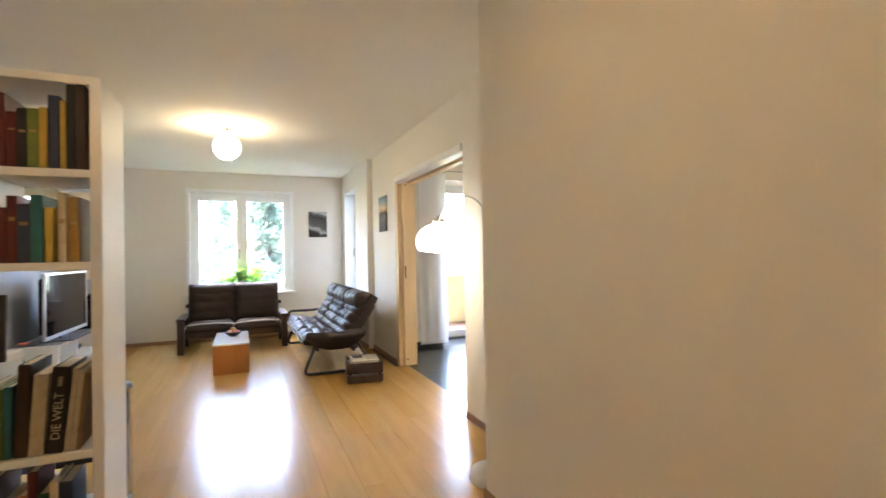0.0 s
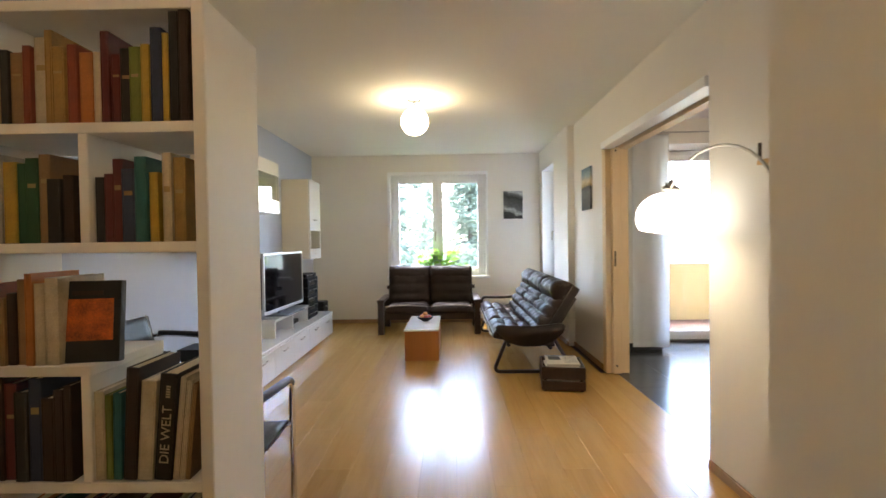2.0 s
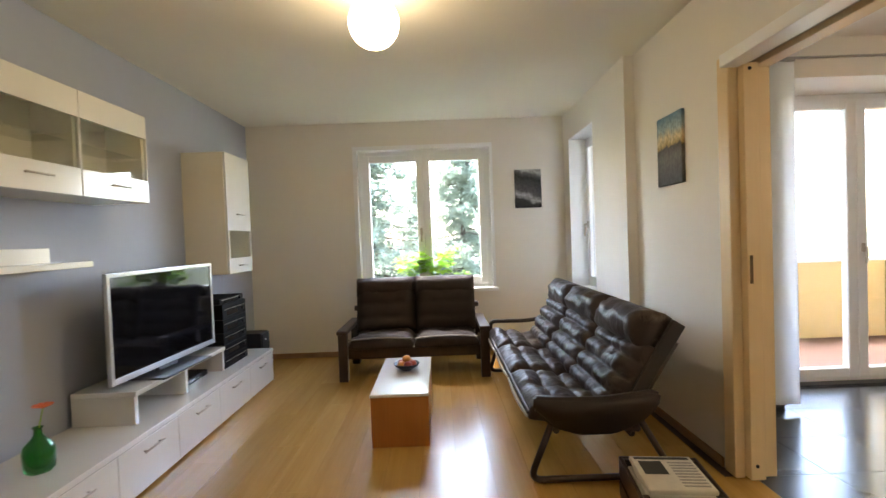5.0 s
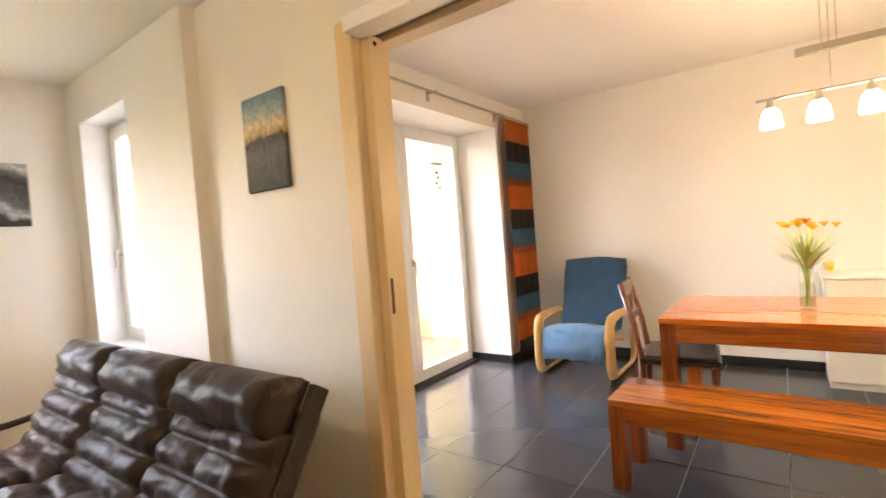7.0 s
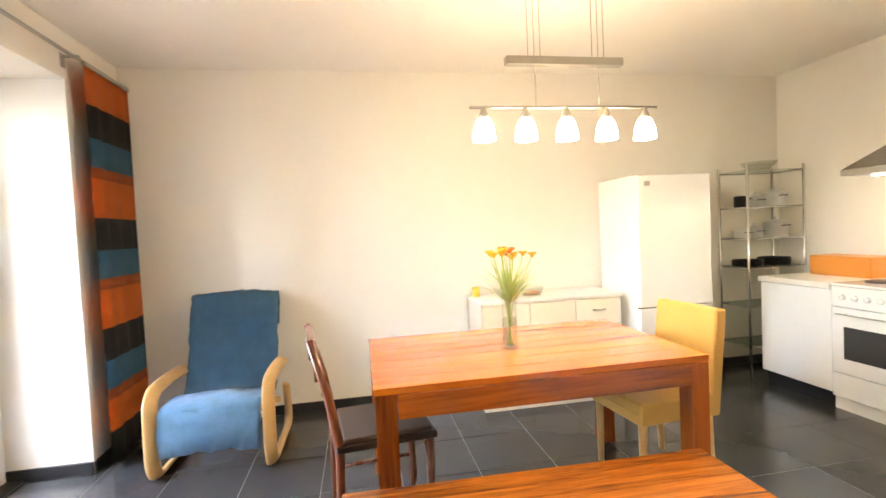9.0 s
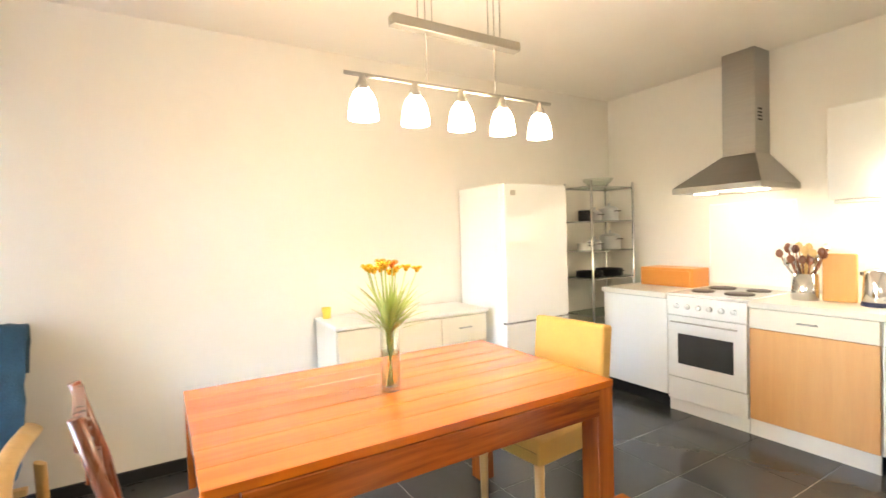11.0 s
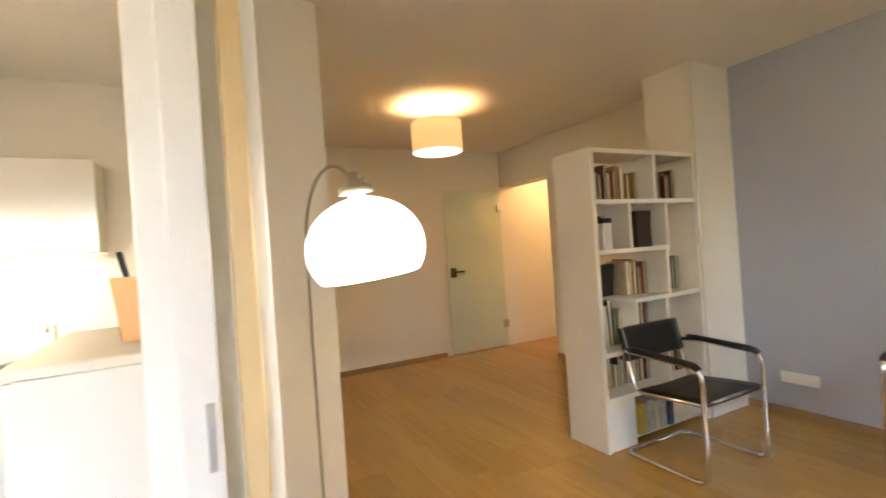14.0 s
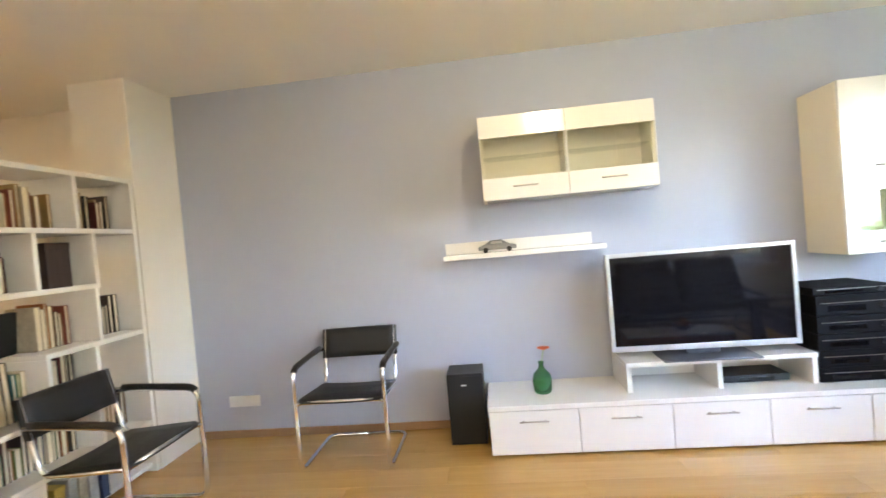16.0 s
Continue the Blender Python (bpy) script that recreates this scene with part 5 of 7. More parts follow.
# ---------------------------------------------------------------- pictures, window-sill plants
def poster_material(name, kind):
    """A printed landscape in soft bands: built from gradients and noise."""
    m = bpy.data.materials.new(name)
    m.use_nodes = True
    nt = m.node_tree
    b = nt.nodes["Principled BSDF"]
    tc = nt.nodes.new("ShaderNodeTexCoord")
    sep = nt.nodes.new("ShaderNodeSeparateXYZ")
    nt.links.new(tc.outputs["Generated"], sep.inputs[0])
    ns = nt.nodes.new("ShaderNodeTexNoise")
    ns.inputs["Scale"].default_value, ns.inputs["Detail"].default_value = (2.4, 8) if kind == "bw" else (4.5, 9)
    nt.links.new(tc.outputs["Generated"], ns.inputs[0])
    ad = nt.nodes.new("ShaderNodeMath")
    ad.operation = "MULTIPLY_ADD"
    ad.inputs[1].default_value = 0.30 if kind == "bw" else 0.22
    nt.links.new(ns.outputs[0], ad.inputs[0])
    sh = nt.nodes.new("ShaderNodeMath")
    sh.operation = "MULTIPLY_ADD"
    sh.inputs[1].default_value, sh.inputs[2].default_value = (0.85, -0.15) if kind == "bw" else (1.0, -0.11)
    tilt = nt.nodes.new("ShaderNodeMath")
    tilt.operation = "MULTIPLY_ADD"
    tilt.inputs[1].default_value = 0.22 if kind == "bw" else 0.0
    nt.links.new(sep.outputs["X"], tilt.inputs[0])
    nt.links.new(sep.outputs["Z"], tilt.inputs[2])
    nt.links.new(tilt.outputs[0], sh.inputs[0])
    nt.links.new(sh.outputs[0], ad.inputs[2])
    rp = nt.nodes.new("ShaderNodeValToRGB")
    e = rp.color_ramp.elements
    if kind == "skyline":
        stops = [(0.0, (0.05, 0.05, 0.05)), (0.40, (0.13, 0.115, 0.10)), (0.53, (0.05, 0.045, 0.04)), (0.56, (0.42, 0.29, 0.12)), (0.66, (0.66, 0.54, 0.32)), (0.80, (0.30, 0.38, 0.42)), (1.0, (0.08, 0.17, 0.26))]
    else:
        stops = [(0.0, (0.02, 0.02, 0.02)), (0.24, (0.03, 0.03, 0.03)), (0.33, (0.42, 0.42, 0.42)), (0.44, (0.10, 0.10, 0.10)), (0.74, (0.03, 0.03, 0.03)), (0.85, (0.12, 0.12, 0.12)), (0.93, (0.5, 0.5, 0.5)), (1.0, (0.4, 0.4, 0.4))]
    e[0].position, e[0].color = stops[0][0], (*stops[0][1], 1)
    e[1].position, e[1].color = stops[-1][0], (*stops[-1][1], 1)
    for p, c in stops[1:-1]:
        k = e.new(p)
        k.color = (*c, 1)
    nt.links.new(ad.outputs[0], rp.inputs[0])
    ns2 = nt.nodes.new("ShaderNodeTexNoise")
    ns2.inputs["Scale"].default_value, ns2.inputs["Detail"].default_value = 15.0, 6
    nt.links.new(tc.outputs["Generated"], ns2.inputs[0])
    hs = nt.nodes.new("ShaderNodeHueSaturation")
    mr = nt.nodes.new("ShaderNodeMapRange")
    mr.inputs[1].default_value, mr.inputs[2].default_value, mr.inputs[3].default_value, mr.inputs[4].default_value = 0.35, 0.65, 0.7, 1.3
    nt.links.new(ns2.outputs[0], mr.inputs[0])
    nt.links.new(mr.outputs[0], hs.inputs["Value"])
    nt.links.new(rp.outputs[0], hs.inputs["Color"])
    nt.links.new(hs.outputs[0], b.inputs["Base Color"])
    b.inputs["Roughness"].default_value = 0.75
    return m


pic = thing("wall_picture", (1.03, WY, 1.57), "small black-and-white canvas picture beside the window", "picture")
part("canvas", bx(-0.146, 0.146, -0.022, 0, 0, 0.42, 0.003, 1), poster_material("black_white_print", "bw"), pic)
pic = thing("wall_picture", (EX, 5.655, 1.555), "canvas picture of a skyline under a yellow sky", "picture")
part("canvas", bx(-0.022, 0, -0.155, 0.155, 0, 0.435, 0.003, 1), poster_material("skyline_print", "skyline"), pic)


def leaf_mesh(bm, base, tip, width, droop, rng):
    """A pointed leaf of six faces from base to tip."""
    base, tip = Vector(base), Vector(tip)
    d = tip - base
    side = d.cross(Vector((0, 0, 1)))
    side = side.normalized() if side.length > 1e-4 else Vector((1, 0, 0))
    prev = None
    for k in range(4):
        t = k / 3
        p = base + d * t - Vector((0, 0, droop * t * t))
        w = width * (0.25, 1.0, 0.75, 0.06)[k]
        cur = (bm.verts.new(p - side * w), bm.verts.new(p + Vector((0, 0, -0.15 * w))), bm.verts.new(p + side * w))
        if prev:
            bm.faces.new((prev[0], prev[1], cur[1], cur[0])).smooth = True
            bm.faces.new((prev[1], prev[2], cur[2], cur[1])).smooth = True
        prev = cur


def pot_plant(place, r, h, spread, n, seed, words, fern=False):
    ob = thing("pot_plant", place, words, "plant")
    part("pot", lathe([(0, 0), (r * 0.75, 0), (r, h), (r * 1.06, h), (r * 1.06, h * 0.88), (r * 0.98, h * 0.88), (r * 0.9, h * 0.8), (0, h * 0.8)], 24), mat("white_glazed_pot", (0.7, 0.69, 0.66), 0.3, vary=0.05), ob)
    rng = random.Random(seed)
    leaves, stems = bmesh.new(), []
    for i in range(n):
        a, l = rng.uniform(0, math.tau), spread * rng.uniform(0.5, 1.0)
        up = rng.uniform(0.55, 1.3)
        c = Vector((math.cos(a), math.sin(a) * 0.6, 0))
        tip = Vector((0, 0, h * 0.85)) + c * l + Vector((0, 0, l * up))
        st = [Vector((c.x * r * 0.3, c.y * r * 0.3, h * 0.8)), Vector((0, 0, h * 0.85)) + c * l * 0.45 + Vector((0, 0, l * up * 0.75)), tip]
        stems.append(tube(st, [0.003, 0.002, 0.0015], 5))
        for k in range(5):
            q = st[1].lerp(tip, k / 4)
            b = a + rng.uniform(-1.6, 1.6)
            ll = spread * rng.uniform(0.26, 0.44)
            leaf_mesh(leaves, q, q + Vector((math.cos(b) * ll, math.sin(b) * ll * 0.7, rng.uniform(-0.2, 0.35) * ll)), ll * 0.34, ll * 0.25, rng)
    part("stalk", join(*stems), M_LEAF, ob)
    part("foliage", leaves, M_LEAF, ob)


sill = WIN[2] + 0.004
pot_plant((-0.02, 8.0, sill), 0.06, 0.15, 0.29, 34, 1, "bright green leafy pot plant on the window sill")
pot_plant((-0.29, 8.0, sill), 0.06, 0.14, 0.24, 26, 5, "bright green leafy pot plant on the window sill")
pot_plant((0.32, 8.0, sill), 0.045, 0.07, 0.13, 9, 9, "small thin pot plant on the window sill")
dk = thing("ornament", (-0.60, 7.99, sill), "small dark stone ornament on the window sill", "ornament")
part("stone", moved(lathe([(0, 0), (0.06, 0.004), (0.072, 0.03), (0.045, 0.06), (0.02, 0.068), (0, 0.07)], 14), Matrix.Diagonal((1.2, 0.6, 1.9, 1))), M_BLACK, dk)


# picture ledge on the wall behind the arc lamp
ns = thing("picture_ledge", (1.455, 2.55, 1.58), "narrow pale wooden picture ledge on the wall behind the arc lamp", "shelf")
part("board", bx(-0.06, 0, -0.20, 0.21, -0.02, 0, 0.002, 1), M_BIRCH, ns)
part("end_pin", bx(-0.058, -0.046, 0.195, 0.207, 0, 0.075, 0.002, 1), M_DARK_WOOD, ns)
fr = thing("framed_picture", (1.432, 2.53, 1.58), "dark framed picture standing on the picture ledge", "picture", ry=2)
part("frame", bx(-0.01, 0.01, -0.17, 0.17, 0, 0.42, 0.004), M_DARK_WOOD, fr)
part("print", bx(-0.012, -0.01, -0.145, 0.145, 0.025, 0.395), M_BLACK, fr)


# ---------------------------------------------------------------- dining table, bench, chairs
def plank_top(parent, x0, x1, y0, y1, z0, z1, n, m):
    """A top glued up from boards that run along y."""
    for i in range(n):
        a, b = x0 + (x1 - x0) * i / n, x0 + (x1 - x0) * (i + 1) / n
        part("board", bx(a + 0.0004, b - 0.0004, y0, y1, z0, z1, 0.002, 1), m, parent)


def dining_table():
    x0, x1, y0, y1, h, l = 3.01, 3.895, 2.912, 4.36, 0.735, 0.085
    ob = thing("dining_table", ((x0 + x1) / 2, (y0 + y1) / 2, 0), "polished reddish hardwood dining table with square legs", "table")
    w, d = (x1 - x0) / 2, (y1 - y0) / 2
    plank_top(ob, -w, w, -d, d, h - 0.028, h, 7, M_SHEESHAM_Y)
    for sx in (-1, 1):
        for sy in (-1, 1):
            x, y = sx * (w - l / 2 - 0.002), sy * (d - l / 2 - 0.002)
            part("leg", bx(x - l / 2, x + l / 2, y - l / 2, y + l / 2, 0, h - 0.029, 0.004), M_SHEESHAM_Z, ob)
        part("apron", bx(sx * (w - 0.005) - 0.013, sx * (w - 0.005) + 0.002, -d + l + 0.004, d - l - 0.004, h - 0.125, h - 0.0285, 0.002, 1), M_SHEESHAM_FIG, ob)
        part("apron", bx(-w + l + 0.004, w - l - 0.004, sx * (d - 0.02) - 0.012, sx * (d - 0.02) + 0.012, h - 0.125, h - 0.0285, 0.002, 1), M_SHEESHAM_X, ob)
    part("knot", moved(lathe([(0, 0), (0.011, 0), (0.009, 0.001), (0, 0.001)], 14), pose(-w - 0.0008, -d + 0.155, h - 0.075, 0, -90, 0)), M_DARK_WOOD, ob)


def bench():
    x0, x1, y0, y1, h, l = 2.445, 2.83, 3.125, 4.495, 0.438, 0.075
    ob = thing("bench", ((x0 + x1) / 2, (y0 + y1) / 2, 0), "polished reddish hardwood bench beside the dining table", "bench", rz=-1.5)
    w, d = (x1 - x0) / 2, (y1 - y0) / 2
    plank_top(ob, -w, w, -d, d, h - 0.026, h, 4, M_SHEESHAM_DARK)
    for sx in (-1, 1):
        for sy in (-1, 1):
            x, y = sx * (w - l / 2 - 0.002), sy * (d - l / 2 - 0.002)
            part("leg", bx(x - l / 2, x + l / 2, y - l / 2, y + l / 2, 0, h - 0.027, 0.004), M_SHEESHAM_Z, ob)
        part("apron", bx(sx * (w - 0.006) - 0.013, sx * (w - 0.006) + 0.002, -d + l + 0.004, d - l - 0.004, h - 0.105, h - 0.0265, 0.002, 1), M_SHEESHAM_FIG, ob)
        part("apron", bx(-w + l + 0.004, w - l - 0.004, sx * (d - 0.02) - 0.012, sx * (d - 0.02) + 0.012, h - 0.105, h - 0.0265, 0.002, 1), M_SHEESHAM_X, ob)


def upholstered_chair():
    """Faces +y, its back to the cooker."""
    ob = thing("upholstered_chair", (3.463, 2.86, 0), "yellow upholstered dining chair with a high back", "chair", "dining chairs", rz=5)
    m = mat("yellow_leatherette", (0.62, 0.36, 0.09), 0.5, vary=0.08, scale=6, bump=0.2, bump_scale=180)
    part("seat", bx(-0.215, 0.215, -0.17, 0.27, 0.34, 0.455, 0.022, 3), m, ob)
    part("backrest", moved(bx(-0.215, 0.215, -0.035, 0.035, 0, 0.54, 0.02, 3), pose(0, -0.165, 0.335, 6, 0, 0)), m, ob)
    for x in (-0.18, 0.18):
        part("leg", tube([(x, 0.235, 0.345), (x, 0.235, 0)], [0.022, 0.017], 8), M_BIRCH, ob)
        part("leg", tube([(x, -0.15, 0.345), (x, -0.17, 0)], [0.022, 0.017], 8), M_BIRCH, ob)
    part("seam", tube([(-0.2, 0.272, 0.40), (0.2, 0.272, 0.40)], 0.002, 6), mat("ochre_thread", (0.4, 0.22, 0.06), 0.7), ob)


def wooden_chair():
    """Faces -y, drawn up to the table's end."""
    ob = thing("wooden_chair", (3.43, 4.335, 0), "dark reddish wooden dining chair with a slatted back", "chair", "dining chairs", rz=187)
    for x in (-0.19, 0.19):
        part("back_post", tube([(x, -0.21, 0), (x, -0.20, 0.43), (x, -0.235, 0.65), (x, -0.30, 0.905)], [0.017, 0.021, 0.019, 0.016], 8), M_CHAIR_WOOD, ob)
        part("front_leg", tube([(x, 0.19, 0), (x, 0.195, 0.06), (x, 0.19, 0.2), (x, 0.19, 0.40)], [0.014, 0.02, 0.016, 0.022], 10), M_CHAIR_WOOD, ob)
        part("side_stretcher", tube([(x, -0.20, 0.17), (x, 0.19, 0.17)], 0.010, 8), M_CHAIR_WOOD, ob)
    part("seat", bx(-0.215, 0.215, -0.215, 0.225, 0.415, 0.447, 0.01, 3), M_DARK_WOOD, ob)
    part("seat_pad", bx(-0.195, 0.195, -0.18, 0.205, 0.447, 0.466, 0.008, 3), mat("brown_seat_pad", (0.10, 0.065, 0.04), 0.7, vary=0.2, scale=20, bump=0.4), ob)
    for x0, x1, y in ((-0.19, 0.19, 0.19), (-0.19, 0.19, -0.2)):
        part("seat_rail", bx(x0, x1, y - 0.01, y + 0.01, 0.355, 0.415, 0.002, 1), M_CHAIR_WOOD, ob)
    part("top_rail", bx(-0.185, 0.185, -0.305, -0.275, 0.815, 0.90, 0.008, 2), M_CHAIR_WOOD, ob)
    part("mid_rail", bx(-0.185, 0.185, -0.262, -0.242, 0.66, 0.70, 0.005, 2), M_CHAIR_WOOD, ob)
    for x in (-0.09, 0, 0.09):
        part("splat", bx(x - 0.018, x + 0.018, -0.285, -0.265, 0.70, 0.816, 0.003, 1), M_CHAIR_WOOD, ob)


def lounge_chair():
    """Faces -x in the corner: bent birch frame with a blue throw over it."""
    ob = thing("lounge_chair", (4.36, 5.25, 0), "bent birch lounge chair covered with a blue throw", "armchair", rz=0)
    for y in (-0.31, 0.31):
        part("side_frame", tube(bend([(0.30, y, 0.30), (0.34, y, 0.022), (-0.36, y, 0.022), (-0.355, y, 0.50), (-0.10, y, 0.52), (0.22, y, 0.50)], 0.13, 8), 0.015, 10, flat=2.6), M_BIRCH, ob)
    for x, z in ((-0.25, 0.30), (0.10, 0.26)):
        part("cross_rail", bx(x - 0.02, x + 0.02, -0.30, 0.30, z - 0.015, z + 0.015, 0.004), M_BIRCH, ob)
    for s in (-0.23, 0.23):
        part("seat_rail", tube(bend([(-0.34, s, 0.36), (0.12, s, 0.28), (0.26, s, 0.62), (0.35, s, 0.93)], 0.12, 6), 0.018, 8, flat=1.3), M_BIRCH, ob)
    dark = mat("blue_throw", (0.045, 0.125, 0.21), 0.9, vary=0.25, scale=14, bump=0.7, bump_scale=120, sheen=0.3)
    light = mat("light_blue_throw", (0.24, 0.48, 0.72), 0.9, vary=0.2, scale=14, bump=0.7, bump_scale=120, sheen=0.3)

    def drape(pts, w, name, m, seed, t=0.05):
        bm = bmesh.new()
        n = 16
        line = bend(pts, 0.10, 6)
        rows = []
        for i, p in enumerate(line):
            r = []
            for k in range(n + 1):
                y = -w + 2 * w * k / n
                wob = 0.014 * noise.noise((i * 0.5, k * 0.6, seed))
                r.append(bm.verts.new((p.x + wob - 0.012 * math.cos(math.pi * y / (2 * w)), y + 0.012 * noise.noise((i * 0.4, seed, 3)), p.z + wob + 0.02 * math.cos(math.pi * y / (2 * w)))))
            rows.append(r)
        for a, b in zip(rows, rows[1:]):
            for k in range(n):
                bm.faces.new((a[k], a[k + 1], b[k + 1], b[k])).smooth = True
        bmesh.ops.solidify(bm, geom=bm.faces[:], thickness=t)
        for f in bm.faces:
            f.smooth = True
        part(name, bm, m, ob)
    drape([(-0.20, 0, 0.385), (0.10, 0, 0.34), (0.245, 0, 0.68), (0.335, 0, 0.975), (0.40, 0, 0.93), (0.37, 0, 0.72)], 0.285, "throw", dark, 1.0)
    drape([(-0.10, 0, 0.408), (-0.335, 0, 0.425), (-0.385, 0, 0.35), (-0.375, 0, 0.15)], 0.27, "seat_throw", light, 4.0, 0.03)


dining_table()
bench()
upholstered_chair()
wooden_chair()
lounge_chair()


def flower_vase():
    ob = thing("flower_vase", (3.415, 3.68, 0.735), "tall clear glass vase with yellow and orange flowers", "vase")
    g = glass("vase_glass", (0.98, 1.0, 0.97), 0.0, 0.97)
    part("glass", lathe([(0, 0), (0.036, 0), (0.038, 0.01), (0.036, 0.24), (0.040, 0.25), (0.037, 0.25), (0.033, 0.235), (0.034, 0.018), (0, 0.016)], 28), g, ob)
    part("water", lathe([(0, 0.018), (0.033, 0.018), (0.0325, 0.15), (0, 0.15)], 24), glass("vase_water", (0.95, 0.98, 0.90), 0.0, 0.95), ob)
    rng = random.Random(21)
    stems, leaves = [], bmesh.new()
    heads = []
    for i in range(15):
        a = i * 2.4 + rng.uniform(-0.3, 0.3)
        r = rng.uniform(0.03, 0.15)
        z = 0.47 + rng.uniform(-0.025, 0.02) - r * 0.12
        p = Vector((math.cos(a) * r * 0.7, math.sin(a) * r, z))
        heads.append(p)
        stems.append(tube([(-p.x * 0.12, -p.y * 0.12, 0.02), (p.x * 0.2, p.y * 0.2, 0.24), p], 0.0022, 5))
    for i in range(90):
        a, r = rng.uniform(0, math.tau), rng.uniform(0.07, 0.19)
        z = rng.uniform(0.22, 0.30)
        leaf_mesh(leaves, (math.cos(a) * 0.02, math.sin(a) * 0.02, z), (math.cos(a) * r * 0.8, math.sin(a) * r, z + rng.uniform(0.05, 0.17)), 0.006, 0.02, rng)
    m_stem = mat("pale_green_stem", (0.40, 0.50, 0.15), 0.5, vary=0.2)
    part("stalk", join(*stems), m_stem, ob)
    part("foliage", leaves, m_stem, ob)
    tones = [mat("yellow_petals", (0.85, 0.48, 0.02), 0.6, vary=0.12), mat("orange_petals_warm", (0.78, 0.24, 0.03), 0.6, vary=0.12)]
    for i, p in enumerate(heads):
        q = [moved(bx(0.002, 0.026, -0.005, 0.005, -0.0012, 0.0012), pose(p.x, p.y, p.z, rng.uniform(-12, 12), -28 - 14 * (k % 2), k * 24)) for k in range(15)]
        q.append(lathe([(0, -0.008), (0.008, -0.006), (0.010, 0.004), (0.006, 0.009), (0, 0.01)], 12, p))
        part("bloom", join(*q), tones[1 if i % 4 == 0 else 0], ob)


flower_vase()


# ---------------------------------------------------------------- curtains and rail
def curtain_rail():
    z, y = 2.40, 5.90
    ob = thing("curtain_rail", (0, 0, 0), "thin steel curtain rail over the balcony door", "curtain rail")
    part("rail", join(bx(1.95, 4.84, y - 0.012, y + 0.012, z - 0.006, z + 0.006, 0.002, 1)), M_STEEL, ob)
    for x in (2.4, 3.2, 4.25):
        part("bracket", join(bx(x - 0.012, x + 0.012, y - 0.01, NY, z + 0.006, z + 0.018), bx(x - 0.02, x + 0.02, NY - 0.006, NY, z - 0.05, z + 0.03, 0.002, 1)), M_STEEL, ob)


def panel(name, words, x0, x1, y, z0, z1, bands, wave, fold=7):
    """A hanging cloth panel, gently waved, made of bands from the top down."""
    ob = thing(name, ((x0 + x1) / 2, y, z1), words, "curtain")
    z = 0.0
    for share, m, pname in bands:
        h = (z1 - z0) * share
        bm = bmesh.new()
        rows = []
        for zz in np.linspace(z, z - h, max(3, int(h / 0.08))):
            rows.append([bm.verts.new((-(x1 - x0) / 2 + (x1 - x0) * k / 28, wave * math.sin(k / 28 * math.tau * fold / 2) * (0.6 - 0.4 * zz / (z1 - z0)) + 0.004 * noise.noise((k * 0.3, zz * 3, 1)), zz)) for k in range(29)])
        for a, b in zip(rows, rows[1:]):
            for k in range(28):
                bm.faces.new((a[k], a[k + 1], b[k + 1], b[k])).smooth = True
        bmesh.ops.solidify(bm, geom=bm.faces[:], thickness=0.003)
        for f in bm.faces:
            f.smooth = True
        part(pname, bm, m, ob)
        z -= h
    part("rail_sleeve", bx(-(x1 - x0) / 2, (x1 - x0) / 2, -0.012, 0.012, -0.02, 0.006, 0.002, 1), M_STEEL, ob)


M_C_OR = mat("orange_curtain_cloth", (0.62, 0.145, 0.025), 0.85, vary=0.08, scale=20, bump=0.3, bump_scale=300)
M_C_BK = mat("black_curtain_cloth", (0.022, 0.022, 0.024), 0.85, vary=0.15, scale=20, bump=0.3, bump_scale=300)
M_C_BL = mat("petrol_blue_curtain_cloth", (0.045, 0.135, 0.22), 0.85, vary=0.1, scale=20, bump=0.3, bump_scale=300)
M_C_RU = mat("rust_curtain_cloth", (0.36, 0.09, 0.022), 0.85, vary=0.1, scale=20, bump=0.3, bump_scale=300)
curtain_rail()
stripes = []
for k in range(3):
    stripes += [(0.098, M_C_OR, "orange_band"), (0.082, M_C_BK, "black_band"), (0.072, M_C_BL, "blue_band"), (0.028, M_C_RU, "rust_band")]
stripes += [(0.08, M_C_OR, "orange_band"), (0.08, M_C_BK, "black_band")]
panel("striped_curtain", "floor-length curtain striped orange, black and petrol blue", 4.27, 4.80, 5.885, 0.03, 2.392, stripes, 0.007)
M_SHEER = bpy.data.materials.new("white_sheer_cloth")
M_SHEER.use_nodes = True
_n = M_SHEER.node_tree
_b = _n.nodes["Principled BSDF"]
_b.inputs["Base Color"].default_value = (0.86, 0.87, 0.88, 1)
_b.inputs["Roughness"].default_value = 0.9
_t = _n.nodes.new("ShaderNodeBsdfTranslucent")
_t.inputs[0].default_value = (0.90, 0.91, 0.92, 1)
_x = _n.nodes.new("ShaderNodeMixShader")
_x.inputs[0].default_value = 0.72
_n.links.new(_b.outputs[0], _x.inputs[1])
_n.links.new(_t.outputs[0], _x.inputs[2])
_n.links.new(_x.outputs[0], _n.nodes["Material Output"].inputs[0])
panel("sheer_curtain", "white sheer panel curtain beside the balcony door", 2.06, 2.46, 5.885, 0.05, 2.392, [(1.0, M_SHEER, "cloth")], 0.006, 5)

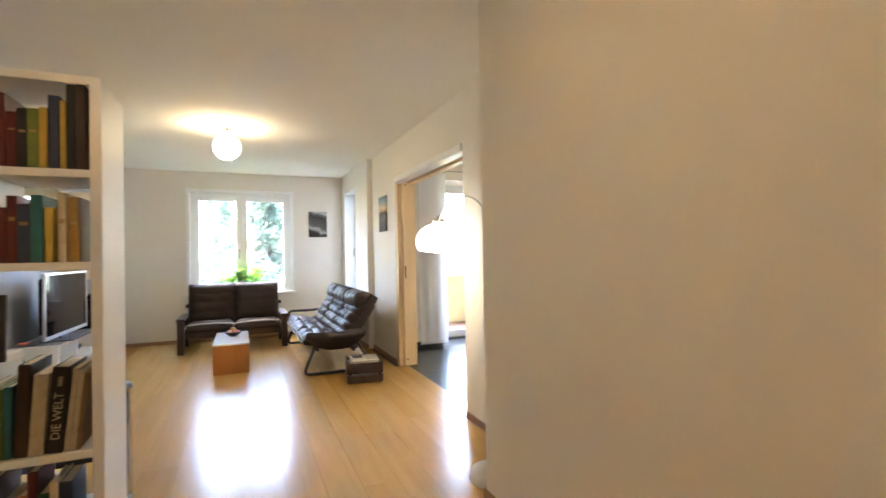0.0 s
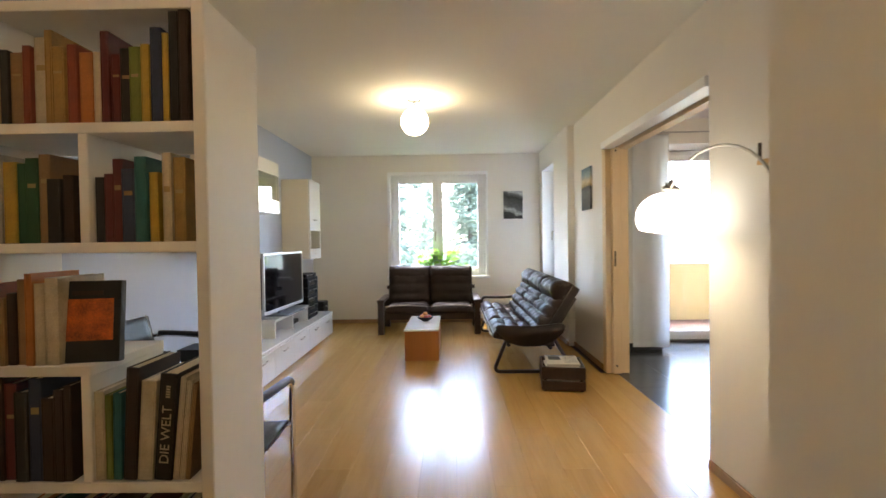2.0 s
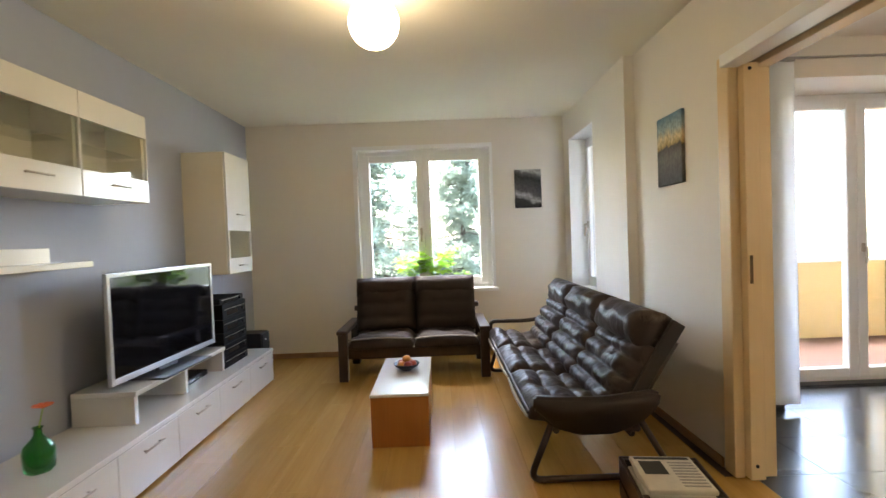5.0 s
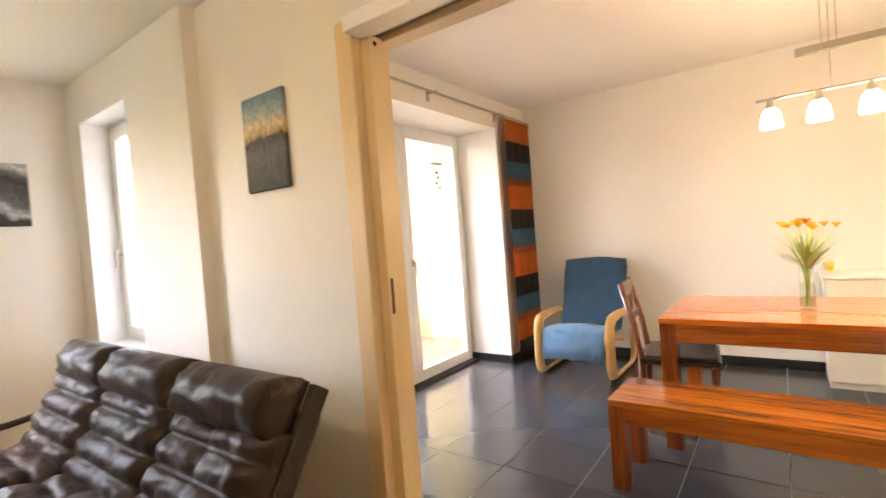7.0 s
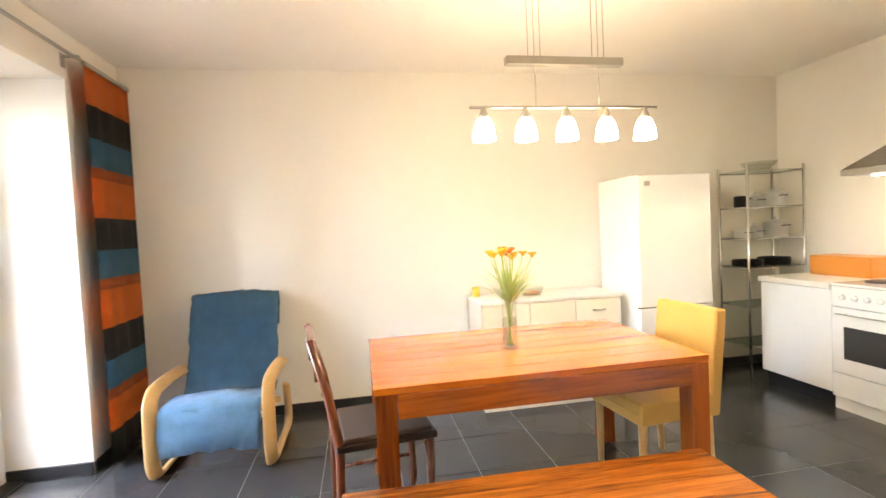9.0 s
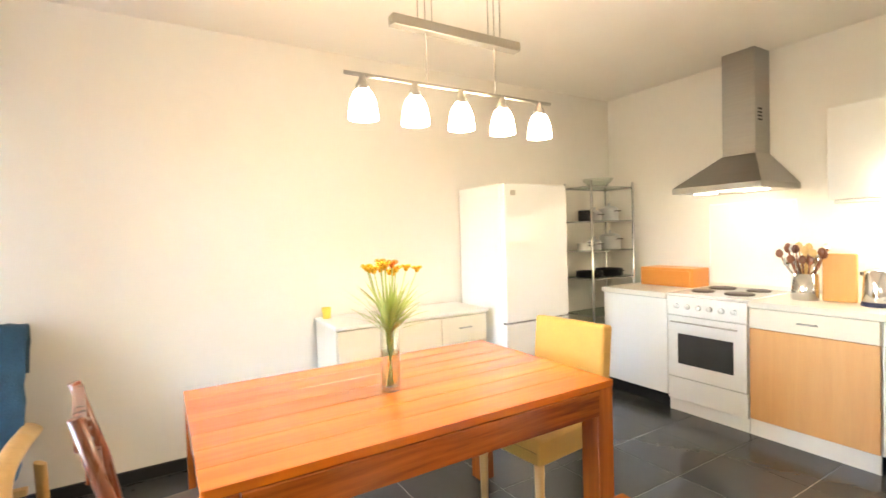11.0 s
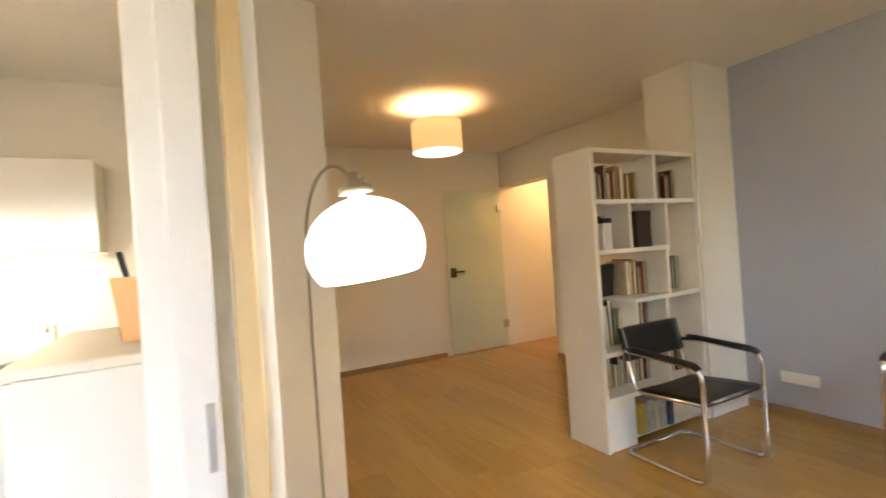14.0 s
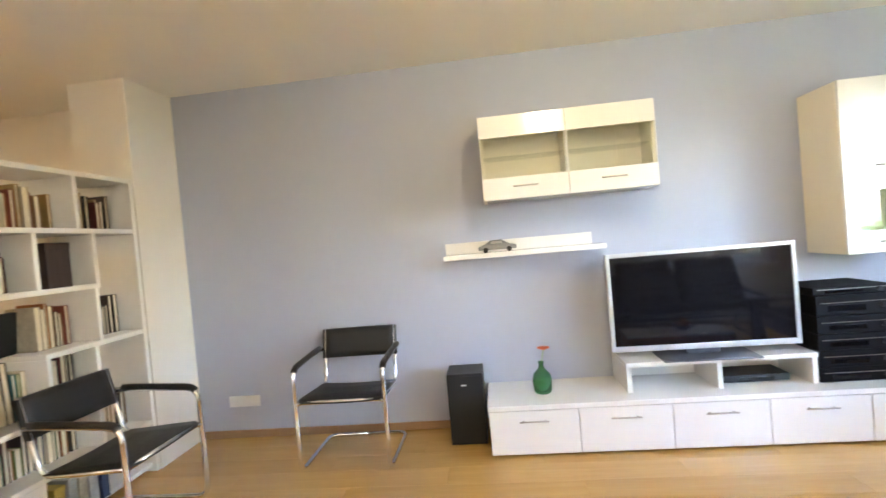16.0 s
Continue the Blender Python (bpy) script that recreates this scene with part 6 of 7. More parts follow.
# wind chime outside
wc = thing("wind_chime", (4.93, 7.205, 2.7), "small dark hanging wind chime on the balcony", "wind chime")
part("cord", cyl((0, 0, 0), (0, 0, -0.85), 0.0025, n=6), M_BLACK, wc)
part("disc", bx(-0.10, 0.10, -0.03, 0.03, -0.52, -0.50, 0.004), M_BLACK, wc)
for k, (x, z) in enumerate(((0.0, -0.62), (0.02, -0.68), (-0.02, -0.75), (0.05, -0.80))):
    part("pendant", moved(lathe([(0, -0.02), (0.02, -0.015), (0.03, 0), (0.02, 0.015), (0, 0.02)], 12), pose(x, 0, z)), M_DARK_WOOD, wc)


# ---------------------------------------------------------------- sideboard, fridge, rack
def sideboard():
    x0, x1, y0, y1, h = 4.44, FX - 0.014, 2.47, 3.55, 0.80
    ob = thing("sideboard", (0, 0, 0), "white sideboard with doors and drawers against the wall", "sideboard")
    part("carcass", bx(x0 + 0.02, x1, y0, y1, 0.0, h - 0.022, 0.002, 1), M_CREAM, ob)
    part("top", bx(x0 - 0.01, x1, y0 - 0.01, y1 + 0.01, h - 0.022, h, 0.003, 1), M_WHITE_MATT, ob)
    for a, b in ((2.84, 3.19), (3.195, 3.545)):
        part("door", bx(x0, x0 + 0.019, a, b, 0.05, h - 0.03, 0.002, 1), M_CREAM, ob)
    for k in range(4):
        z = 0.05 + k * 0.18
        d = part("drawer", bx(x0, x0 + 0.019, 2.475, 2.835, z, z + 0.176, 0.002, 1), M_CREAM, ob)
        handle_bar((x0, 2.61, z + 0.1), (x0, 2.71, z + 0.1), d, (-0.02, 0, 0))
    gv = thing("glass_bowl", (4.62, 3.11, h), "low glass bowl with amber stones on the sideboard", "bowl")
    part("glass", lathe([(0, 0), (0.07, 0), (0.088, 0.03), (0.092, 0.07), (0.088, 0.07), (0.083, 0.032), (0.066, 0.006), (0, 0.006)], 24), M_CAB_GLASS, gv)
    part("pebble_fill", lathe([(0, 0.01), (0.06, 0.01), (0.07, 0.03), (0.04, 0.04), (0, 0.042)], 18), mat("amber_stones", (0.45, 0.22, 0.10), 0.5, vary=0.5, scale=60), gv)
    yc = thing("candle_glass", (4.79, 3.50, h), "small yellow candle glass on the sideboard", "candle")
    part("candle", lathe([(0, 0), (0.026, 0), (0.03, 0.07), (0.027, 0.07), (0.024, 0.05), (0, 0.05)], 18), mat("yellow_wax", (0.78, 0.62, 0.10), 0.4, vary=0.05), yc)


def fridge():
    x0, x1, y0, y1, h = 4.31, FX - 0.012, 1.80, 2.395, 1.665
    ob = thing("fridge_freezer", (0, 0, 0), "tall white fridge-freezer in the kitchen", "fridge")
    part("body", bx(x0 + 0.055, x1, y0, y1, 0.03, h, 0.008), M_ENAMEL, ob)
    part("fridge_door", bx(x0, x0 + 0.05, y0, y1, 0.695, h - 0.004, 0.012, 3), M_ENAMEL, ob)
    part("freezer_door", bx(x0, x0 + 0.05, y0, y1, 0.06, 0.685, 0.012, 3), M_ENAMEL, ob)
    part("gasket", bx(x0 + 0.05, x0 + 0.056, y0 + 0.015, y1 - 0.015, 0.065, h - 0.015), M_BLACK, ob)
    part("badge", bx(x0 - 0.002, x0, y1 - 0.10, y1 - 0.055, h - 0.085, h - 0.05), M_NICKEL, ob)
    for y in (y0 + 0.05, y1 - 0.05):
        part("foot", cyl((x0 + 0.09, y, 0), (x0 + 0.09, y, 0.035), 0.018, n=12), M_BLACK, ob)
        part("foot", cyl((x1 - 0.06, y, 0), (x1 - 0.06, y, 0.035), 0.018, n=12), M_BLACK, ob)


M_RACK_GLASS = glass("green_shelf_glass", (0.86, 0.95, 0.88), 0.0, 0.85)


def shelf_rack():
    x0, x1, y0, y1 = 4.55, 4.855, 0.72, 1.26
    ob = thing("shelf_rack", (0, 0, 0), "chrome rack with glass shelves in the kitchen corner", "rack")
    for x in (x0, x1):
        for y in (y0, y1):
            part("post", cyl((x, y, 0), (x, y, 1.745), 0.011, n=12), M_CHROME, ob)
    for z in (0.25, 0.58, 0.90, 1.14, 1.40, 1.70):
        part("shelf_rim", tube([(x0, y0, z - 0.004), (x1, y0, z - 0.004), (x1, y1, z - 0.004), (x0, y1, z - 0.004)], 0.0055, 8, closed=True), M_CHROME, ob)
        part("glass_shelf", bx(x0, x1, y0, y1, z - 0.002, z + 0.004, 0.001, 1), M_RACK_GLASS, ob)
    return (x0 + x1) / 2


def pot(place, r, h, m, words, lid=True, handle=True):
    ob = thing("cooking_pot", place, words, "pot", "pots on the rack")
    part("body", lathe([(0, 0), (r * 0.95, 0), (r, 0.008), (r, h), (r * 1.03, h + 0.003), (r * 0.96, h), (r * 0.95, 0.012), (0, 0.01)], 24), m, ob)
    if lid:
        part("lid", lathe([(r * 0.99, h + 0.003), (r * 0.6, h + 0.02), (0.012, h + 0.026), (0.010, h + 0.045), (0.016, h + 0.05), (0, h + 0.052)], 24), m, ob)
    if handle:
        part("handle", tube(bend([(-r, -0.03, h * 0.75), (-r - 0.03, -0.03, h * 0.78), (-r - 0.03, 0.03, h * 0.78), (-r, 0.03, h * 0.75)], 0.02), 0.004, 6), M_BLACK, ob)


sideboard()
fridge()
rx = shelf_rack()
for y, z, r, h, m, words in ((0.86, 1.405, 0.085, 0.11, M_SILVER, "steel cooking pot with a lid on the glass rack"), (1.05, 1.405, 0.06, 0.07, M_SILVER, "small steel pot on the glass rack"), (1.18, 1.405, 0.055, 0.09, M_BLACK, "small dark pot on the glass rack"),
                             (0.85, 1.145, 0.095, 0.12, M_SILVER, "large steel cooking pot on the glass rack"), (1.06, 1.145, 0.06, 0.07, M_SILVER, "small steel pot on the glass rack"), (1.18, 1.145, 0.065, 0.06, M_WHITE, "white enamel pot on the glass rack"),
                             (0.87, 0.905, 0.12, 0.06, M_BLACK, "black frying pan on the glass rack"), (1.13, 0.905, 0.115, 0.05, M_BLACK, "black frying pan on the glass rack")):
    pot((rx, y, z), r, h, m, words, lid=m is M_SILVER)
gb = thing("glass_bowl", (rx, 1.0, 1.705), "clear glass bowl on top of the glass rack", "bowl")
part("bowl", lathe([(0, 0), (0.06, 0), (0.12, 0.05), (0.14, 0.075), (0.136, 0.075), (0.115, 0.052), (0.055, 0.008), (0, 0.006)], 24), M_CAB_GLASS, gb)


# ---------------------------------------------------------------- kitchen units
CY, CZ = 1.28, 0.85    # front and height of the worktop


def unit(name, x0, x1, front, words, drawer=None, plinth=M_BLACK, handle=True):
    ob = thing(name, (0, 0, 0), words, "kitchen unit", "kitchen base units")
    part("carcass", bx(x0 + 0.001, x1 - 0.001, SY + 0.005, CY - 0.04, 0.10, CZ - 0.04), M_WHITE_MATT, ob)
    part("plinth", bx(x0 + 0.001, x1 - 0.001, CY - (0.09 if plinth is M_BLACK else 0.045), CY - (0.075 if plinth is M_BLACK else 0.03), 0, 0.10), plinth, ob)
    top = CZ - 0.045
    if drawer:
        d = part("drawer", bx(x0 + 0.003, x1 - 0.003, CY - 0.04, CY - 0.02, 0.682, top, 0.002, 1), drawer, ob)
        handle_bar(((x0 + x1) / 2 - 0.05, CY - 0.02, 0.745), ((x0 + x1) / 2 + 0.05, CY - 0.02, 0.745), d, (0, 0.02, 0))
        top = 0.678
    d = part("door", bx(x0 + 0.003, x1 - 0.003, CY - 0.04, CY - 0.02, 0.105, top, 0.002, 1), front, ob)
    return ob


unit("kitchen_unit", 3.87, 4.44, M_WHITE, "white kitchen base unit with a black plinth")
unit("kitchen_unit", 2.68, 3.315, M_ORANGE_FRONT, "kitchen base unit with an orange-brown door and cream drawer", M_CREAM, M_WHITE_MATT)
unit("kitchen_unit", 2.085, 2.675, M_WHITE, "white kitchen base unit under the sink, with a black plinth", M_WHITE)
wt = thing("worktop", (0, 0, 0), "pale kitchen worktop with an inset steel sink", "worktop")
part("slab", bx(3.872, 4.445, SY + 0.002, CY, CZ - 0.038, CZ, 0.004), M_WORKTOP, wt)
part("slab", join(bx(1.99, 3.313, SY + 0.002, 0.76, CZ - 0.038, CZ, 0.003), bx(1.99, 3.313, 1.14, CY, CZ - 0.038, CZ, 0.003), bx(2.62, 3.313, 0.7605, 1.1395, CZ - 0.038, CZ, 0.002), bx(1.99, 2.14, 0.7605, 1.1395, CZ - 0.038, CZ, 0.002)), M_WORKTOP, wt)
part("sink", join(bx(2.13, 2.63, 0.75, 0.77, CZ, CZ + 0.004), bx(2.13, 2.63, 1.13, 1.15, CZ, CZ + 0.004), bx(2.13, 2.15, 0.77, 1.13, CZ, CZ + 0.004), bx(2.61, 2.63, 0.77, 1.13, CZ, CZ + 0.004),
                  bx(2.142, 2.152, 0.765, 1.135, CZ - 0.14, CZ), bx(2.608, 2.618, 0.765, 1.135, CZ - 0.14, CZ), bx(2.152, 2.608, 0.762, 0.772, CZ - 0.14, CZ), bx(2.152, 2.608, 1.128, 1.138, CZ - 0.14, CZ), bx(2.142, 2.618, 0.762, 1.138, CZ - 0.15, CZ - 0.14)), M_STEEL, wt, "steel inset sink")
part("tap", join(tube(bend([(2.38, 0.71, CZ), (2.38, 0.71, CZ + 0.20), (2.38, 0.88, CZ + 0.22), (2.38, 0.90, CZ + 0.16)], 0.06), 0.012, 10), cyl((2.38, 0.71, CZ), (2.38, 0.71, CZ + 0.05), 0.022)), M_CHROME, wt, "chrome mixer tap")
part("upstand", bx(1.99, 4.445, SY + 0.0005, SY + 0.012, CZ + 0.0005, CZ + 0.03), M_WORKTOP, wt)


def cooker():
    x0, x1 = 3.318, 3.868
    ob = thing("cooker", (0, 0, 0), "white freestanding electric cooker with an oven and four plates", "cooker")
    part("body", bx(x0 + 0.002, x1 - 0.002, SY + 0.01, CY - 0.035, 0.03, CZ - 0.012, 0.003, 1), M_ENAMEL, ob)
    part("plinth", bx(x0 + 0.004, x1 - 0.004, CY - 0.05, CY - 0.034, 0, 0.085), M_ENAMEL, ob)
    part("hob", bx(x0, x1, SY + 0.01, CY - 0.01, CZ - 0.012, CZ + 0.004, 0.004), M_ENAMEL, ob)
    pan = part("control_panel", bx(x0 + 0.002, x1 - 0.002, CY - 0.035, CY - 0.012, 0.70, CZ - 0.016, 0.005), M_ENAMEL, ob)
    for k in range(6):
        x = x0 + 0.08 + k * 0.078
        part("knob", lathe([(0, 0), (0.018, 0), (0.016, 0.018), (0, 0.02)], 16), M_ENAMEL, pan).matrix_local = pose(x, CY - 0.012, 0.765, -90, 0, 0)
    door = part("oven_door", bx(x0 + 0.004, x1 - 0.004, CY - 0.035, CY - 0.01, 0.255, 0.695, 0.006), M_ENAMEL, ob)
    part("oven_window", bx(x0 + 0.085, x1 - 0.085, CY - 0.0105, CY - 0.007, 0.355, 0.57, 0.001, 1), mat("dark_oven_glass", (0.035, 0.036, 0.04), 0.08, vary=0.1), door)
    handle_bar((x0 + 0.05, CY - 0.01, 0.655), (x1 - 0.05, CY - 0.01, 0.655), door, (0, 0.03, 0))
    part("drawer", bx(x0 + 0.004, x1 - 0.004, CY - 0.035, CY - 0.012, 0.09, 0.25, 0.005), M_ENAMEL, ob)
    for x, y, r in ((x0 + 0.15, 0.80, 0.075), (x1 - 0.15, 0.80, 0.09), (x0 + 0.15, 1.06, 0.09), (x1 - 0.15, 1.06, 0.075)):
        part("hotplate", lathe([(0, 0.012), (r * 0.93, 0.012), (r, 0.006), (r, 0)], 28, (x, y, CZ + 0.004)), mat("dark_hotplate", (0.05, 0.035, 0.03), 0.55, vary=0.2, scale=20), ob)


def hood():
    cx, y1 = 3.578, 1.165
    ob = thing("cooker_hood", (0, 0, 0), "brushed steel chimney cooker hood, lamps lit", "cooker hood")
    part("chimney", bx(cx - 0.112, cx + 0.112, SY, SY + 0.205, 1.83, H, 0.002, 1), M_STEEL, ob)
    for k in range(4):
        part("vent_slot", bx(cx - 0.1135, cx - 0.112, SY + 0.11, SY + 0.17, 2.06 + k * 0.025, 2.072 + k * 0.025), M_BLACK, ob)
    bm = bmesh.new()
    lo = [bm.verts.new(p) for p in ((cx - 0.30, SY, 1.565), (cx + 0.30, SY, 1.565), (cx + 0.30, y1, 1.565), (cx - 0.30, y1, 1.565))]
    mi = [bm.verts.new(p) for p in ((cx - 0.30, SY, 1.605), (cx + 0.30, SY, 1.605), (cx + 0.30, y1, 1.605), (cx - 0.30, y1, 1.605))]
    hi = [bm.verts.new(p) for p in ((cx - 0.114, SY, 1.83), (cx + 0.114, SY, 1.83), (cx + 0.114, SY + 0.208, 1.83), (cx - 0.114, SY + 0.208, 1.83))]
    bm.faces.new(list(reversed(lo)))
    bm.faces.new(hi)
    for a, b in ((lo, mi), (mi, hi)):
        for k in range(4):
            bm.faces.new((a[k], a[(k + 1) % 4], b[(k + 1) % 4], b[k]))
    part("canopy", bm, M_STEEL, ob)
    for x in (cx - 0.17, cx + 0.17):
        part("lamp", bx(x - 0.07, x + 0.07, 0.93, 0.99, 1.558, 1.566, 0.002, 1), M_HOODLIGHT, ob)
    point_lamp("hood_bulbs", (cx, 0.92, 1.54), 0.085, WARM_WHITE, 0.12)


M_HOODLIGHT = mat("glowing_hood_lamp", (1.0, 0.90, 0.72), 0.4, emit=0.5, vary=0.01)


def upper_cabinet():
    x0, x1, z0, z1, y1 = 2.10, 3.01, 1.46, 2.01, 0.96
    ob = thing("upper_cabinet", (0, 0, 0), "white kitchen wall cabinet with a lamp strip below", "kitchen unit")
    part("carcass", bx(x0, x1, SY, y1 - 0.02, z0, z1, 0.002, 1), M_CREAM, ob)
    m = (x0 + x1) / 2
    for a, b in ((x0, m - 0.001), (m + 0.001, x1)):
        part("door", bx(a + 0.001, b - 0.001, y1 - 0.0195, y1, z0, z1, 0.002, 1), M_WHITE, ob)
    part("light_rail", bx(x0 + 0.02, x1 - 0.02, y1 - 0.06, y1 - 0.03, z0 - 0.022, z0 - 0.0005, 0.003, 1), M_STEEL, ob)
    part("lamp", bx(x0 + 0.15, x1 - 0.15, y1 - 0.20, y1 - 0.10, z0 - 0.012, z0 - 0.0005), M_HOODLIGHT, ob, "lit lamp strip")
    point_lamp("strip_lamp", (2.5, y1 - 0.15, z0 - 0.05), 0.085, WARM_WHITE, 0.15)


cooker()
hood()
upper_cabinet()


def splash_panel():
    ob = thing("splashback", (0, 0, 0), "plain white splashback panel behind the cooker", "splashback")
    part("panel", bx(3.302, 3.898, SY, SY + 0.006, CZ + 0.035, 1.488, 0.001, 1), mat("cream_splash_panel", (0.80, 0.77, 0.71), 0.3, vary=0.02, scale=3), ob)
    part("edge_strip", bx(3.30, 3.90, SY, SY + 0.009, 1.488, 1.50, 0.001, 1), M_PVC, ob)
    for x in (3.296, 3.898):
        part("edge_strip", bx(x, x + 0.006, SY, SY + 0.009, CZ + 0.035, 1.4875, 0.001, 1), M_PVC, ob)


splash_panel()


def tall_unit():
    x0, x1, y0, y1, h = KX + 0.013, 1.978, 2.45, 3.112, 1.15
    ob = thing("narrow_cabinet", (0, 0, 0), "narrow white cabinet with a pale top, by the sliding door", "cabinet")
    part("carcass", bx(x0, x1 - 0.02, y0, y1, 0.0, h - 0.025, 0.002, 1), M_WHITE, ob)
    part("top", bx(x0, x1 + 0.004, y0 - 0.004, y1 + 0.004, h - 0.025, h, 0.003, 1), M_WORKTOP, ob)
    for a, b in ((y0 + 0.002, 2.779), (2.783, y1 - 0.002)):
        part("door", bx(x1 - 0.0195, x1, a, b, 0.06, h - 0.03, 0.002, 1), M_WHITE, ob)
    kb = thing("knife_block", (1.75, 2.9, h), "pale wooden knife block with black-handled knives", "knife block", rz=-90)
    part("block", moved(bx(-0.04, 0.04, -0.034, 0.034, 0, 0.165, 0.005), pose(0, 0, 0.006, 0, 0, 0) @ Matrix(((1, 0, 0.05, 0), (0, 1, 0.13, 0), (0, 0, 1, 0), (0, 0, 0, 1)))), M_ORANGE_FRONT, kb)
    dx, dy, l = 0.02, 0.01, 0.085
    part("knife_handle", moved(bx(-0.011, 0.011, -0.007, 0.007, 0, l, 0.004), pose(dx - 0.005, dy + 0.008, 0.155, -12, 3, 0)), M_BLACK, kb)


tall_unit()

ck = thing("wall_clock", (KX, 2.80, 1.745), "round wall clock with a grey rim, on the kitchen wall", "clock", ry=90)
part("rim", lathe([(0.117, 0), (0.12, 0.008), (0.117, 0.022), (0.107, 0.022), (0.105, 0.014), (0.105, 0)], 36), M_STEEL, ck)
part("face", lathe([(0, 0.012), (0.106, 0.012), (0.106, 0.008)], 36), M_PVC, ck)
for a, l in ((20, 0.08), (140, 0.055)):
    part("clock_hand", moved(bx(-0.002, 0.002, 0, l, 0.0135, 0.0145), pose(0, 0, 0, 0, 0, a)), M_BLACK, ck)
for z in (1.465, 1.535):
    hk = thing("wall_hook", (KX, 3.15, z), "small metal hook on the kitchen wall", "hook")
    part("hook", tube(bend([(0, 0, 0.012), (0.013, 0, 0.008), (0.016, 0, 0.018)], 0.005), 0.003, 6), M_NICKEL, hk)

# worktop things
bb = thing("bread_bin", (4.12, 0.80, CZ), "orange roll-top bread bin on the worktop", "bread bin")
m_or = mat("orange_lacquer", (0.68, 0.26, 0.05), 0.35, vary=0.05)
part("body", bx(-0.23, 0.23, -0.13, 0.10, 0, 0.15, 0.012, 3), m_or, bb)
part("flap", bx(-0.21, 0.21, 0.10, 0.112, 0.02, 0.13, 0.005, 2), m_or, bb)
ut = thing("utensil_jar", (3.12, 0.98, CZ), "steel jar full of cooking utensils", "utensil jar")
part("jar", lathe([(0, 0), (0.068, 0), (0.072, 0.005), (0.072, 0.165), (0.068, 0.165), (0.066, 0.01), (0, 0.008)], 28), M_CHROME, ut)
urng = random.Random(4)
for k in range(22):
    a, l = k * 2.4, urng.uniform(0.23, 0.33)
    tip = Vector((math.cos(a) * urng.uniform(0.05, 0.15), math.sin(a) * urng.uniform(0.03, 0.10), l))
    u = part("utensil", tube([(math.cos(a) * -0.02, math.sin(a) * -0.02, 0.012), tip * 0.75, tip], [0.005, 0.005, 0.006], 6), (M_CHROME, M_CHAIR_WOOD, M_BIRCH, M_CHAIR_WOOD)[k % 4], ut)
    part("utensil_head", moved(lathe([(0, -0.028), (0.016, -0.02), (0.024, 0), (0.016, 0.022), (0, 0.03)], 12), pose(*tip) @ Matrix.Diagonal((1, 0.4, 1, 1))), (M_CHROME, M_CHAIR_WOOD, M_BIRCH, M_CHAIR_WOOD)[k % 4], u)
M_BOARD = wood("honey_beech_board", (0.58, 0.27, 0.06), (0.74, 0.40, 0.11), 0.4, 2, 14, per_piece=0.1, contrast=0.8)
cb = thing("chopping_board", (2.955, 0.95, CZ), "honey-coloured wooden chopping board standing on the worktop", "chopping board")
part("board", bx(-0.085, 0.085, -0.014, 0.014, 0, 0.29, 0.012, 3), M_BOARD, cb)
kt = thing("kettle", (2.765, 0.99, CZ), "steel electric kettle with a dark base", "kettle")
part("base", lathe([(0, 0), (0.078, 0), (0.076, 0.022), (0, 0.024)], 28), mat("dark_blue_plastic", (0.03, 0.035, 0.09), 0.4), kt)
part("body", lathe([(0.072, 0.024), (0.074, 0.03), (0.066, 0.19), (0.05, 0.205), (0, 0.21)], 28), M_CHROME, kt)
part("handle", tube(bend([(-0.05, 0, 0.20), (-0.115, 0, 0.20), (-0.12, 0, 0.07), (-0.07, 0, 0.05)], 0.03), 0.010, 8), M_BLACK, kt)
part("spout", moved(bx(-0.02, 0.02, -0.018, 0.018, -0.03, 0.0, 0.006), pose(0.065, 0, 0.195)), M_CHROME, kt)
for i, (x, y) in enumerate(((2.35, 1.20), (2.22, 1.21), (2.45, 0.95))):
    dish = thing("plate", (x, y, CZ + (0.0 if i < 2 else 0.003) if y > 1.15 else CZ - 0.138), "white plate lying by the sink", "plate")
    part("dish", lathe([(0, 0.003), (0.05, 0.002), (0.055, 0.0), (0.075, 0.012), (0.078, 0.014), (0.055, 0.006), (0, 0.006)], 24), M_ENAMEL, dish)


# ---------------------------------------------------------------- trees outside the windows
M_BARK = mat("tree_bark", (0.07, 0.05, 0.035), 0.95, vary=0.4, scale=10, bump=0.6, bump_scale=30)
M_NEEDLE = mat("spruce_needles", (0.12, 0.15, 0.11), 0.8, vary=0.5, scale=1.5)


def let_light_through(m, colour, share):
    """Thin leaves: part of the light passes through them."""
    nt = m.node_tree
    tl = nt.nodes.new("ShaderNodeBsdfTranslucent")
    tl.inputs[0].default_value = (*colour, 1)
    mx = nt.nodes.new("ShaderNodeMixShader")
    mx.inputs[0].default_value = share
    nt.links.new(nt.nodes["Principled BSDF"].outputs[0], mx.inputs[1])
    nt.links.new(tl.outputs[0], mx.inputs[2])
    nt.links.new(mx.outputs[0], nt.nodes["Material Output"].inputs[0])


let_light_through(M_NEEDLE, (0.40, 0.47, 0.38), 0.55)
M_FOLIAGE = mat("tree_foliage", (0.11, 0.15, 0.055), 0.75, vary=0.5, scale=1.2)


let_light_through(M_FOLIAGE, (0.26, 0.34, 0.12), 0.45)


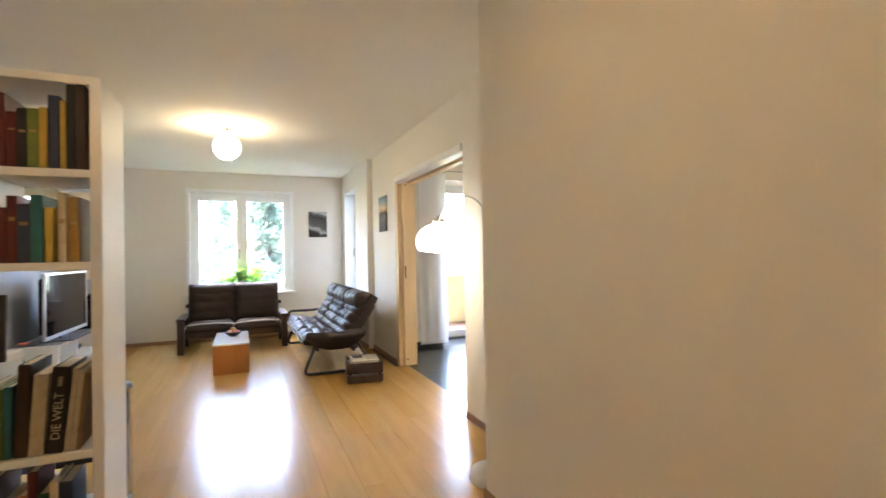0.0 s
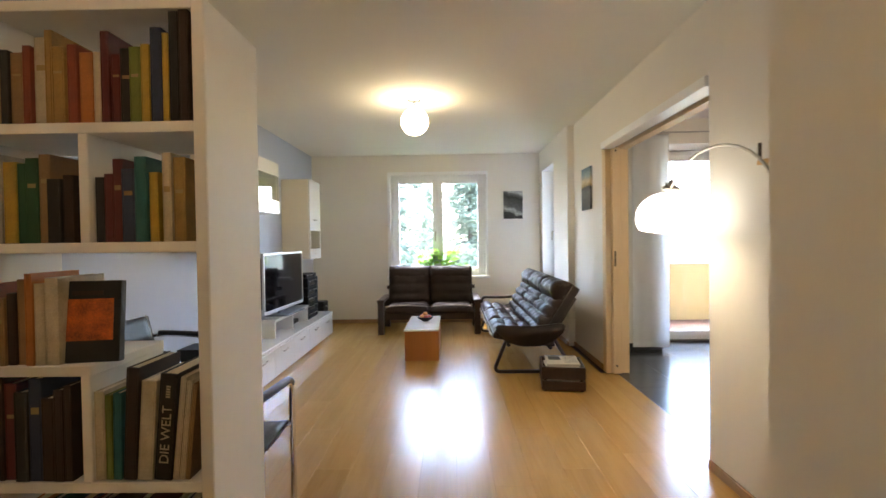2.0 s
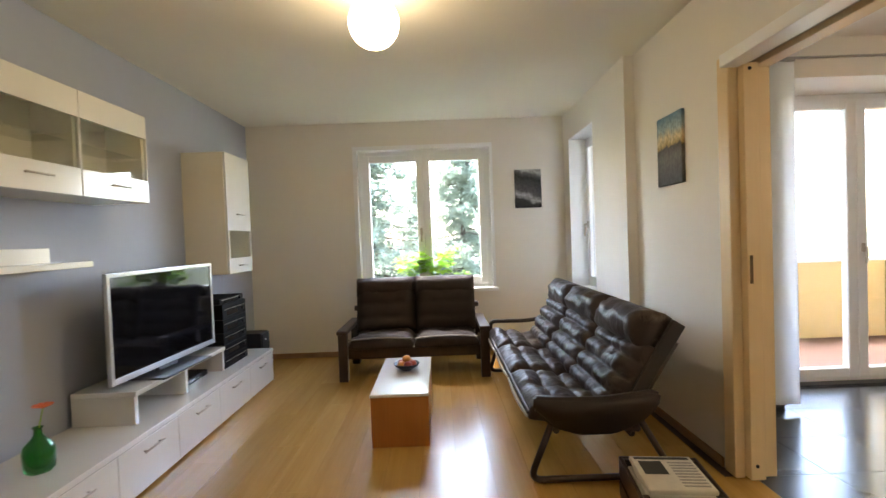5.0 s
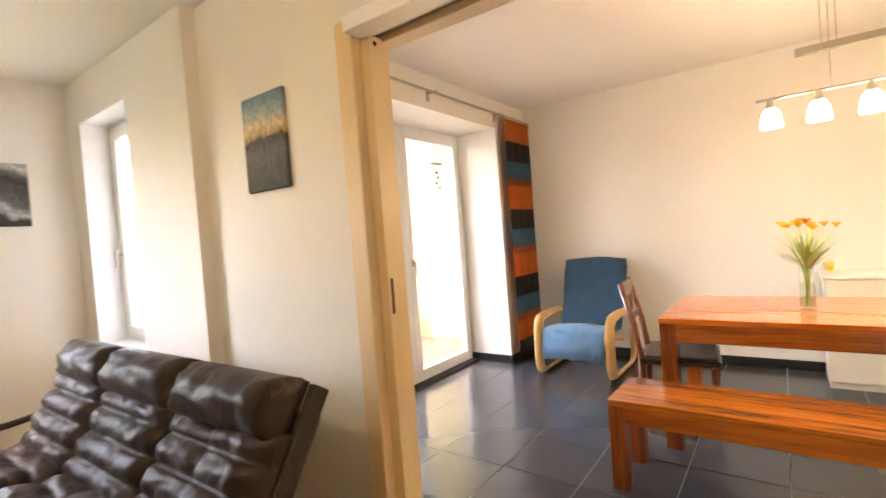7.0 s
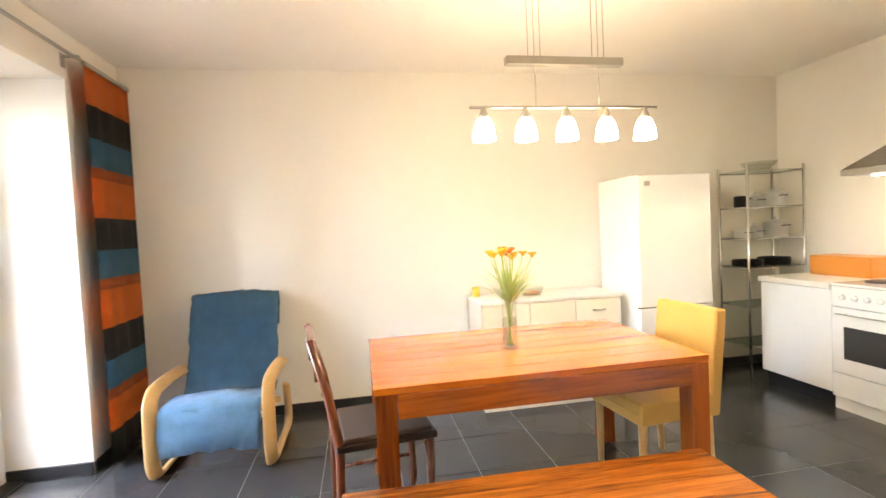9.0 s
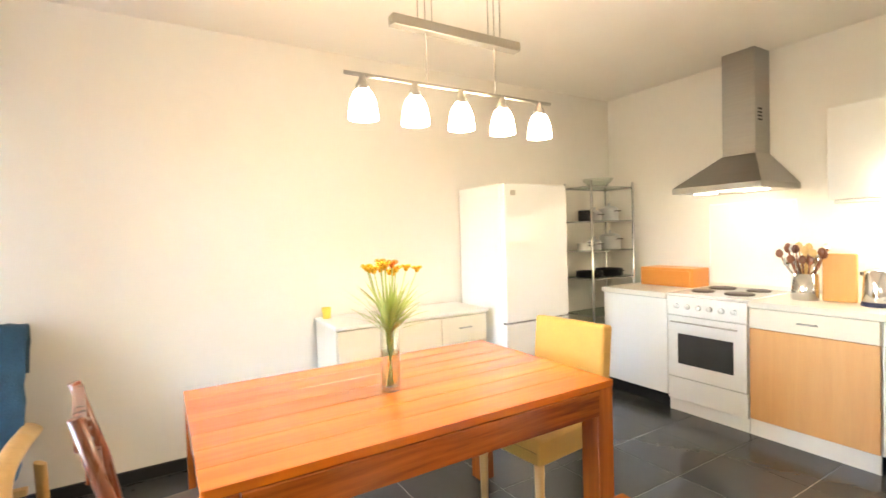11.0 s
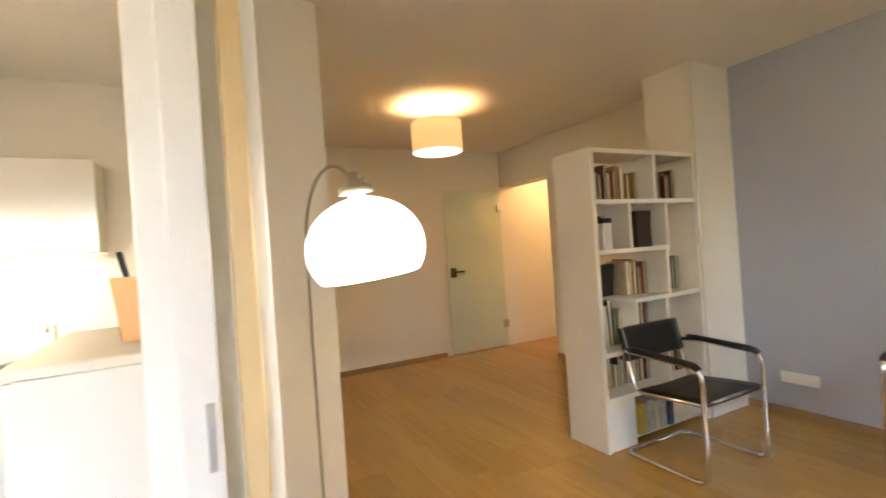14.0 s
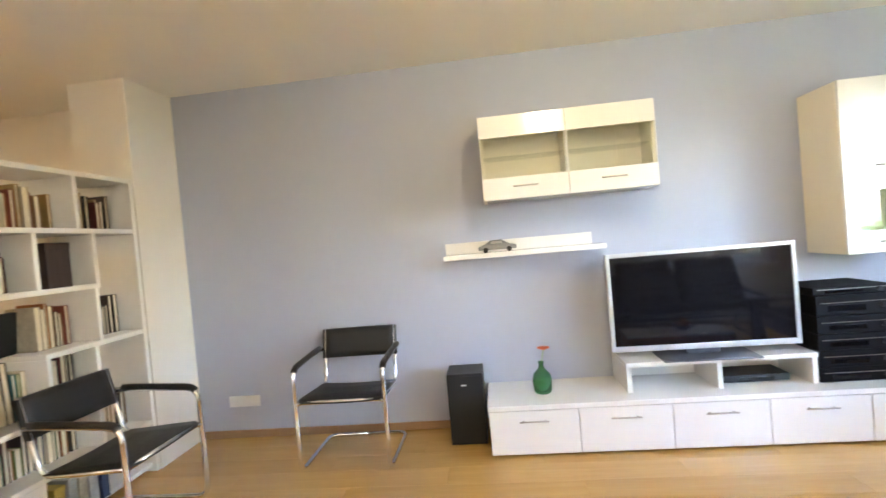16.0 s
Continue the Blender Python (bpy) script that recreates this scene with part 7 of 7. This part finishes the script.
def spruce(place, height, radius, seed, words):
    ob = thing("spruce_tree", place, words, "tree")
    rng = random.Random(seed)
    part("trunk", tube([(0, 0, 0), (0.05, 0, height * 0.5), (0, 0.03, height)], [0.20, 0.11, 0.02], 10), M_BARK, ob)
    limbs, verts, faces = [], [], []
    z = height * 0.12
    while z < height * 0.97:
        n = rng.randint(3, 5)
        a0 = rng.uniform(0, math.tau)
        reach = radius * (1 - z / height) ** 0.75
        for k in range(n):
            a = a0 + k * math.tau / n + rng.uniform(-0.35, 0.35)
            l = reach * rng.uniform(0.4, 1.15)
            d = Vector((math.cos(a), math.sin(a), 0))
            p0 = Vector((0, 0, z + rng.uniform(-0.15, 0.15)))
            p1 = p0 + d * l * 0.6 + Vector((0, 0, -0.10 * l))
            p2 = p0 + d * l + Vector((0, 0, -0.12 * l + rng.uniform(-0.1, 0.15)))
            limbs.append((p0, p1, p2))
            for j in range(int(5 + l * 11)):
                t = rng.uniform(0.2, 1.05)
                q = p0.lerp(p1, t / 0.6) if t < 0.6 else p1.lerp(p2, (t - 0.6) / 0.4)
                c = q + Vector((rng.gauss(0, 0.12), rng.gauss(0, 0.12), rng.uniform(-0.22, 0.02)))
                for i in range(12):
                    o = c + Vector((rng.gauss(0, 0.09), rng.gauss(0, 0.09), rng.gauss(-0.03, 0.07)))
                    u = (d * rng.uniform(-0.2, 1) + Vector((rng.uniform(-1, 1), rng.uniform(-1, 1), rng.uniform(-1.1, 0.3)))).normalized() * rng.uniform(0.05, 0.12)
                    v = u.cross(Vector((rng.uniform(-1, 1), rng.uniform(-1, 1), rng.uniform(-1, 1)))).normalized() * rng.uniform(0.015, 0.04)
                    b = len(verts)
                    verts += [o - u, o + v, o + u, o - v]
                    faces += [(b, b + 1, b + 2, b + 3)]
        z += rng.uniform(0.16, 0.27)
    part("branch_work", join(*[tube(list(p), [0.03, 0.02, 0.006], 5) for p in limbs]), M_BARK, ob)
    me = bpy.data.meshes.new("crown")
    me.from_pydata([tuple(v) for v in verts], [], faces)
    me.materials.append(M_NEEDLE)
    crown = new("crown", me)
    crown.parent = ob


def broadleaf(place, height, radius, seed, words):
    ob = thing("broadleaf_tree", place, words, "tree")
    rng = random.Random(seed)
    part("trunk", tube([(0, 0, 0), (0.1, 0.05, height * 0.35), (0.0, 0.1, height * 0.6)], [0.22, 0.15, 0.08], 10), M_BARK, ob)
    limbs, verts, faces = [], [], []
    for k in range(26):
        a, z = rng.uniform(0, math.tau), height * rng.uniform(0.3, 0.62)
        l = radius * rng.uniform(0.6, 1.0)
        tip = Vector((math.cos(a) * l, math.sin(a) * l, z + rng.uniform(0.1, 0.42) * height * (1.1 - l / radius * 0.5)))
        p0 = Vector((0.03, 0.05, z))
        mid = p0.lerp(tip, 0.5) + Vector((0, 0, 0.2))
        limbs.append((p0, mid, tip))
        for c in range(7):
            cc = mid.lerp(tip, rng.uniform(0.0, 1.15)) + Vector((rng.gauss(0, 0.35), rng.gauss(0, 0.35), rng.gauss(0, 0.3)))
            for j in range(26):
                q = cc + Vector((rng.gauss(0, 0.22), rng.gauss(0, 0.22), rng.gauss(0, 0.18)))
                u = Vector((rng.uniform(-1, 1), rng.uniform(-1, 1), rng.uniform(-0.6, 0.6))).normalized() * rng.uniform(0.05, 0.10)
                v = u.cross(Vector((rng.uniform(-1, 1), rng.uniform(-1, 1), 1))).normalized() * 0.035
                b = len(verts)
                verts += [q - u, q + v, q + u, q - v]
                faces += [(b, b + 1, b + 2, b + 3)]
    part("branch_work", join(*[tube(list(p), [0.05, 0.03, 0.008], 5) for p in limbs]), M_BARK, ob)
    me = bpy.data.meshes.new("crown")
    me.from_pydata([tuple(v) for v in verts], [], faces)
    me.materials.append(M_FOLIAGE)
    crown = new("crown", me)
    crown.parent = ob


spruce((-2.0, 15.0, -6), 13.5, 3.4, 5, "tall dark green spruce tree outside the window")
spruce((0.75, 17.5, -6), 11.0, 3.3, 8, "dark green spruce tree outside the window")
spruce((-0.75, 21.0, -6), 10.2, 2.2, 31, "pale green spruce tree further off in the garden")
broadleaf((-5.5, 20.0, -6), 9.5, 3.4, 3, "leafy green tree in the garden")
broadleaf((3.2, 21.0, -6), 6.4, 3.0, 13, "leafy green tree beyond the balcony")
broadleaf((9.0, 22.0, -6), 7.0, 3.4, 17, "leafy green tree beyond the balcony")
broadleaf((6.0, 26.0, -6), 7.5, 3.6, 23, "leafy green tree beyond the balcony")


# ---------------------------------------------------------------- floor boards and tiles
def shared_box(name, sx, sy, sz, bev, material):
    bm = bx(0, sx, 0, sy, -sz, 0)
    bmesh.ops.bevel(bm, geom=[e for e in bm.edges if all(v.co.z > -1e-6 for v in e.verts)], offset=bev, segments=1, affect="EDGES")
    me = bpy.data.meshes.new(name)
    bm.to_mesh(me)
    bm.free()
    me.materials.append(material)
    return me


PW, PL = 0.194, 1.285
plank_cache = {}


def plank(x0, x1, y0, y1):
    key = (round(x1 - x0, 3), round(y1 - y0, 3))
    if key not in plank_cache:
        plank_cache[key] = shared_box("plank", key[0] - 0.0007, key[1] - 0.0007, 0.0098, 0.0006, M_LAMINATE)
    ob = new("plank", plank_cache[key])
    ob.parent = floor
    ob.location = (x0, y0, 0)


def lay_planks(x0, x1, y0, y1, shift):
    i = 0
    x = x0
    while x < x1 - 0.01:
        w = min(PW, x1 - x)
        y = y0 - ((i * 0.43 + shift) % 1.0) * PL
        while y < y1:
            a, b = max(y, y0), min(y + PL, y1)
            if b - a > 0.004:
                plank(x, x + w, a, b)
            y += PL
        x += w
        i += 1


lay_planks(WX, 1.454, 2.12, WY, 0.1)
lay_planks(1.454, 1.598, OY0, OY1, 0.6)
lay_planks(-2.05, 1.02, -0.8, 2.12, 0.1)
lay_planks(-3.4, -2.05, -0.8, 0.4, 0.3)

TS, GAP = 0.425, 0.004
tile_mesh = shared_box("tile", TS - GAP, TS - GAP, 0.009, 0.0006, M_TILE)
tile_cache = {}
tx = 3.265 - 4 * TS
while tx < FX:
    ty = 5.075 - 11 * TS
    while ty < NY + 0.36:
        a0, a1, b0, b1 = max(tx, 1.602), min(tx + TS - GAP, FX), max(ty, SY), min(ty + TS - GAP, NY if tx + TS < BAL[0] or tx > BAL[1] - 0.1 else NY + 0.36)
        if a1 - a0 > 0.006 and b1 - b0 > 0.006:
            key = (round(a1 - a0, 3), round(b1 - b0, 3))
            if key not in tile_cache:
                tile_cache[key] = shared_box("tile", key[0], key[1], 0.009, 0.0006, M_TILE)
            t_ob = new("tile", tile_cache[key])
            t_ob.parent = tile_floor
            t_ob.location = (a0, b0, 0)
        ty += TS
    tx += TS
